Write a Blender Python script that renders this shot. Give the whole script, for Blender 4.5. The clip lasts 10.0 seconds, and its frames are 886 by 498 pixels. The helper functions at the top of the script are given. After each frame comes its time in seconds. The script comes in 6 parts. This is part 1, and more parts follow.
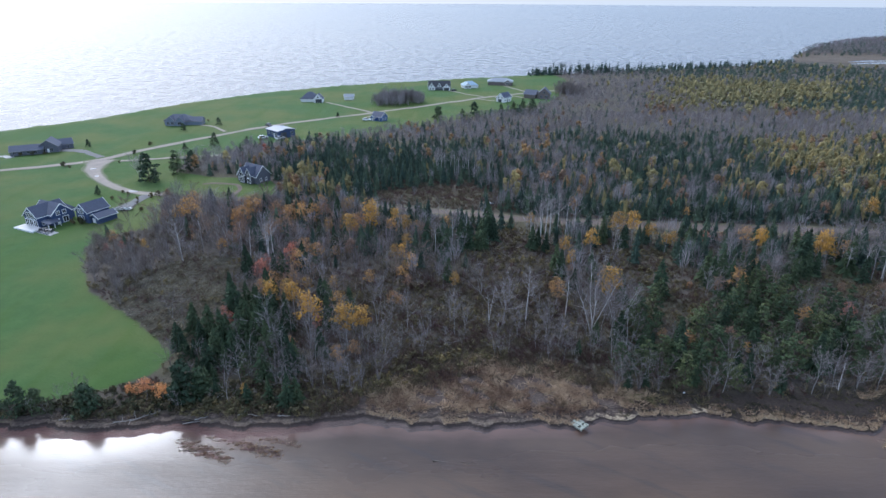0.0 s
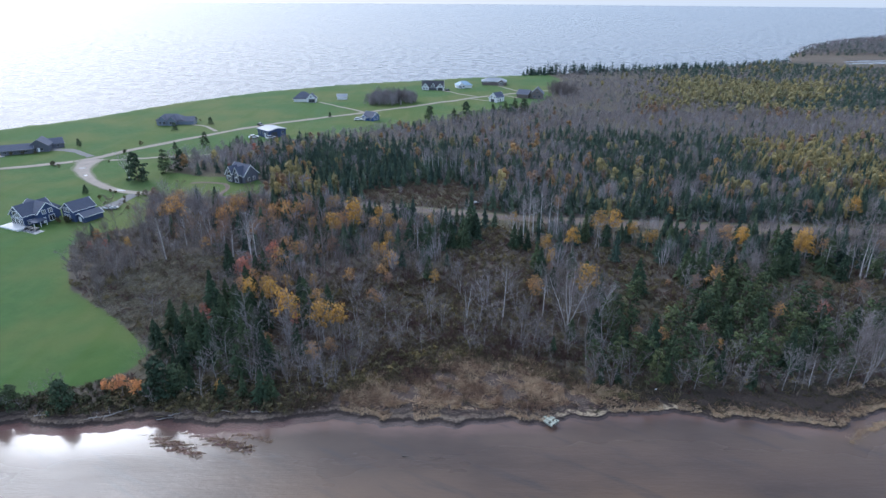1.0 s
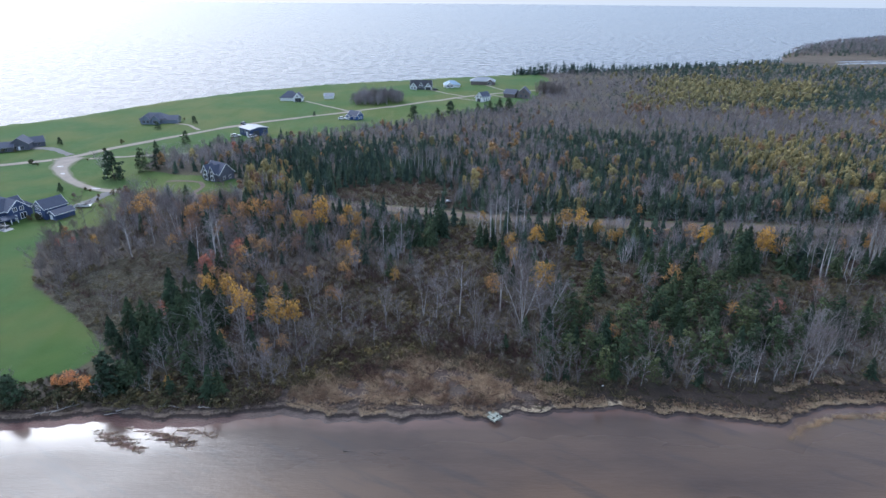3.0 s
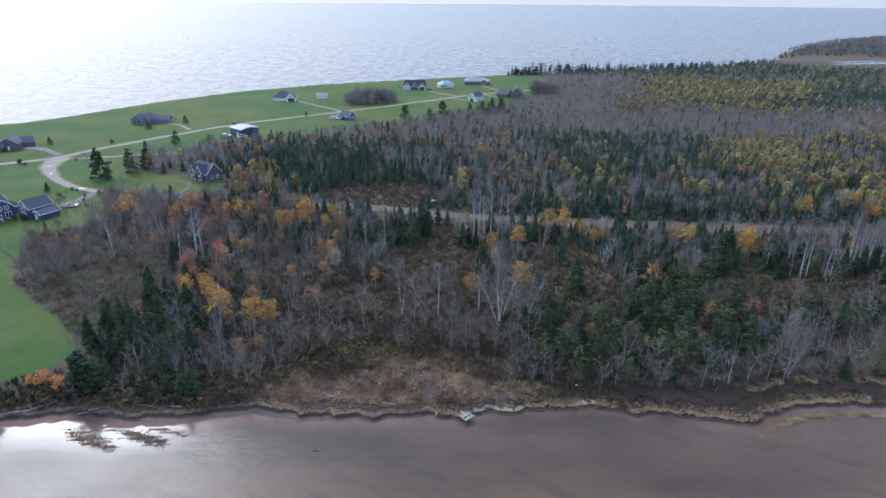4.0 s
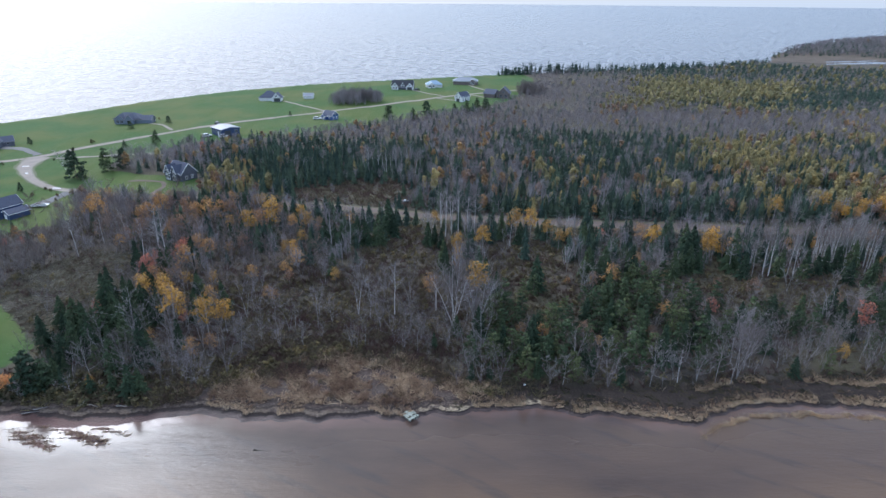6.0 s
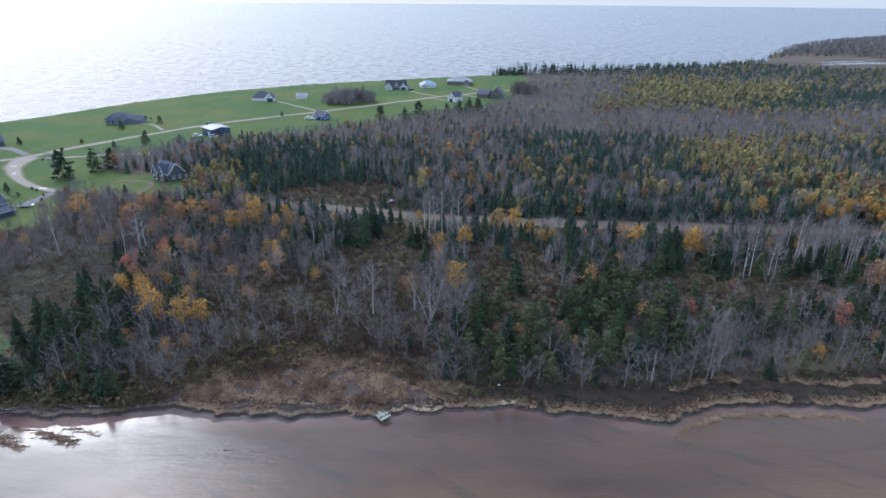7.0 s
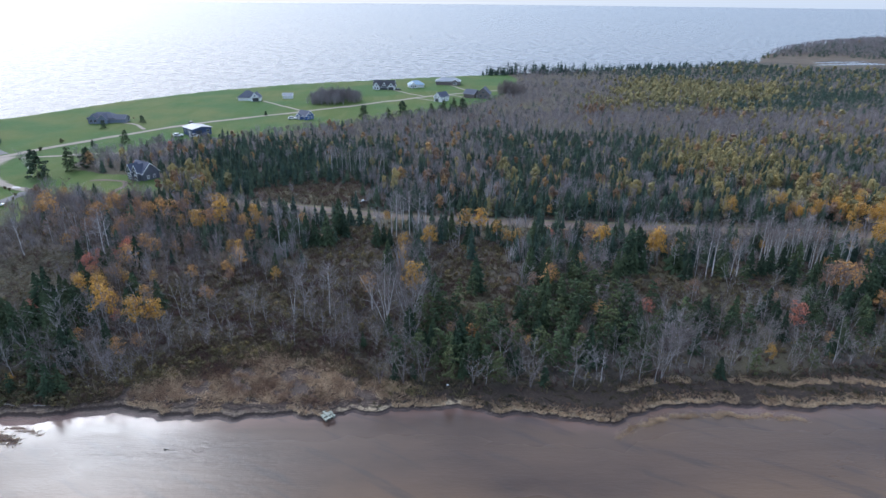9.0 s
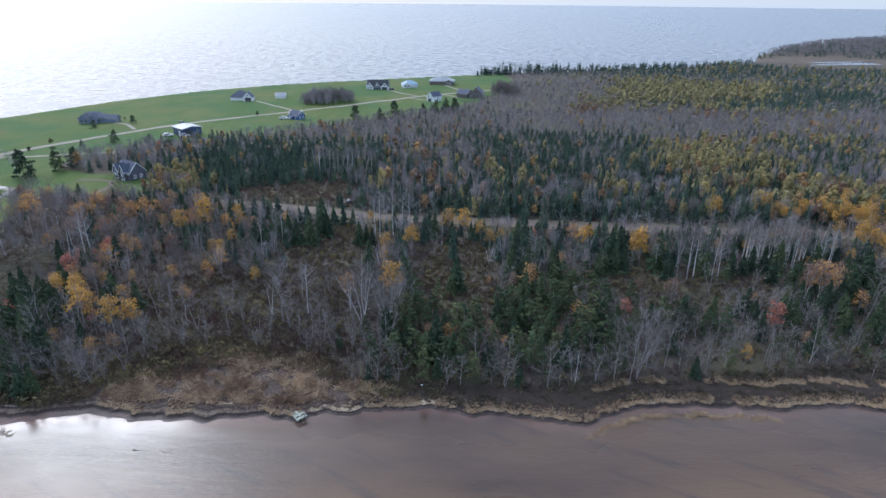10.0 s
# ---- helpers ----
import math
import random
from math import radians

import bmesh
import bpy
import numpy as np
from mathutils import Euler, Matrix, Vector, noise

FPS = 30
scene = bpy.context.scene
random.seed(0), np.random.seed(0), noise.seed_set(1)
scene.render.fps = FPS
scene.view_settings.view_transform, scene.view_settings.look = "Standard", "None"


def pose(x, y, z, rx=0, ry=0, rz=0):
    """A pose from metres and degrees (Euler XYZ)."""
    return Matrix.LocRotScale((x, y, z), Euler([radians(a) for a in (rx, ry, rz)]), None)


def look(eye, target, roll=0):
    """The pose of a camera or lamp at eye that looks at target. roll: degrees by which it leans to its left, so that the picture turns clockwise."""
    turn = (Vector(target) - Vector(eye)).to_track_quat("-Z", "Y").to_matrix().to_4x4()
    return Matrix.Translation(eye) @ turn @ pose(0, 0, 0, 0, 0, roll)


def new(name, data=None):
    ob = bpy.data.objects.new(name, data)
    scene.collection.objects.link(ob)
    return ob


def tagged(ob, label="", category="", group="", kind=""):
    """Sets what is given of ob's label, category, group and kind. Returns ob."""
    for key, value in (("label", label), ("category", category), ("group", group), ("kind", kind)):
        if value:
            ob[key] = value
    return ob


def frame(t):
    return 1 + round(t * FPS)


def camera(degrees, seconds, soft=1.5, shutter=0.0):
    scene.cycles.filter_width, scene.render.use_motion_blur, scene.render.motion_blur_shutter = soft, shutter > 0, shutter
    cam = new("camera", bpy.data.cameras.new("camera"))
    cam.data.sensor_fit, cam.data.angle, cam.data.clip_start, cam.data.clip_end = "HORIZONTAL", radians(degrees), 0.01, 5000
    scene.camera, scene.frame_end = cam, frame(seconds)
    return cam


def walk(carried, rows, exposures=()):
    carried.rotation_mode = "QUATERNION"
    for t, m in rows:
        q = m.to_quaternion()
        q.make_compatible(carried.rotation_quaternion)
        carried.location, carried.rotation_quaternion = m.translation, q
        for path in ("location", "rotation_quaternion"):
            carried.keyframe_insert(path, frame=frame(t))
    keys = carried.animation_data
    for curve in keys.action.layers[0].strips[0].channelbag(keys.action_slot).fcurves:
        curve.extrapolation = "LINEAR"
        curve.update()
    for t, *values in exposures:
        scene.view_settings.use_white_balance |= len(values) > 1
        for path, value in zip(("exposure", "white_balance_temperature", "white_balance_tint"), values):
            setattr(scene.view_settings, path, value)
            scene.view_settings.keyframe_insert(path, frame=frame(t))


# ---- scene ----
import collections

cam = camera(73.7, 10.0, soft=1.45)
PATH = [
    (0, (1.074, -0.12, 62.464), (1.08, 1.724, 61.688), 0.4),
    (0.5, (3.349, -0.618, 62.441), (3.354, 1.226, 61.665), 0.4),
    (1, (5.606, -1.047, 62.409), (5.612, 0.796, 61.634), 0.4),
    (1.5, (7.861, -1.372, 62.406), (7.866, 0.471, 61.631), 0.4),
    (2, (10.058, -1.617, 62.422), (10.064, 0.226, 61.646), 0.5),
    (2.5, (12.243, -1.804, 62.429), (12.249, 0.039, 61.653), 0.5),
    (4, (18.952, -2.181, 62.445), (18.958, -0.337, 61.669), 0.5),
    (4.5, (21.211, -2.195, 62.459), (21.216, -0.352, 61.684), 0.5),
    (5, (23.477, -2.214, 62.47), (23.482, -0.37, 61.694), 0.5),
    (5.5, (25.726, -2.225, 62.488), (25.731, -0.381, 61.712), 0.5),
    (7, (32.449, -2.179, 62.488), (32.454, -0.336, 61.713), 0.5),
    (7.5, (34.626, -2.154, 62.466), (34.632, -0.31, 61.691), 0.6),
    (8, (36.843, -2.111, 62.449), (36.849, -0.267, 61.674), 0.6),
    (8.5, (39.072, -2.083, 62.45), (39.078, -0.239, 61.675), 0.6),
    (9, (41.278, -2.097, 62.463), (41.284, -0.253, 61.688), 0.6),
    (9.5, (43.497, -2.006, 62.425), (43.504, -0.163, 61.65), 0.6),
    (10, (45.697, -1.868, 62.361), (45.704, -0.024, 61.586), 0.6),
]
walk(cam, [(t, look(eye, target, roll)) for t, eye, target, roll in PATH], [(0.0, 0.75, 5480, 10), (10.0, 0.75, 5580, 10)])

# ---- world, sun, exposure ----
SUN_AZ, SUN_EL = radians(-38.5), radians(39.5)
world = bpy.data.worlds.new("sky")
scene.world = world
world.use_nodes = True
wn = world.node_tree.nodes
sky = wn.new("ShaderNodeTexSky")
sky.sky_type = "NISHITA"
sky.sun_disc = False
sky.sun_elevation, sky.sun_rotation = SUN_EL, SUN_AZ
sky.air_density, sky.dust_density, sky.ozone_density = 1.0, 3.0, 1.6
veil = wn.new("ShaderNodeMix")
veil.data_type = "RGBA"
veil.inputs[0].default_value = 0.45
veil.inputs[7].default_value = (4.6, 5.0, 5.6, 1)  # thin, even cloud over the blue
world.node_tree.links.new(sky.outputs[0], veil.inputs[6])
world.node_tree.links.new(veil.outputs[2], wn["Background"].inputs[0])
wn["Background"].inputs[1].default_value = 0.16
sun = new("sun", bpy.data.lights.new("sun", "SUN"))
sun.data.energy, sun.data.angle, sun.data.color = 1.0, radians(18), (1.0, 0.97, 0.93)
toward = Vector((math.sin(SUN_AZ) * math.cos(SUN_EL), math.cos(SUN_AZ) * math.cos(SUN_EL), math.sin(SUN_EL)))
sun.matrix_world = Matrix.Translation(toward * 500) @ toward.to_track_quat("Z", "Y").to_matrix().to_4x4()


# ---- materials ----
def node_material(name, rough=0.8):
    mat = bpy.data.materials.new(name)
    mat.use_nodes = True
    nt = mat.node_tree
    b = nt.nodes["Principled BSDF"]
    b.inputs["Roughness"].default_value = rough
    return mat, nt, b


def add(nt, kind, **values):
    n = nt.nodes.new(kind)
    for key, value in values.items():
        n.inputs[key.replace("_", " ")].default_value = value
    return n


def noise_of(nt, scale, detail=4.0, rough=0.6, stretch=None, turn=0):
    """World-sized noise, from 0 to 1."""
    co = nt.nodes.new("ShaderNodeNewGeometry")
    out = co.outputs["Position"]
    if stretch:
        m = nt.nodes.new("ShaderNodeMapping")
        m.inputs["Scale"].default_value = stretch
        if turn:
            spin = nt.nodes.new("ShaderNodeVectorRotate")
            spin.rotation_type = "Z_AXIS"
            spin.inputs["Angle"].default_value = radians(turn)
            nt.links.new(out, spin.inputs["Vector"])
            out = spin.outputs[0]
        nt.links.new(out, m.inputs[0])
        out = m.outputs[0]
    n = add(nt, "ShaderNodeTexNoise", Scale=scale, Detail=detail, Roughness=rough)
    nt.links.new(out, n.inputs["Vector"])
    return n.outputs["Fac"]


def ramp(nt, fac, stops):
    r = nt.nodes.new("ShaderNodeValToRGB")
    while len(r.color_ramp.elements) < len(stops):
        r.color_ramp.elements.new(0.5)
    for e, (at, col) in zip(r.color_ramp.elements, stops):
        e.position, e.color = at, (*col, 1)
    nt.links.new(fac, r.inputs[0])
    return r.outputs[0]


def mixed(nt, fac, a, b, blend="MIX"):
    m = nt.nodes.new("ShaderNodeMix")
    m.data_type, m.blend_type = "RGBA", blend
    for value, index in ((fac, 0), (a, 6), (b, 7)):
        if isinstance(value, bpy.types.NodeSocket):
            nt.links.new(value, m.inputs[index])
        elif index == 0:
            m.inputs[0].default_value = value
        else:
            m.inputs[index].default_value = (*value, 1)
    return m.outputs[2]


def calc(nt, op, a, b=0.0, c=0.0, clamp=False):
    m = nt.nodes.new("ShaderNodeMath")
    m.operation, m.use_clamp = op, clamp
    for value, socket in zip((a, b, c), m.inputs):
        if isinstance(value, bpy.types.NodeSocket):
            nt.links.new(value, socket)
        else:
            socket.default_value = value
    return m.outputs[0]


def step(nt, value, low, high):
    m = nt.nodes.new("ShaderNodeMapRange")
    m.interpolation_type = "SMOOTHSTEP"
    nt.links.new(value, m.inputs[0])
    m.inputs[1].default_value, m.inputs[2].default_value = low, high
    return m.outputs[0]


def bump(nt, b, height, strength=0.4, distance=0.05):
    n = add(nt, "ShaderNodeBump", Strength=strength, Distance=distance)
    nt.links.new(height, n.inputs["Height"])
    nt.links.new(n.outputs[0], b.inputs["Normal"])


def attribute(nt, name):
    n = nt.nodes.new("ShaderNodeAttribute")
    n.attribute_name = name
    return n.outputs["Fac"]


def plain(name, col, rough=0.7, vary=0.15, scale=1.5, metal=0.0):
    """Painted or weathered surface: its colour, with blotches and a fine grain."""
    mat, nt, b = node_material(name, rough)
    low = [c * (1 - vary) for c in col]
    high = [min(1, c * (1 + vary)) for c in col]
    c = ramp(nt, noise_of(nt, scale), [(0.3, low), (0.7, high)])
    nt.links.new(c, b.inputs["Base Color"])
    b.inputs["Metallic"].default_value = metal
    bump(nt, b, noise_of(nt, scale * 12), 0.2, 0.02)
    return mat


def leafy(name, stops, glow=0.35, rough=0.7):
    """Foliage: its colour from the tree's own tint and a clump noise; some light comes through."""
    mat, nt, b = node_material(name, rough)
    if name.startswith("far"):
        tint = attribute(nt, "tint")
    else:
        tint = nt.nodes.new("ShaderNodeObjectInfo").outputs["Random"]
    n = noise_of(nt, 0.9, 3.0)
    v = calc(nt, "ADD", calc(nt, "MULTIPLY", tint, 0.6), calc(nt, "MULTIPLY", n, 0.55), clamp=True)
    c = ramp(nt, v, stops)
    isl = nt.nodes.new("ShaderNodeNewGeometry").outputs["Random Per Island"]
    shade = calc(nt, "MULTIPLY_ADD", isl, 0.6, 0.7)
    hsv = nt.nodes.new("ShaderNodeHueSaturation")
    nt.links.new(c, hsv.inputs["Color"])
    nt.links.new(shade, hsv.inputs["Value"])
    nt.links.new(hsv.outputs[0], b.inputs["Base Color"])
    b.inputs["Specular IOR Level"].default_value = 0.12
    t = nt.nodes.new("ShaderNodeBsdfTranslucent")
    nt.links.new(hsv.outputs[0], t.inputs[0])
    m = nt.nodes.new("ShaderNodeMixShader")
    m.inputs[0].default_value = glow
    nt.links.new(b.outputs[0], m.inputs[1])
    nt.links.new(t.outputs[0], m.inputs[2])
    nt.links.new(m.outputs[0], nt.nodes["Material Output"].inputs[0])
    return mat


def bark_of(name, pale, dark, mark):
    mat, nt, b = node_material(name, 0.85)
    marks = noise_of(nt, 2.2, 4.0, 0.7, (1.5, 1.5, 3.5))
    c = ramp(nt, marks, [(mark - 0.08, dark), (mark + 0.08, pale)])
    nt.links.new(c, b.inputs["Base Color"])
    return mat


M = {
    "birch_bark": bark_of("birch_bark", (0.40, 0.38, 0.365), (0.13, 0.115, 0.11), 0.48),
    "white_bark": bark_of("white_bark", (0.62, 0.60, 0.58), (0.17, 0.15, 0.14), 0.46),
    "grey_bark": bark_of("grey_bark", (0.28, 0.25, 0.24), (0.12, 0.10, 0.095), 0.48),
    "conifer_bark": bark_of("conifer_bark", (0.13, 0.10, 0.08), (0.06, 0.045, 0.04), 0.5),
    "twig": leafy("twig", [(0.2, (0.132, 0.108, 0.102)), (0.55, (0.225, 0.197, 0.188)), (0.9, (0.350, 0.320, 0.312))], 0.0),
    "rust_twig": leafy("rust_twig", [(0.2, (0.160, 0.125, 0.112)), (0.55, (0.240, 0.190, 0.166)), (0.9, (0.345, 0.250, 0.185))], 0.1),
    "spruce": leafy("spruce", [(0.2, (0.030, 0.048, 0.030)), (0.55, (0.047, 0.073, 0.041)), (0.9, (0.083, 0.108, 0.052))], 0.12),
    "fir": leafy("fir", [(0.2, (0.035, 0.054, 0.030)), (0.55, (0.058, 0.083, 0.040)), (0.9, (0.102, 0.118, 0.052))], 0.15),
    "orange": leafy("orange", [(0.15, (0.20, 0.135, 0.105)), (0.4, (0.28, 0.170, 0.115)), (0.6, (0.39, 0.225, 0.110)), (0.9, (0.53, 0.31, 0.11))]),
    "yellow": leafy("yellow", [(0.15, (0.29, 0.190, 0.085)), (0.5, (0.42, 0.258, 0.080)), (0.9, (0.57, 0.335, 0.078))]),
    "flame": leafy("flame", [(0.1, (0.42, 0.20, 0.11)), (0.5, (0.58, 0.27, 0.12)), (0.9, (0.70, 0.36, 0.14))]),
    "red": leafy("red", [(0.15, (0.25, 0.135, 0.11)), (0.5, (0.38, 0.17, 0.13)), (0.9, (0.48, 0.19, 0.13))]),
    # distance haze put into the far twig and spruce colours: paler, bluer
    "far_hazy_twig": leafy("far_hazy_twig", [(0.15, (0.204, 0.168, 0.164)), (0.5, (0.292, 0.260, 0.260)), (0.9, (0.365, 0.342, 0.346))], 0.0),
    "far_hazy_spruce": leafy("far_hazy_spruce", [(0.2, (0.047, 0.076, 0.062)), (0.55, (0.071, 0.106, 0.078)), (0.9, (0.110, 0.145, 0.090))], 0.25),
    "far_orange": leafy("far_orange", [(0.15, (0.190, 0.135, 0.105)), (0.5, (0.270, 0.175, 0.110)), (0.9, (0.400, 0.255, 0.110))]),
    "far_yellow": leafy("far_yellow", [(0.15, (0.185, 0.185, 0.105)), (0.5, (0.300, 0.262, 0.128)), (0.9, (0.420, 0.335, 0.145))]),
    "far_brush": leafy("far_brush", [(0.1, (0.084, 0.053, 0.050)), (0.4, (0.134, 0.086, 0.076)), (0.65, (0.145, 0.125, 0.076)), (0.9, (0.235, 0.188, 0.143))], 0.2),
    "far_reed": leafy("far_reed", [(0.1, (0.155, 0.098, 0.075)), (0.45, (0.32, 0.225, 0.160)), (0.95, (0.66, 0.53, 0.37))], 0.3),
    "far_grass": leafy("far_grass", [(0.1, (0.12, 0.09, 0.07)), (0.5, (0.19, 0.15, 0.105)), (0.8, (0.24, 0.215, 0.105)), (1.0, (0.36, 0.30, 0.19))], 0.3),
    "far_mat": leafy("far_mat", [(0.1, (0.135, 0.118, 0.090)), (0.5, (0.225, 0.205, 0.150)), (0.9, (0.330, 0.305, 0.230))], 0.2),
    "far_dead": leafy("far_dead", [(0.1, (0.138, 0.115, 0.103)), (0.5, (0.253, 0.218, 0.196)), (0.9, (0.368, 0.333, 0.299))], 0.0),
    "navy": plain("navy", (0.042, 0.068, 0.15), 0.7, 0.12),
    "royal_blue": plain("royal_blue", (0.045, 0.095, 0.26), 0.65, 0.12),
    "slate_roof": plain("slate_roof", (0.070, 0.080, 0.115), 0.8, 0.2, 2.5),
    "black_roof": plain("black_roof", (0.045, 0.047, 0.055), 0.8, 0.2, 2.5),
    "white_paint": plain("white_paint", (0.78, 0.78, 0.78), 0.55, 0.04),
    "grey_wall": plain("grey_wall", (0.25, 0.25, 0.27), 0.75, 0.12),
    "brown_wall": plain("brown_wall", (0.16, 0.13, 0.12), 0.75, 0.15),
    "blue_grey_wall": plain("blue_grey_wall", (0.17, 0.20, 0.26), 0.7, 0.12),
    "dark_grey_wall": plain("dark_grey_wall", (0.105, 0.11, 0.135), 0.75, 0.15),
    "leaf_bush": leafy("leaf_bush", [(0.1, (0.05, 0.06, 0.03)), (0.5, (0.09, 0.085, 0.045)), (0.9, (0.16, 0.12, 0.06))], 0.2),
    "far_bush": leafy("far_bush", [(0.1, (0.033, 0.039, 0.022)), (0.5, (0.060, 0.063, 0.034)), (0.9, (0.115, 0.10, 0.052))], 0.2),
    "far_thicket": leafy("far_thicket", [(0.1, (0.120, 0.095, 0.092)), (0.5, (0.185, 0.150, 0.146)), (0.9, (0.260, 0.220, 0.210))], 0.0),
    "far_olive": leafy("far_olive", [(0.1, (0.095, 0.075, 0.055)), (0.5, (0.130, 0.110, 0.062)), (0.8, (0.175, 0.145, 0.070)), (1.0, (0.26, 0.185, 0.080))], 0.25),
    "metal_roof": plain("metal_roof", (0.25, 0.27, 0.30), 0.45, 0.06, 0.8),
    "pale_blue_roof": plain("pale_blue_roof", (0.26, 0.36, 0.45), 0.5, 0.08, 0.8),
    "deck_wood": plain("deck_wood", (0.62, 0.60, 0.57), 0.7, 0.1),
    "paving": plain("paving", (0.40, 0.39, 0.38), 0.85, 0.15),
    "asphalt": plain("asphalt", (0.145, 0.142, 0.138), 0.9, 0.12, 0.8),
    "tyre": plain("tyre", (0.02, 0.02, 0.02), 0.9, 0.1),
    "dark_paint": plain("dark_paint", (0.05, 0.055, 0.065), 0.35, 0.1),
    "old_wood": plain("old_wood", (0.27, 0.285, 0.235), 0.85, 0.4, 3.0),
    "snag_wood": plain("snag_wood", (0.11, 0.09, 0.07), 0.8, 0.3, 3.0),
    "pole_wood": plain("pole_wood", (0.24, 0.22, 0.20), 0.9, 0.2, 2.0),
}
glass, nt, b = node_material("glass", 0.08)
b.inputs["Base Color"].default_value = (0.03, 0.035, 0.045, 1)
b.inputs["Specular IOR Level"].default_value = 0.8
M["glass"] = glass


def road_material(name, col, track):
    mat, nt, b = node_material(name, 0.95)
    n = noise_of(nt, 0.25, 5.0)
    fine = noise_of(nt, 6.0, 3.0)
    c = ramp(nt, n, [(0.3, [v * 0.75 for v in col]), (0.7, [min(1, v * 1.2) for v in col])])
    c = mixed(nt, 0.35, c, ramp(nt, fine, [(0.3, [v * 0.6 for v in col]), (0.7, [min(1, v * 1.3) for v in col])]))
    if track:
        edge = attribute(nt, "across")
        worn = step(nt, calc(nt, "ADD", edge, calc(nt, "MULTIPLY", n, 0.5)), 0.75, 1.15)
        c = mixed(nt, worn, c, track)
    nt.links.new(c, b.inputs["Base Color"])
    bump(nt, b, fine, 0.4, 0.05)
    return mat


M["gravel"] = road_material("gravel", (0.275, 0.235, 0.195), (0.10, 0.12, 0.05))
M["dirt_track"] = road_material("dirt_track", (0.132, 0.099, 0.079), (0.13, 0.115, 0.06))

# water: a brown, calm inlet and an open, ruffled sea
water, nt, b = node_material("inlet_water", 0.06)
murk = ramp(nt, noise_of(nt, 0.05, 5.0, 0.6, (0.6, 1.6, 1)), [(0.35, (0.050, 0.034, 0.026)), (0.65, (0.090, 0.062, 0.045))])
murk = mixed(nt, step(nt, noise_of(nt, 0.022, 3.0, 0.5, (0.7, 1.4, 1)), 0.44, 0.60), murk, (0.100, 0.068, 0.047))
near_bank = attribute(nt, "shore")
silt = step(nt, calc(nt, "ADD", near_bank, calc(nt, "MULTIPLY", noise_of(nt, 0.12, 4.0, 0.6, (0.5, 1.5, 1)), 7.0)), 0.6, 4.6)
murk = mixed(nt, calc(nt, "MULTIPLY", silt, 0.7), murk, (0.155, 0.096, 0.079))
open_water = step(nt, calc(nt, "ADD", near_bank, calc(nt, "MULTIPLY", noise_of(nt, 0.05, 3.0, 0.5, (0.5, 1.0, 1)), 16.0)), -2.0, -17.0)
murk = mixed(nt, calc(nt, "MULTIPLY", open_water, 0.8), murk, (0.145, 0.092, 0.054))
streak = noise_of(nt, 0.22, 4.0, 0.6, (0.25, 1.6, 1), 28)
murk = mixed(nt, calc(nt, "MULTIPLY", step(nt, streak, 0.52, 0.70), 0.5), murk, (0.036, 0.033, 0.034))
nt.links.new(murk, b.inputs["Base Color"])
b.inputs["IOR"].default_value = 1.33
patch = noise_of(nt, 0.06, 4.0, 0.6, (0.5, 1.4, 1))
lee = step(nt, calc(nt, "ADD", near_bank, calc(nt, "MULTIPLY_ADD", patch, 6.0, -3.0)), -8.0, 0.0)  # still water under the bank
nt.links.new(calc(nt, "MULTIPLY_ADD", lee, -0.18, ramp(nt, patch, [(0.35, (0.26,) * 3), (0.7, (0.38,) * 3)]), clamp=True), b.inputs["Roughness"])
ripple = calc(nt, "ADD", noise_of(nt, 2.2, 4.0, 0.65, (0.45, 1.3, 1)), calc(nt, "MULTIPLY", noise_of(nt, 0.25, 3.0, 0.6, (0.35, 1.5, 1)), 2.5))
bump(nt, b, calc(nt, "MULTIPLY", ripple, calc(nt, "MULTIPLY_ADD", lee, -0.85, 1.0)), 0.5, 0.07)
M["inlet_water"] = water
sea_water, nt, b = node_material("sea_water", 0.22)
deep = ramp(nt, noise_of(nt, 0.004, 4.0, 0.6, (0.4, 1.5, 1)), [(0.3, (0.055, 0.062, 0.085)), (0.7, (0.085, 0.080, 0.095))])
fleck = noise_of(nt, 0.10, 5.0, 0.75, (1.0, 0.8, 1), 20)
deep = mixed(nt, step(nt, fleck, 0.44, 0.62), deep, (0.028, 0.032, 0.045))
nt.links.new(deep, b.inputs["Base Color"])
b.inputs["IOR"].default_value = 1.33
nt.links.new(ramp(nt, fleck, [(0.38, (0.22,) * 3), (0.62, (0.32,) * 3)]), b.inputs["Roughness"])
waves = calc(nt, "ADD", noise_of(nt, 0.24, 5.0, 0.65, (0.8, 0.8, 1), 20), calc(nt, "MULTIPLY", noise_of(nt, 0.055, 3.0, 0.6, (0.7, 0.8, 1), 20), 2.0))
bump(nt, b, calc(nt, "ADD", waves, calc(nt, "MULTIPLY", fleck, 2.2)), 0.17, 0.62)
M["sea_water"] = sea_water

# the ground: lawn, brush, marsh and mud, each where its own edge runs
soil, nt, b = node_material("ground", 0.95)
b.inputs["Specular IOR Level"].default_value = 0.2
big, mid, fine = noise_of(nt, 0.035, 4.0), noise_of(nt, 0.35, 5.0), noise_of(nt, 3.0, 4.0)
brush = ramp(nt, mid, [(0.25, (0.040, 0.034, 0.029)), (0.5, (0.078, 0.066, 0.055)), (0.75, (0.122, 0.106, 0.080))])
brush = mixed(nt, step(nt, big, 0.45, 0.65), brush, ramp(nt, fine, [(0.3, (0.058, 0.052, 0.033)), (0.7, (0.115, 0.102, 0.060))]))
grass = ramp(nt, mid, [(0.2, (0.038, 0.085, 0.026)), (0.55, (0.053, 0.110, 0.034)), (0.85, (0.073, 0.132, 0.044))])
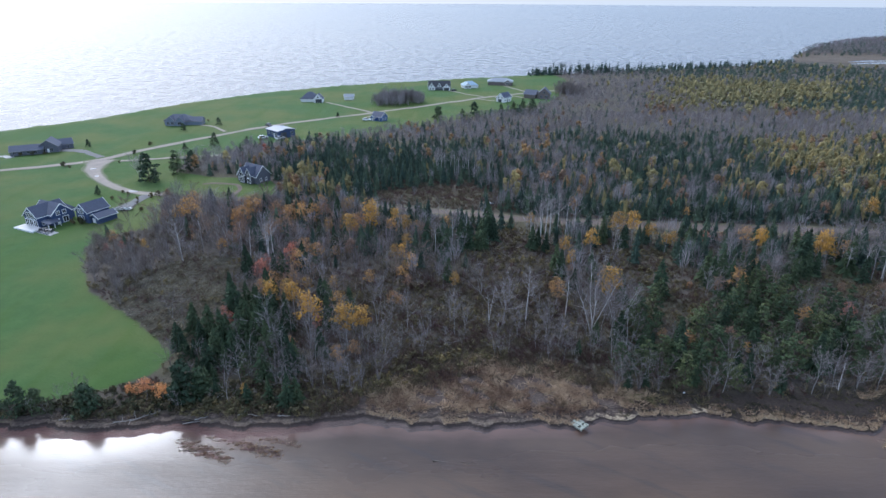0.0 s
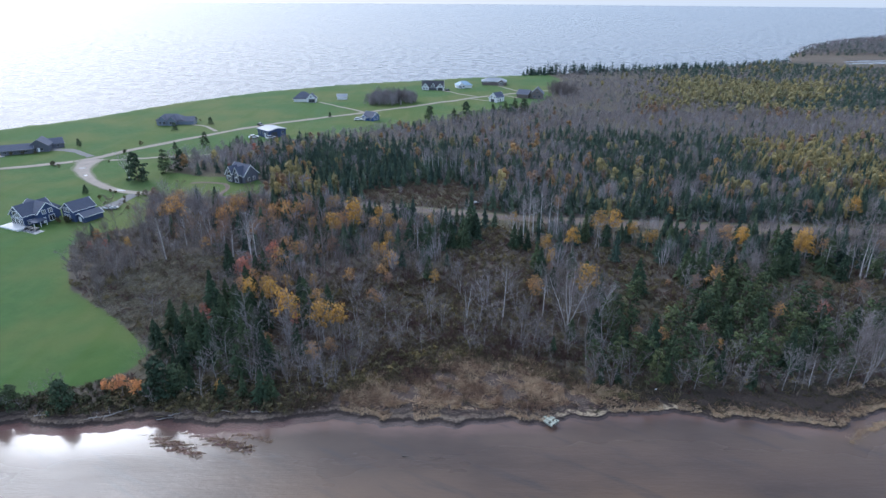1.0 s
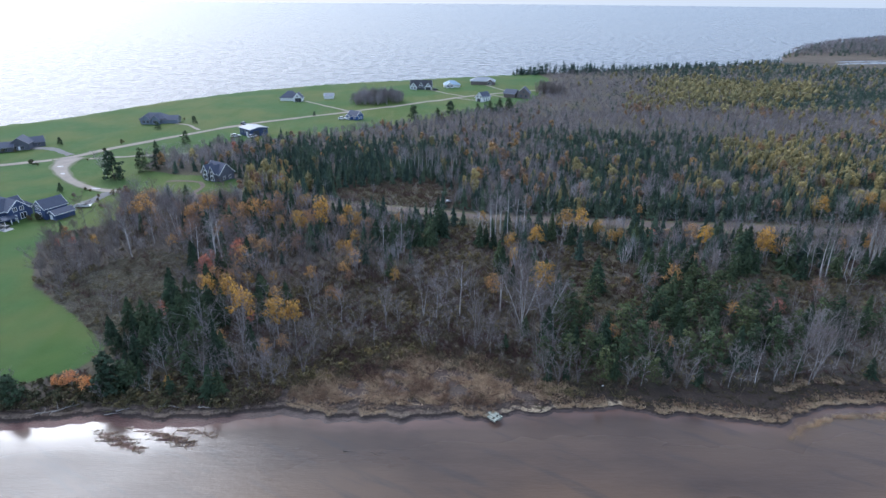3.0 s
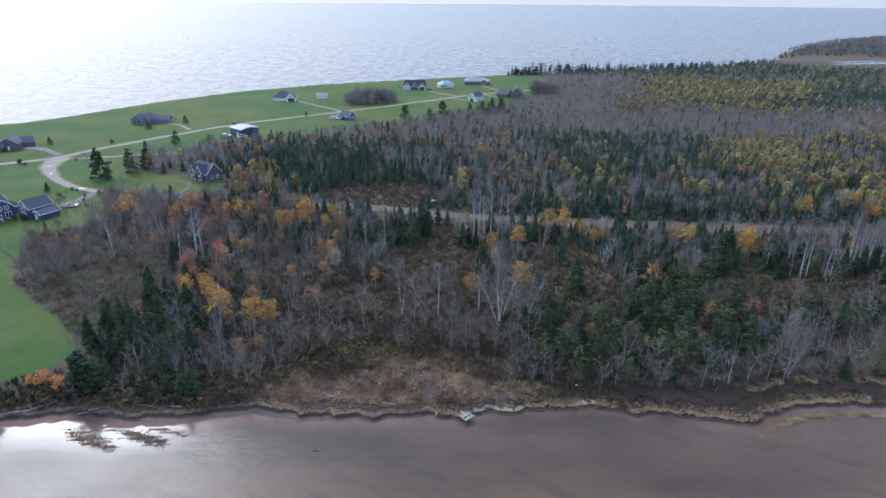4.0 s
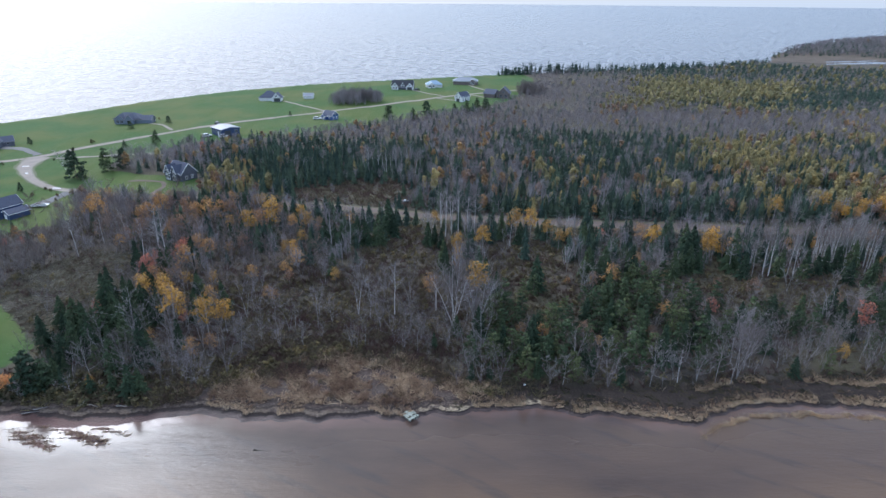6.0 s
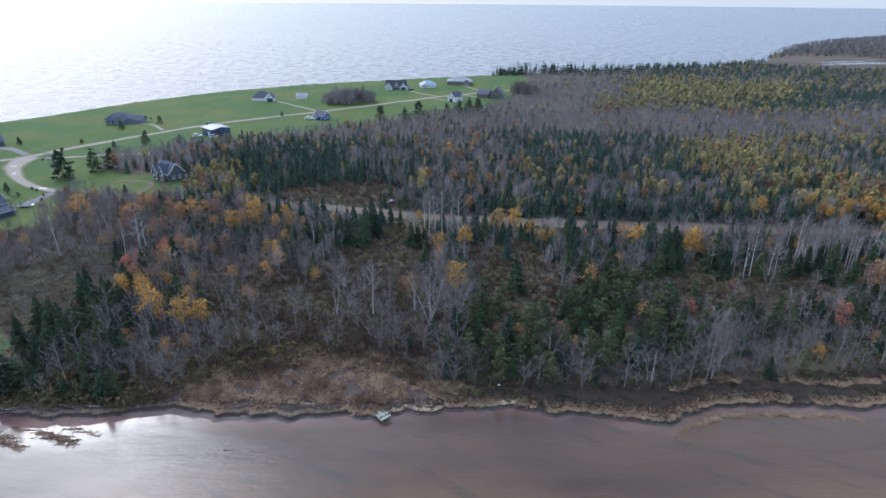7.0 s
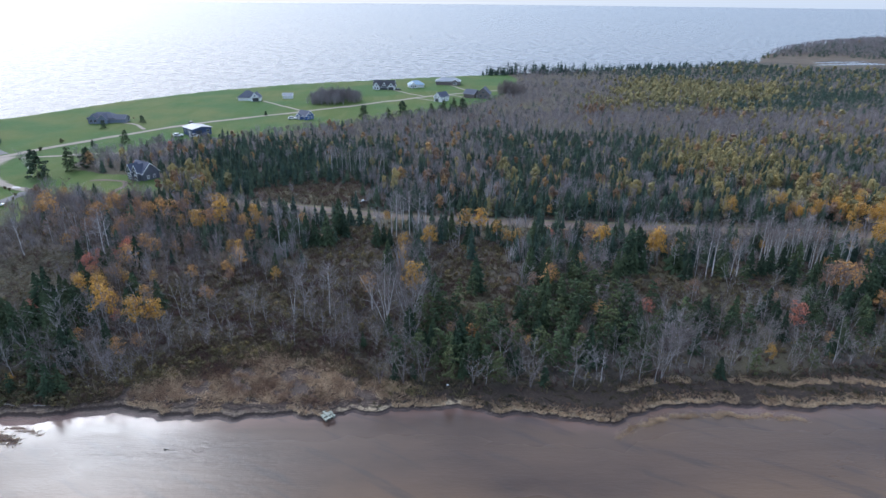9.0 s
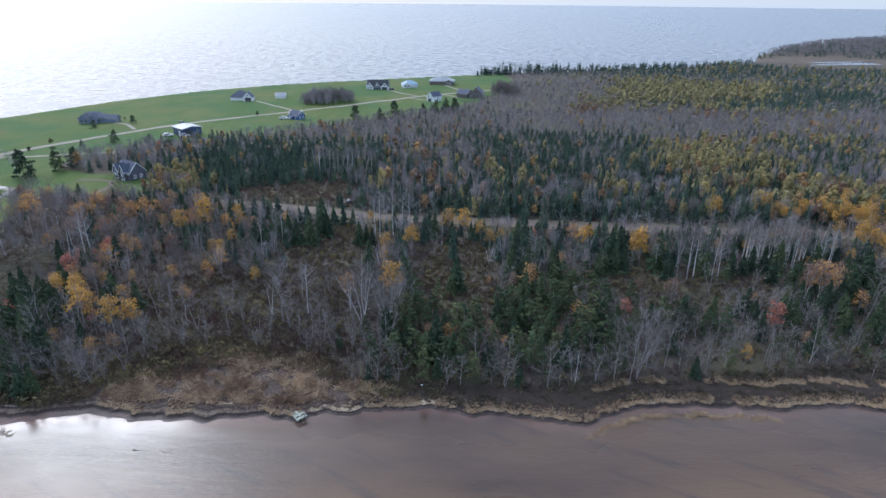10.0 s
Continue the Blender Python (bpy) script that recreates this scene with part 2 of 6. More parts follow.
grass = mixed(nt, step(nt, noise_of(nt, 0.02, 4.0, 0.6), 0.40, 0.62), grass, (0.108, 0.124, 0.040))
grass = mixed(nt, 0.25, grass, ramp(nt, fine, [(0.3, (0.033, 0.068, 0.010)), (0.7, (0.084, 0.140, 0.022))]))
stripe = noise_of(nt, 0.12, 2.0, 0.5, (1.0, 0.15, 1))
grass = mixed(nt, calc(nt, "MULTIPLY", step(nt, stripe, 0.5, 0.62), 0.35), grass, (0.050, 0.095, 0.012))
lawn_edge = calc(nt, "ADD", attribute(nt, "lawn"), calc(nt, "MULTIPLY_ADD", mid, 2.4, -1.2))
col = mixed(nt, step(nt, lawn_edge, -0.4, 0.6), brush, grass)
marsh = ramp(nt, fine, [(0.28, (0.030, 0.022, 0.019)), (0.5, (0.078, 0.060, 0.050)), (0.72, (0.165, 0.132, 0.108))])
marsh = mixed(nt, calc(nt, "MULTIPLY", step(nt, noise_of(nt, 0.5, 5.0, 0.65, (0.5, 1.3, 1)), 0.48, 0.58), 0.75), marsh, (0.075, 0.052, 0.044))
marsh_edge = calc(nt, "ADD", attribute(nt, "marsh"), calc(nt, "MULTIPLY_ADD", mid, 5.0, -2.5))
col = mixed(nt, step(nt, marsh_edge, -1.0, 1.5), col, marsh)
col = mixed(nt, calc(nt, "MULTIPLY", calc(nt, "MULTIPLY", attribute(nt, "peat"), 0.85), step(nt, marsh_edge, -2.5, 0.0)), col, ramp(nt, fine, [(0.3, (0.015, 0.012, 0.010)), (0.7, (0.050, 0.038, 0.030))]))
straw = ramp(nt, noise_of(nt, 4.0, 5.0, 0.7, (0.5, 1.0, 1)), [(0.32, (0.14, 0.105, 0.075)), (0.48, (0.31, 0.245, 0.165)), (0.68, (0.54, 0.445, 0.30))])
lip = attribute(nt, "shore")
lip = calc(nt, "MULTIPLY", step(nt, lip, 1.75, 1.95), step(nt, calc(nt, "ADD", lip, calc(nt, "MULTIPLY", mid, 2.4)), 4.5, 3.9))
lip = calc(nt, "MULTIPLY", lip, step(nt, noise_of(nt, 0.09, 3.0, 0.6), 0.40, 0.50))
lip = calc(nt, "MULTIPLY", lip, attribute(nt, "straw"))
lip = calc(nt, "MULTIPLY", lip, step(nt, noise_of(nt, 1.1, 4.0, 0.65), 0.40, 0.54))
col = mixed(nt, lip, col, straw)
mud = ramp(nt, noise_of(nt, 0.3, 5.0, 0.65, (0.5, 1.4, 1)), [(0.3, (0.060, 0.034, 0.029)), (0.55, (0.120, 0.058, 0.048)), (0.8, (0.165, 0.088, 0.073))])
mud = mixed(nt, attribute(nt, "red"), ramp(nt, noise_of(nt, 0.6, 5.0, 0.65, (0.5, 1.4, 1)), [(0.3, (0.042, 0.031, 0.028)), (0.55, (0.082, 0.058, 0.051)), (0.8, (0.130, 0.096, 0.086))]), mud)
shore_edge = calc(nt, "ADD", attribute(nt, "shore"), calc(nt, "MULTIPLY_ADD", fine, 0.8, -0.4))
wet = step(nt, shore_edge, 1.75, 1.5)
# bank face: dark peat, with the undercut's shade painted in as well
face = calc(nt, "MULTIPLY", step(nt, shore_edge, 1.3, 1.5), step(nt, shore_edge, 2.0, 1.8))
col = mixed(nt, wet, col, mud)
# near-black along the face, for peat and undercut shade together
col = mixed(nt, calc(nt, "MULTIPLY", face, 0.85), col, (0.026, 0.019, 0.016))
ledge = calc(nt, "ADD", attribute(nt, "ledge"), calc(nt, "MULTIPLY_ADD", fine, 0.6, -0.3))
# shade of each ledge's riser, drawn into the colour as a dark line
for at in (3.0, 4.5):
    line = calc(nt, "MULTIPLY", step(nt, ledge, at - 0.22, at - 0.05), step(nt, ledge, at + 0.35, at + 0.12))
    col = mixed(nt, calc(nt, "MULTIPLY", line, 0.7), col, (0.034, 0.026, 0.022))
col = mixed(nt, attribute(nt, "flats"), col, ramp(nt, noise_of(nt, 0.06, 4.0, 0.6, (0.5, 2.0, 1)), [(0.35, (0.075, 0.062, 0.048)), (0.65, (0.150, 0.120, 0.088))]))
slope = nt.nodes.new("ShaderNodeSeparateXYZ")
nt.links.new(nt.nodes.new("ShaderNodeNewGeometry").outputs["Normal"], slope.inputs[0])
cliff = calc(nt, "MULTIPLY", step(nt, slope.outputs["Z"], 0.93, 0.80), step(nt, attribute(nt, "shore"), 20.0, 30.0))
col = mixed(nt, cliff, col, (0.085, 0.055, 0.042))
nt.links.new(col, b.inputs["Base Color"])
nt.links.new(calc(nt, "MULTIPLY_ADD", wet, -0.55, 0.95), b.inputs["Roughness"])
bump(nt, b, calc(nt, "ADD", fine, mid), 0.6, 0.25)
M["ground"] = soil

# ---- the plan: shores, land height, lawn ----
SHORE = np.array([(-600, 66), (-200, 70), (-67, 72.5), (-51, 72), (-44, 73), (-39, 73.3), (-36, 72.3), (-30, 71.8), (-24, 73.5), (-12, 75.8), (-6, 75), (1, 74.6), (8, 73.4), (17, 75.1), (22, 74.4), (27, 76.2), (35, 77.4), (44, 78), (55, 76.5),
                  (62, 74.6), (69, 73.6), (72, 76), (80, 78.5), (90, 79.3), (100, 79), (120, 78.5), (200, 82), (1200, 90)], float)
COAST = np.array([(-600, 60), (-450, 110), (-300, 215), (-212, 293), (-194, 309), (-181, 331), (-169, 356), (-154, 382), (-119, 427), (-77, 462), (-9, 498), (79, 539), (130, 560), (220, 598), (310, 632), (395, 690),
                  (434, 769), (542, 907), (640, 1011), (815, 1147), (1300, 1390)], float)
MARSH = np.array([(-600, 74), (-69, 76), (-43, 78), (-19, 78.5), (-12, 83), (0, 88), (9, 93), (23, 90), (31, 83.5), (53, 82.5), (67, 82.5), (82, 84), (98, 86), (114, 87), (127, 89), (1200, 100)], float)
LAWN = [(-600, 84), (-69, 79), (-63, 80.5), (-56, 83), (-50, 87), (-48.5, 93), (-54, 99), (-65, 108), (-77, 117), (-84, 128), (-91, 141), (-90, 150), (-79, 156), (-82, 165), (-86, 174), (-84, 184), (-80, 188),
        (-69, 183), (-58, 179), (-54, 188), (-57, 199), (-62, 206), (-78, 206), (-97, 213), (-101, 222), (-90, 245), (-85, 261), (-54, 271), (-22, 296), (2, 316), (30, 342), (66, 378), (94, 440), (103, 507), (96, 545), (60, 700), (-600, 700)]


def wobble(x, y, size, seed=0):
    """Smooth noise from a few sines, about -1 to 1, for arrays."""
    r = np.random.RandomState(seed)
    total = 0
    for k in range(5):
        a, f, p = r.rand() * 6.28, (0.6 + 1.1 * k * 0.5) / size, r.rand() * 6.28
        total = total + np.sin((x * math.cos(a) + y * math.sin(a)) * f * 6.28 + p + 0.8 * np.sin(x * f * 2.1 + y * f * 1.7 + p)) / (1 + 0.5 * k)
    return total / 2.2


def shore_y(x):
    return np.interp(x, SHORE[:, 0], SHORE[:, 1]) + 0.7 * wobble(x, 0 * x, 14, 3) + 0.5 * wobble(x, 0 * x, 5.5, 5) + 0.42 * wobble(x, 0 * x, 2.6, 6)


def coast_y(x):
    return np.interp(x, COAST[:, 0], COAST[:, 1]) + 2.0 * wobble(x, 0 * x, 30, 8) + 1.6 * wobble(x, 0 * x, 13, 9)


def marsh_y(x):
    return np.interp(x, MARSH[:, 0], MARSH[:, 1])


def mud_width(x):
    return np.interp(x, [-80, -45, -25, -8, 8, 30], [2.4, 2.8, 2.6, 2.1, 1.2, 0.45])


def bank(x, y):
    """Distance inland from the waterline, with the mud drawn in to a width of 1.8."""
    s, w = y - shore_y(x), mud_width(x)
    return np.where(s < 0, s, np.where(s < w, s * 1.8 / w, s - w + 1.8))


def polygon_distance(x, y, poly):
    """Signed distance to a closed outline, inside positive."""
    x, y = np.asarray(x, float), np.asarray(y, float)
    best = np.full(x.shape, 1e9)
    inside = np.zeros(x.shape, bool)
    for (ax, ay), (bx, by) in zip(poly, poly[1:] + poly[:1]):
        dx, dy = bx - ax, by - ay
        t = np.clip(((x - ax) * dx + (y - ay) * dy) / (dx * dx + dy * dy), 0, 1)
        best = np.minimum(best, np.hypot(x - ax - t * dx, y - ay - t * dy))
        cross = ((ay > y) != (by > y)) & (x < dx * (y - ay) / (dy if dy else 1e-9) + ax)
        inside ^= cross
    return np.where(inside, best, -best)


def line_distance(x, y, line):
    x, y = np.asarray(x, float), np.asarray(y, float)
    best = np.full(x.shape, 1e9)
    for (ax, ay), (bx, by) in zip(line, line[1:]):
        dx, dy = bx - ax, by - ay
        t = np.clip(((x - ax) * dx + (y - ay) * dy) / (dx * dx + dy * dy), 0, 1)
        best = np.minimum(best, np.hypot(x - ax - t * dx, y - ay - t * dy))
    return best


def terraced(x, y, s):
    """The bank's low ledges, pushed in and out."""
    return s + np.clip(s - 1.9, 0, 1) * (0.5 * wobble(x, y, 5, 23) + 0.4 * wobble(x, y, 2.2, 24))


def land_z(x, y):
    """Height of the ground."""
    x, y = np.asarray(x, float), np.asarray(y, float)
    s = bank(x, y)
    s = terraced(x, y, s)
    z = np.interp(s, [-40, -8, 0, 1.5, 1.8, 2.9, 3.15, 4.4, 4.65, 10, 22, 45, 90], [-3, -0.4, -0.03, 0.10, 0.50, 0.54, 0.76, 0.78, 0.95, 1.05, 1.7, 2.7, 3.0])
    z = z + np.clip((s - 2) / 12, 0, 1) * 0.18 * wobble(x, y, 22, 11)
    # mud bars off the bank
    bar = np.exp(-((x + 29.5) / 9.5) ** 2 - ((s + 3.3) / 2.2) ** 2) * 0.44 + np.exp(-((x - 84) / 12) ** 2 - ((s + 2.2) / 0.42) ** 2) * 0.34
    z = z + bar * (0.35 + 1.1 * wobble(x * 0.4 + y * 0.3, y * 1.6 - x * 0.2, 1.7, 21))
    c = coast_y(x) - y
    z = np.where(c < 14, np.minimum(z, np.interp(c, [-30, -2, 0, 2, 14], [-6, -1.0, 0.4, 2.6, 3.0])), z)
    # the low marsh and its pond before the headland
    low = np.exp(-(((x - 490) / 120) ** 2 + ((y - 735) / 66) ** 2) ** 2)
    v = y - 694 - 0.34 * (x - 480) - 3 * wobble(x, y, 40, 33)
    pond = np.exp(-((x - 484) / 72) ** 4) * (np.exp(-((v + 8) / 16) ** 4) + np.exp(-((v - 20) / 7) ** 4 - ((x - 515) / 45) ** 4))
    z = z - low * (2.35 + 0.25 * wobble(x, y, 60, 31)) - pond * 1.9
    return z


# ---- mesh helpers ----
def mesh_of(name, verts, faces, mats, slots=None, tint=None, smooth=False):
    """A triangle mesh from arrays."""
    verts, faces = np.asarray(verts, np.float32), np.asarray(faces, np.int32)
    me = bpy.data.meshes.new(name)
    me.vertices.add(len(verts))
    me.vertices.foreach_set("co", verts.ravel())
    me.loops.add(faces.size)
    me.loops.foreach_set("vertex_index", faces.ravel())
    me.polygons.add(len(faces))
    n = faces.shape[1]
    me.polygons.foreach_set("loop_start", np.arange(0, faces.size, n, dtype=np.int32))
    for m in mats:
        me.materials.append(m)
    if slots is not None:
        me.polygons.foreach_set("material_index", np.asarray(slots, np.int32))
    me.polygons.foreach_set("use_smooth", np.full(len(faces), smooth))
    if tint is not None:
        me.attributes.new("tint", "FLOAT", "POINT").data.foreach_set("value", np.asarray(tint, np.float32))
    me.update(calc_edges=True)
    return me


def part(name, bm, material, parent, label=""):
    """Links a bmesh as one mesh object under a thing or a part."""
    me = bpy.data.meshes.new(name)
    bm.to_mesh(me)
    bm.free()
    me.materials.append(material)
    ob = new(name, me)
    ob.parent = parent
    return tagged(ob, label)


def box(bm, x0, y0, z0, x1, y1, z1, bevel=0.0):
    made = bmesh.ops.create_cube(bm, size=1.0)["verts"]
    for v in made:
        v.co = ((x0 + x1) / 2 + v.co.x * (x1 - x0), (y0 + y1) / 2 + v.co.y * (y1 - y0), (z0 + z1) / 2 + v.co.z * (z1 - z0))
    if bevel:
        edges = list({e for v in made for e in v.link_edges})
        bmesh.ops.bevel(bm, geom=edges, offset=bevel, segments=1, affect="EDGES")
    return bm


def boxed(*dims, bevel=0.0):
    return box(bmesh.new(), *dims, bevel=bevel)


def prism(outline, depth):
    """A solid from an outline in x and z, from y = 0 to depth."""
    bm = bmesh.new()
    front = [bm.verts.new((x, 0, z)) for x, z in outline]
    back = [bm.verts.new((x, depth, z)) for x, z in outline]
    bm.faces.new(front)
    bm.faces.new(back[::-1])
    n = len(outline)
    for i in range(n):
        bm.faces.new((front[i], back[i], back[(i + 1) % n], front[(i + 1) % n]))
    bmesh.ops.recalc_face_normals(bm, faces=bm.faces)
    return bm


def tube(points, radii, sides):
    """Verts and triangles of a tapering tube along points."""
    pts = np.asarray(points, float)
    n = len(pts)
    d = np.gradient(pts, axis=0)
    d /= np.linalg.norm(d, axis=1)[:, None] + 1e-9
    ref = np.where(np.abs(d[:, 2:3]) > 0.9, np.array([[1.0, 0, 0]]), np.array([[0, 0, 1.0]]))
    u = np.cross(d, ref)
    u /= np.linalg.norm(u, axis=1)[:, None] + 1e-9
    w = np.cross(d, u)
    a = np.arange(sides) * 2 * np.pi / sides
    ring = pts[:, None] + np.asarray(radii)[:, None, None] * (u[:, None] * np.cos(a)[None, :, None] + w[:, None] * np.sin(a)[None, :, None])
    faces = []
    for i in range(n - 1):
        for j in range(sides):
            p, q = i * sides + j, i * sides + (j + 1) % sides
            faces += [(p, q, q + sides), (p, q + sides, p + sides)]
    return ring.reshape(-1, 3), np.array(faces)


def spikes(base, tip, radius):
    """Slim three-sided cones from base to tip, all at once."""
    base, tip = np.asarray(base, float), np.asarray(tip, float)
    d = tip - base
    d = d / (np.linalg.norm(d, axis=1)[:, None] + 1e-9)
    ref = np.where(np.abs(d[:, 2:3]) > 0.9, np.array([[1.0, 0, 0]]), np.array([[0, 0, 1.0]]))
    u = np.cross(d, ref)
    u /= np.linalg.norm(u, axis=1)[:, None] + 1e-9
    w = np.cross(d, u)
    r = np.broadcast_to(np.asarray(radius, float).reshape(-1, 1), (len(base), 1))
    ring = [base + r * (u * math.cos(a) + w * math.sin(a)) for a in (0, 2.094, 4.189)]
    v = np.stack(ring + [tip], 1).reshape(-1, 3)
    k = np.arange(len(base))[:, None, None] * 4
    f = (k + np.array([(0, 1, 3), (1, 2, 3)])[None]).reshape(-1, 3)
    return v, f


def flakes(centre, size, r, out=None, loose=0.7):
    """Small folded leaf sprays, two triangles each, that lie loosely across the way they grow out."""
    n = len(centre)
    out = np.zeros((n, 3)) if out is None else out / (np.linalg.norm(out, axis=1)[:, None] + 1e-9)
    face = out + np.array([0, 0, 0.35]) + loose * r.normal(size=(n, 3))
    face /= np.linalg.norm(face, axis=1)[:, None] + 1e-9
    a = np.cross(face, r.normal(size=(n, 3)))
    a /= np.linalg.norm(a, axis=1)[:, None] + 1e-9
    b = np.cross(face, a)
    s = np.broadcast_to(np.asarray(size, float).reshape(-1, 1), (n, 1)) * (0.7 + 0.6 * r.rand(n, 1))
    dip = face * s * 0.14
    v = np.stack([centre - a * s * 0.5, centre - b * s * 0.42 - dip, centre + a * s * 0.5, centre + b * s * 0.42 - dip], 1).reshape(-1, 3)
    k = np.arange(n)[:, None, None] * 4
    f = (k + np.array([(0, 1, 2), (0, 2, 3)])[None]).reshape(-1, 3)
    return v, f


def clump(centre, radii, r, ragged=0.45):
    """A ragged mass of leaves, twenty facets."""
    bm = bmesh.new()
    bmesh.ops.create_icosphere(bm, subdivisions=1, radius=1.0)
    v = np.array([q.co for q in bm.verts])
    f = np.array([[q.index for q in t.verts] for t in bm.faces])
    bm.free()
    v = v * (1 + ragged * r.uniform(-1, 0.8, (len(v), 1))) + ragged * 0.3 * r.normal(size=v.shape)
    a = r.rand() * 6.28
    v = np.column_stack([v[:, 0] * math.cos(a) - v[:, 1] * math.sin(a), v[:, 0] * math.sin(a) + v[:, 1] * math.cos(a), v[:, 2]])
    return v * np.asarray(radii) + centre, f


def joined(pieces):
    vs, fs, n = [], [], 0
    for v, f in pieces:
        vs.append(v), fs.append(f + n)
        n += len(v)
    return np.concatenate(vs), np.concatenate(fs)


# ---- tree shapes: trunk, crown and limbs, each verts and triangles ----
def stem(r, h, radius, sides, lean=0.06, segs=5):
    z = np.linspace(0, h, segs + 1)
    drift = np.cumsum(r.normal(0, lean * h / segs, (segs + 1, 2)), axis=0)
    drift -= drift[0]
    pts = np.column_stack([drift, z])
    pts[0, 2] = -0.3
    rad = radius * np.linspace(1, 0.16, segs + 1)
    return pts, rad


def along(pts, t):
    k = np.clip(t, 0, 0.999) * (len(pts) - 1)
    i = k.astype(int)
    f = (k - i)[:, None]
    return pts[i] * (1 - f) + pts[i + 1] * f


def bare_shape(seed, h, limbs, twigs, spread=0.34, low=0.35, stems=1, thick=0.0095, twig_r=0.02, sides=5, flare=0.12, sway=0.06):
    r = np.random.RandomState(seed)
    wood, fine, limbs_ = [], [], []
    for k in range(stems):
        hk = h * (1 if k == 0 else 0.72 + 0.25 * r.rand())
        pts, rad = stem(r, hk, thick * hk, sides, sway)
        if stems > 1:
            a = k * 6.28 / stems + r.rand()
            out = (flare + 0.16 * r.rand()) * hk
            curve = np.linspace(0, 1, len(pts)) ** 1.2
            pts[:, 0] += math.cos(a) * out * curve
            pts[:, 1] += math.sin(a) * out * curve
        (wood if k == 0 else limbs_).append(tube(pts, rad, sides))
        t = low + (0.97 - low) * (np.arange(limbs) + r.rand(limbs)) / limbs
        start = along(pts, t)
        az = np.arange(limbs) * 2.4 + r.rand(limbs)
        length = hk * spread * (1.15 - t) * (0.7 + 0.6 * r.rand(limbs)) + 0.05 * hk
        rise = 0.35 + 0.9 * t * r.rand(limbs)
        for i in range(limbs):
            d = np.array([math.cos(az[i]), math.sin(az[i]), rise[i]])
            d /= np.linalg.norm(d)
            bend = np.array([r.normal(0, 0.12), r.normal(0, 0.12), 0.22]) * length[i]
            limb = np.array([start[i], start[i] + d * length[i] * 0.5 + bend * 0.15, start[i] + d * length[i] + bend])
            limbs_.append(tube(limb, np.array([0.40, 0.26, 0.10]) * thick * hk * (1.1 - 0.6 * t[i]), 3))
            n = twigs
            q = 0.25 + 0.75 * r.rand(n)
            base = along(limb, q)
            turn = d * 0.7 + r.normal(0, 0.7, (n, 3)) + np.array([0, 0, 0.35])
            turn /= np.linalg.norm(turn, axis=1)[:, None]
            fine.append(spikes(base, base + turn * (hk * (0.06 + 0.11 * r.rand(n)))[:, None], twig_r * (0.7 + 0.6 * r.rand(n))))
        n = twigs * 2
        q = low + (1 - low) * r.rand(n)
        base = along(pts, q)
        turn = r.normal(0, 0.8, (n, 3)) + np.array([0, 0, 0.9])
        turn /= np.linalg.norm(turn, axis=1)[:, None]
        fine.append(spikes(base, base + turn * (hk * (0.05 + 0.09 * r.rand(n)))[:, None], twig_r))
    return joined(wood), joined(fine), joined(limbs_)


def conifer_shape(seed, h, layers, arms, radius=0.2, low=0.06, droop=0.25, ragged=0.3, sides=5, sprays=0, slim=1.0, spray=0.075):
    r = np.random.RandomState(seed)
    pts, rad = stem(r, h, 0.012 * h, sides, 0.012, 3)
    wood = tube(pts, rad, sides)
    vs, fs, n = [], [], 0
    for i in range(layers):
        t = low + (1 - low) * (i + 0.4 * r.rand()) / layers
        z = t * h
        reach = radius * h * (1 - t) ** 0.85 * (1 - ragged / 2 + ragged * r.rand()) + 0.02 * h
        m = max(4, int(arms * (1 - 0.45 * t)))
        for j in range(m):
            a = (j + r.rand() * 0.7) * 6.283 / m + i * 0.7
            L = reach * (0.72 + 0.5 * r.rand())
            w = L * (0.17 + 0.12 * r.rand()) * slim
            dz = -droop * L * (0.5 + r.rand())
            up = np.array([0, 0, 1.0])
            d, s = np.array([math.cos(a), math.sin(a), 0]), np.array([-math.sin(a), math.cos(a), 0])
            o = np.array([0, 0, z + (r.rand() - 0.5) * 0.9 * h / layers])
            v = [o + up * 0.02 * h, o + d * L * (0.4 + 0.2 * r.rand()) + s * w + up * (dz * 0.6 - 0.08 * L), o + d * L * 0.55 + up * (dz * 0.3 + 0.02 * h),
                 o + d * L * (0.4 + 0.2 * r.rand()) - s * w + up * (dz * 0.6 - 0.08 * L), o + d * L * (0.95 + 0.15 * r.rand()) + up * dz]
            vs += v
            fs += [(n, n + 1, n + 2), (n, n + 2, n + 3), (n + 2, n + 1, n + 4), (n + 2, n + 4, n + 3)]
            n += 5
    if sprays:
        q = low + (0.95 - low) * r.rand(sprays) ** 1.3
        a, out = r.rand(sprays) * 6.283, radius * h * (1 - q) ** 0.85 * (0.55 + 0.5 * r.rand(sprays))
        way = np.column_stack([np.cos(a), np.sin(a), np.full(sprays, 0.3)])
        extra = flakes(np.column_stack([np.cos(a) * out, np.sin(a) * out, q * h - droop * out * 0.7]), np.full(sprays, spray * h), r, way, 0.55)
        vs, fs = list(joined([(np.array(vs), np.array(fs)), extra])[0]), list(joined([(np.array(vs), np.array(fs)), extra])[1])
    tip = spikes([(0, 0, h * 0.9)], [(0, 0, h * 1.04)], 0.025 * h)
    return wood, joined([(np.array(vs), np.array(fs)), tip])


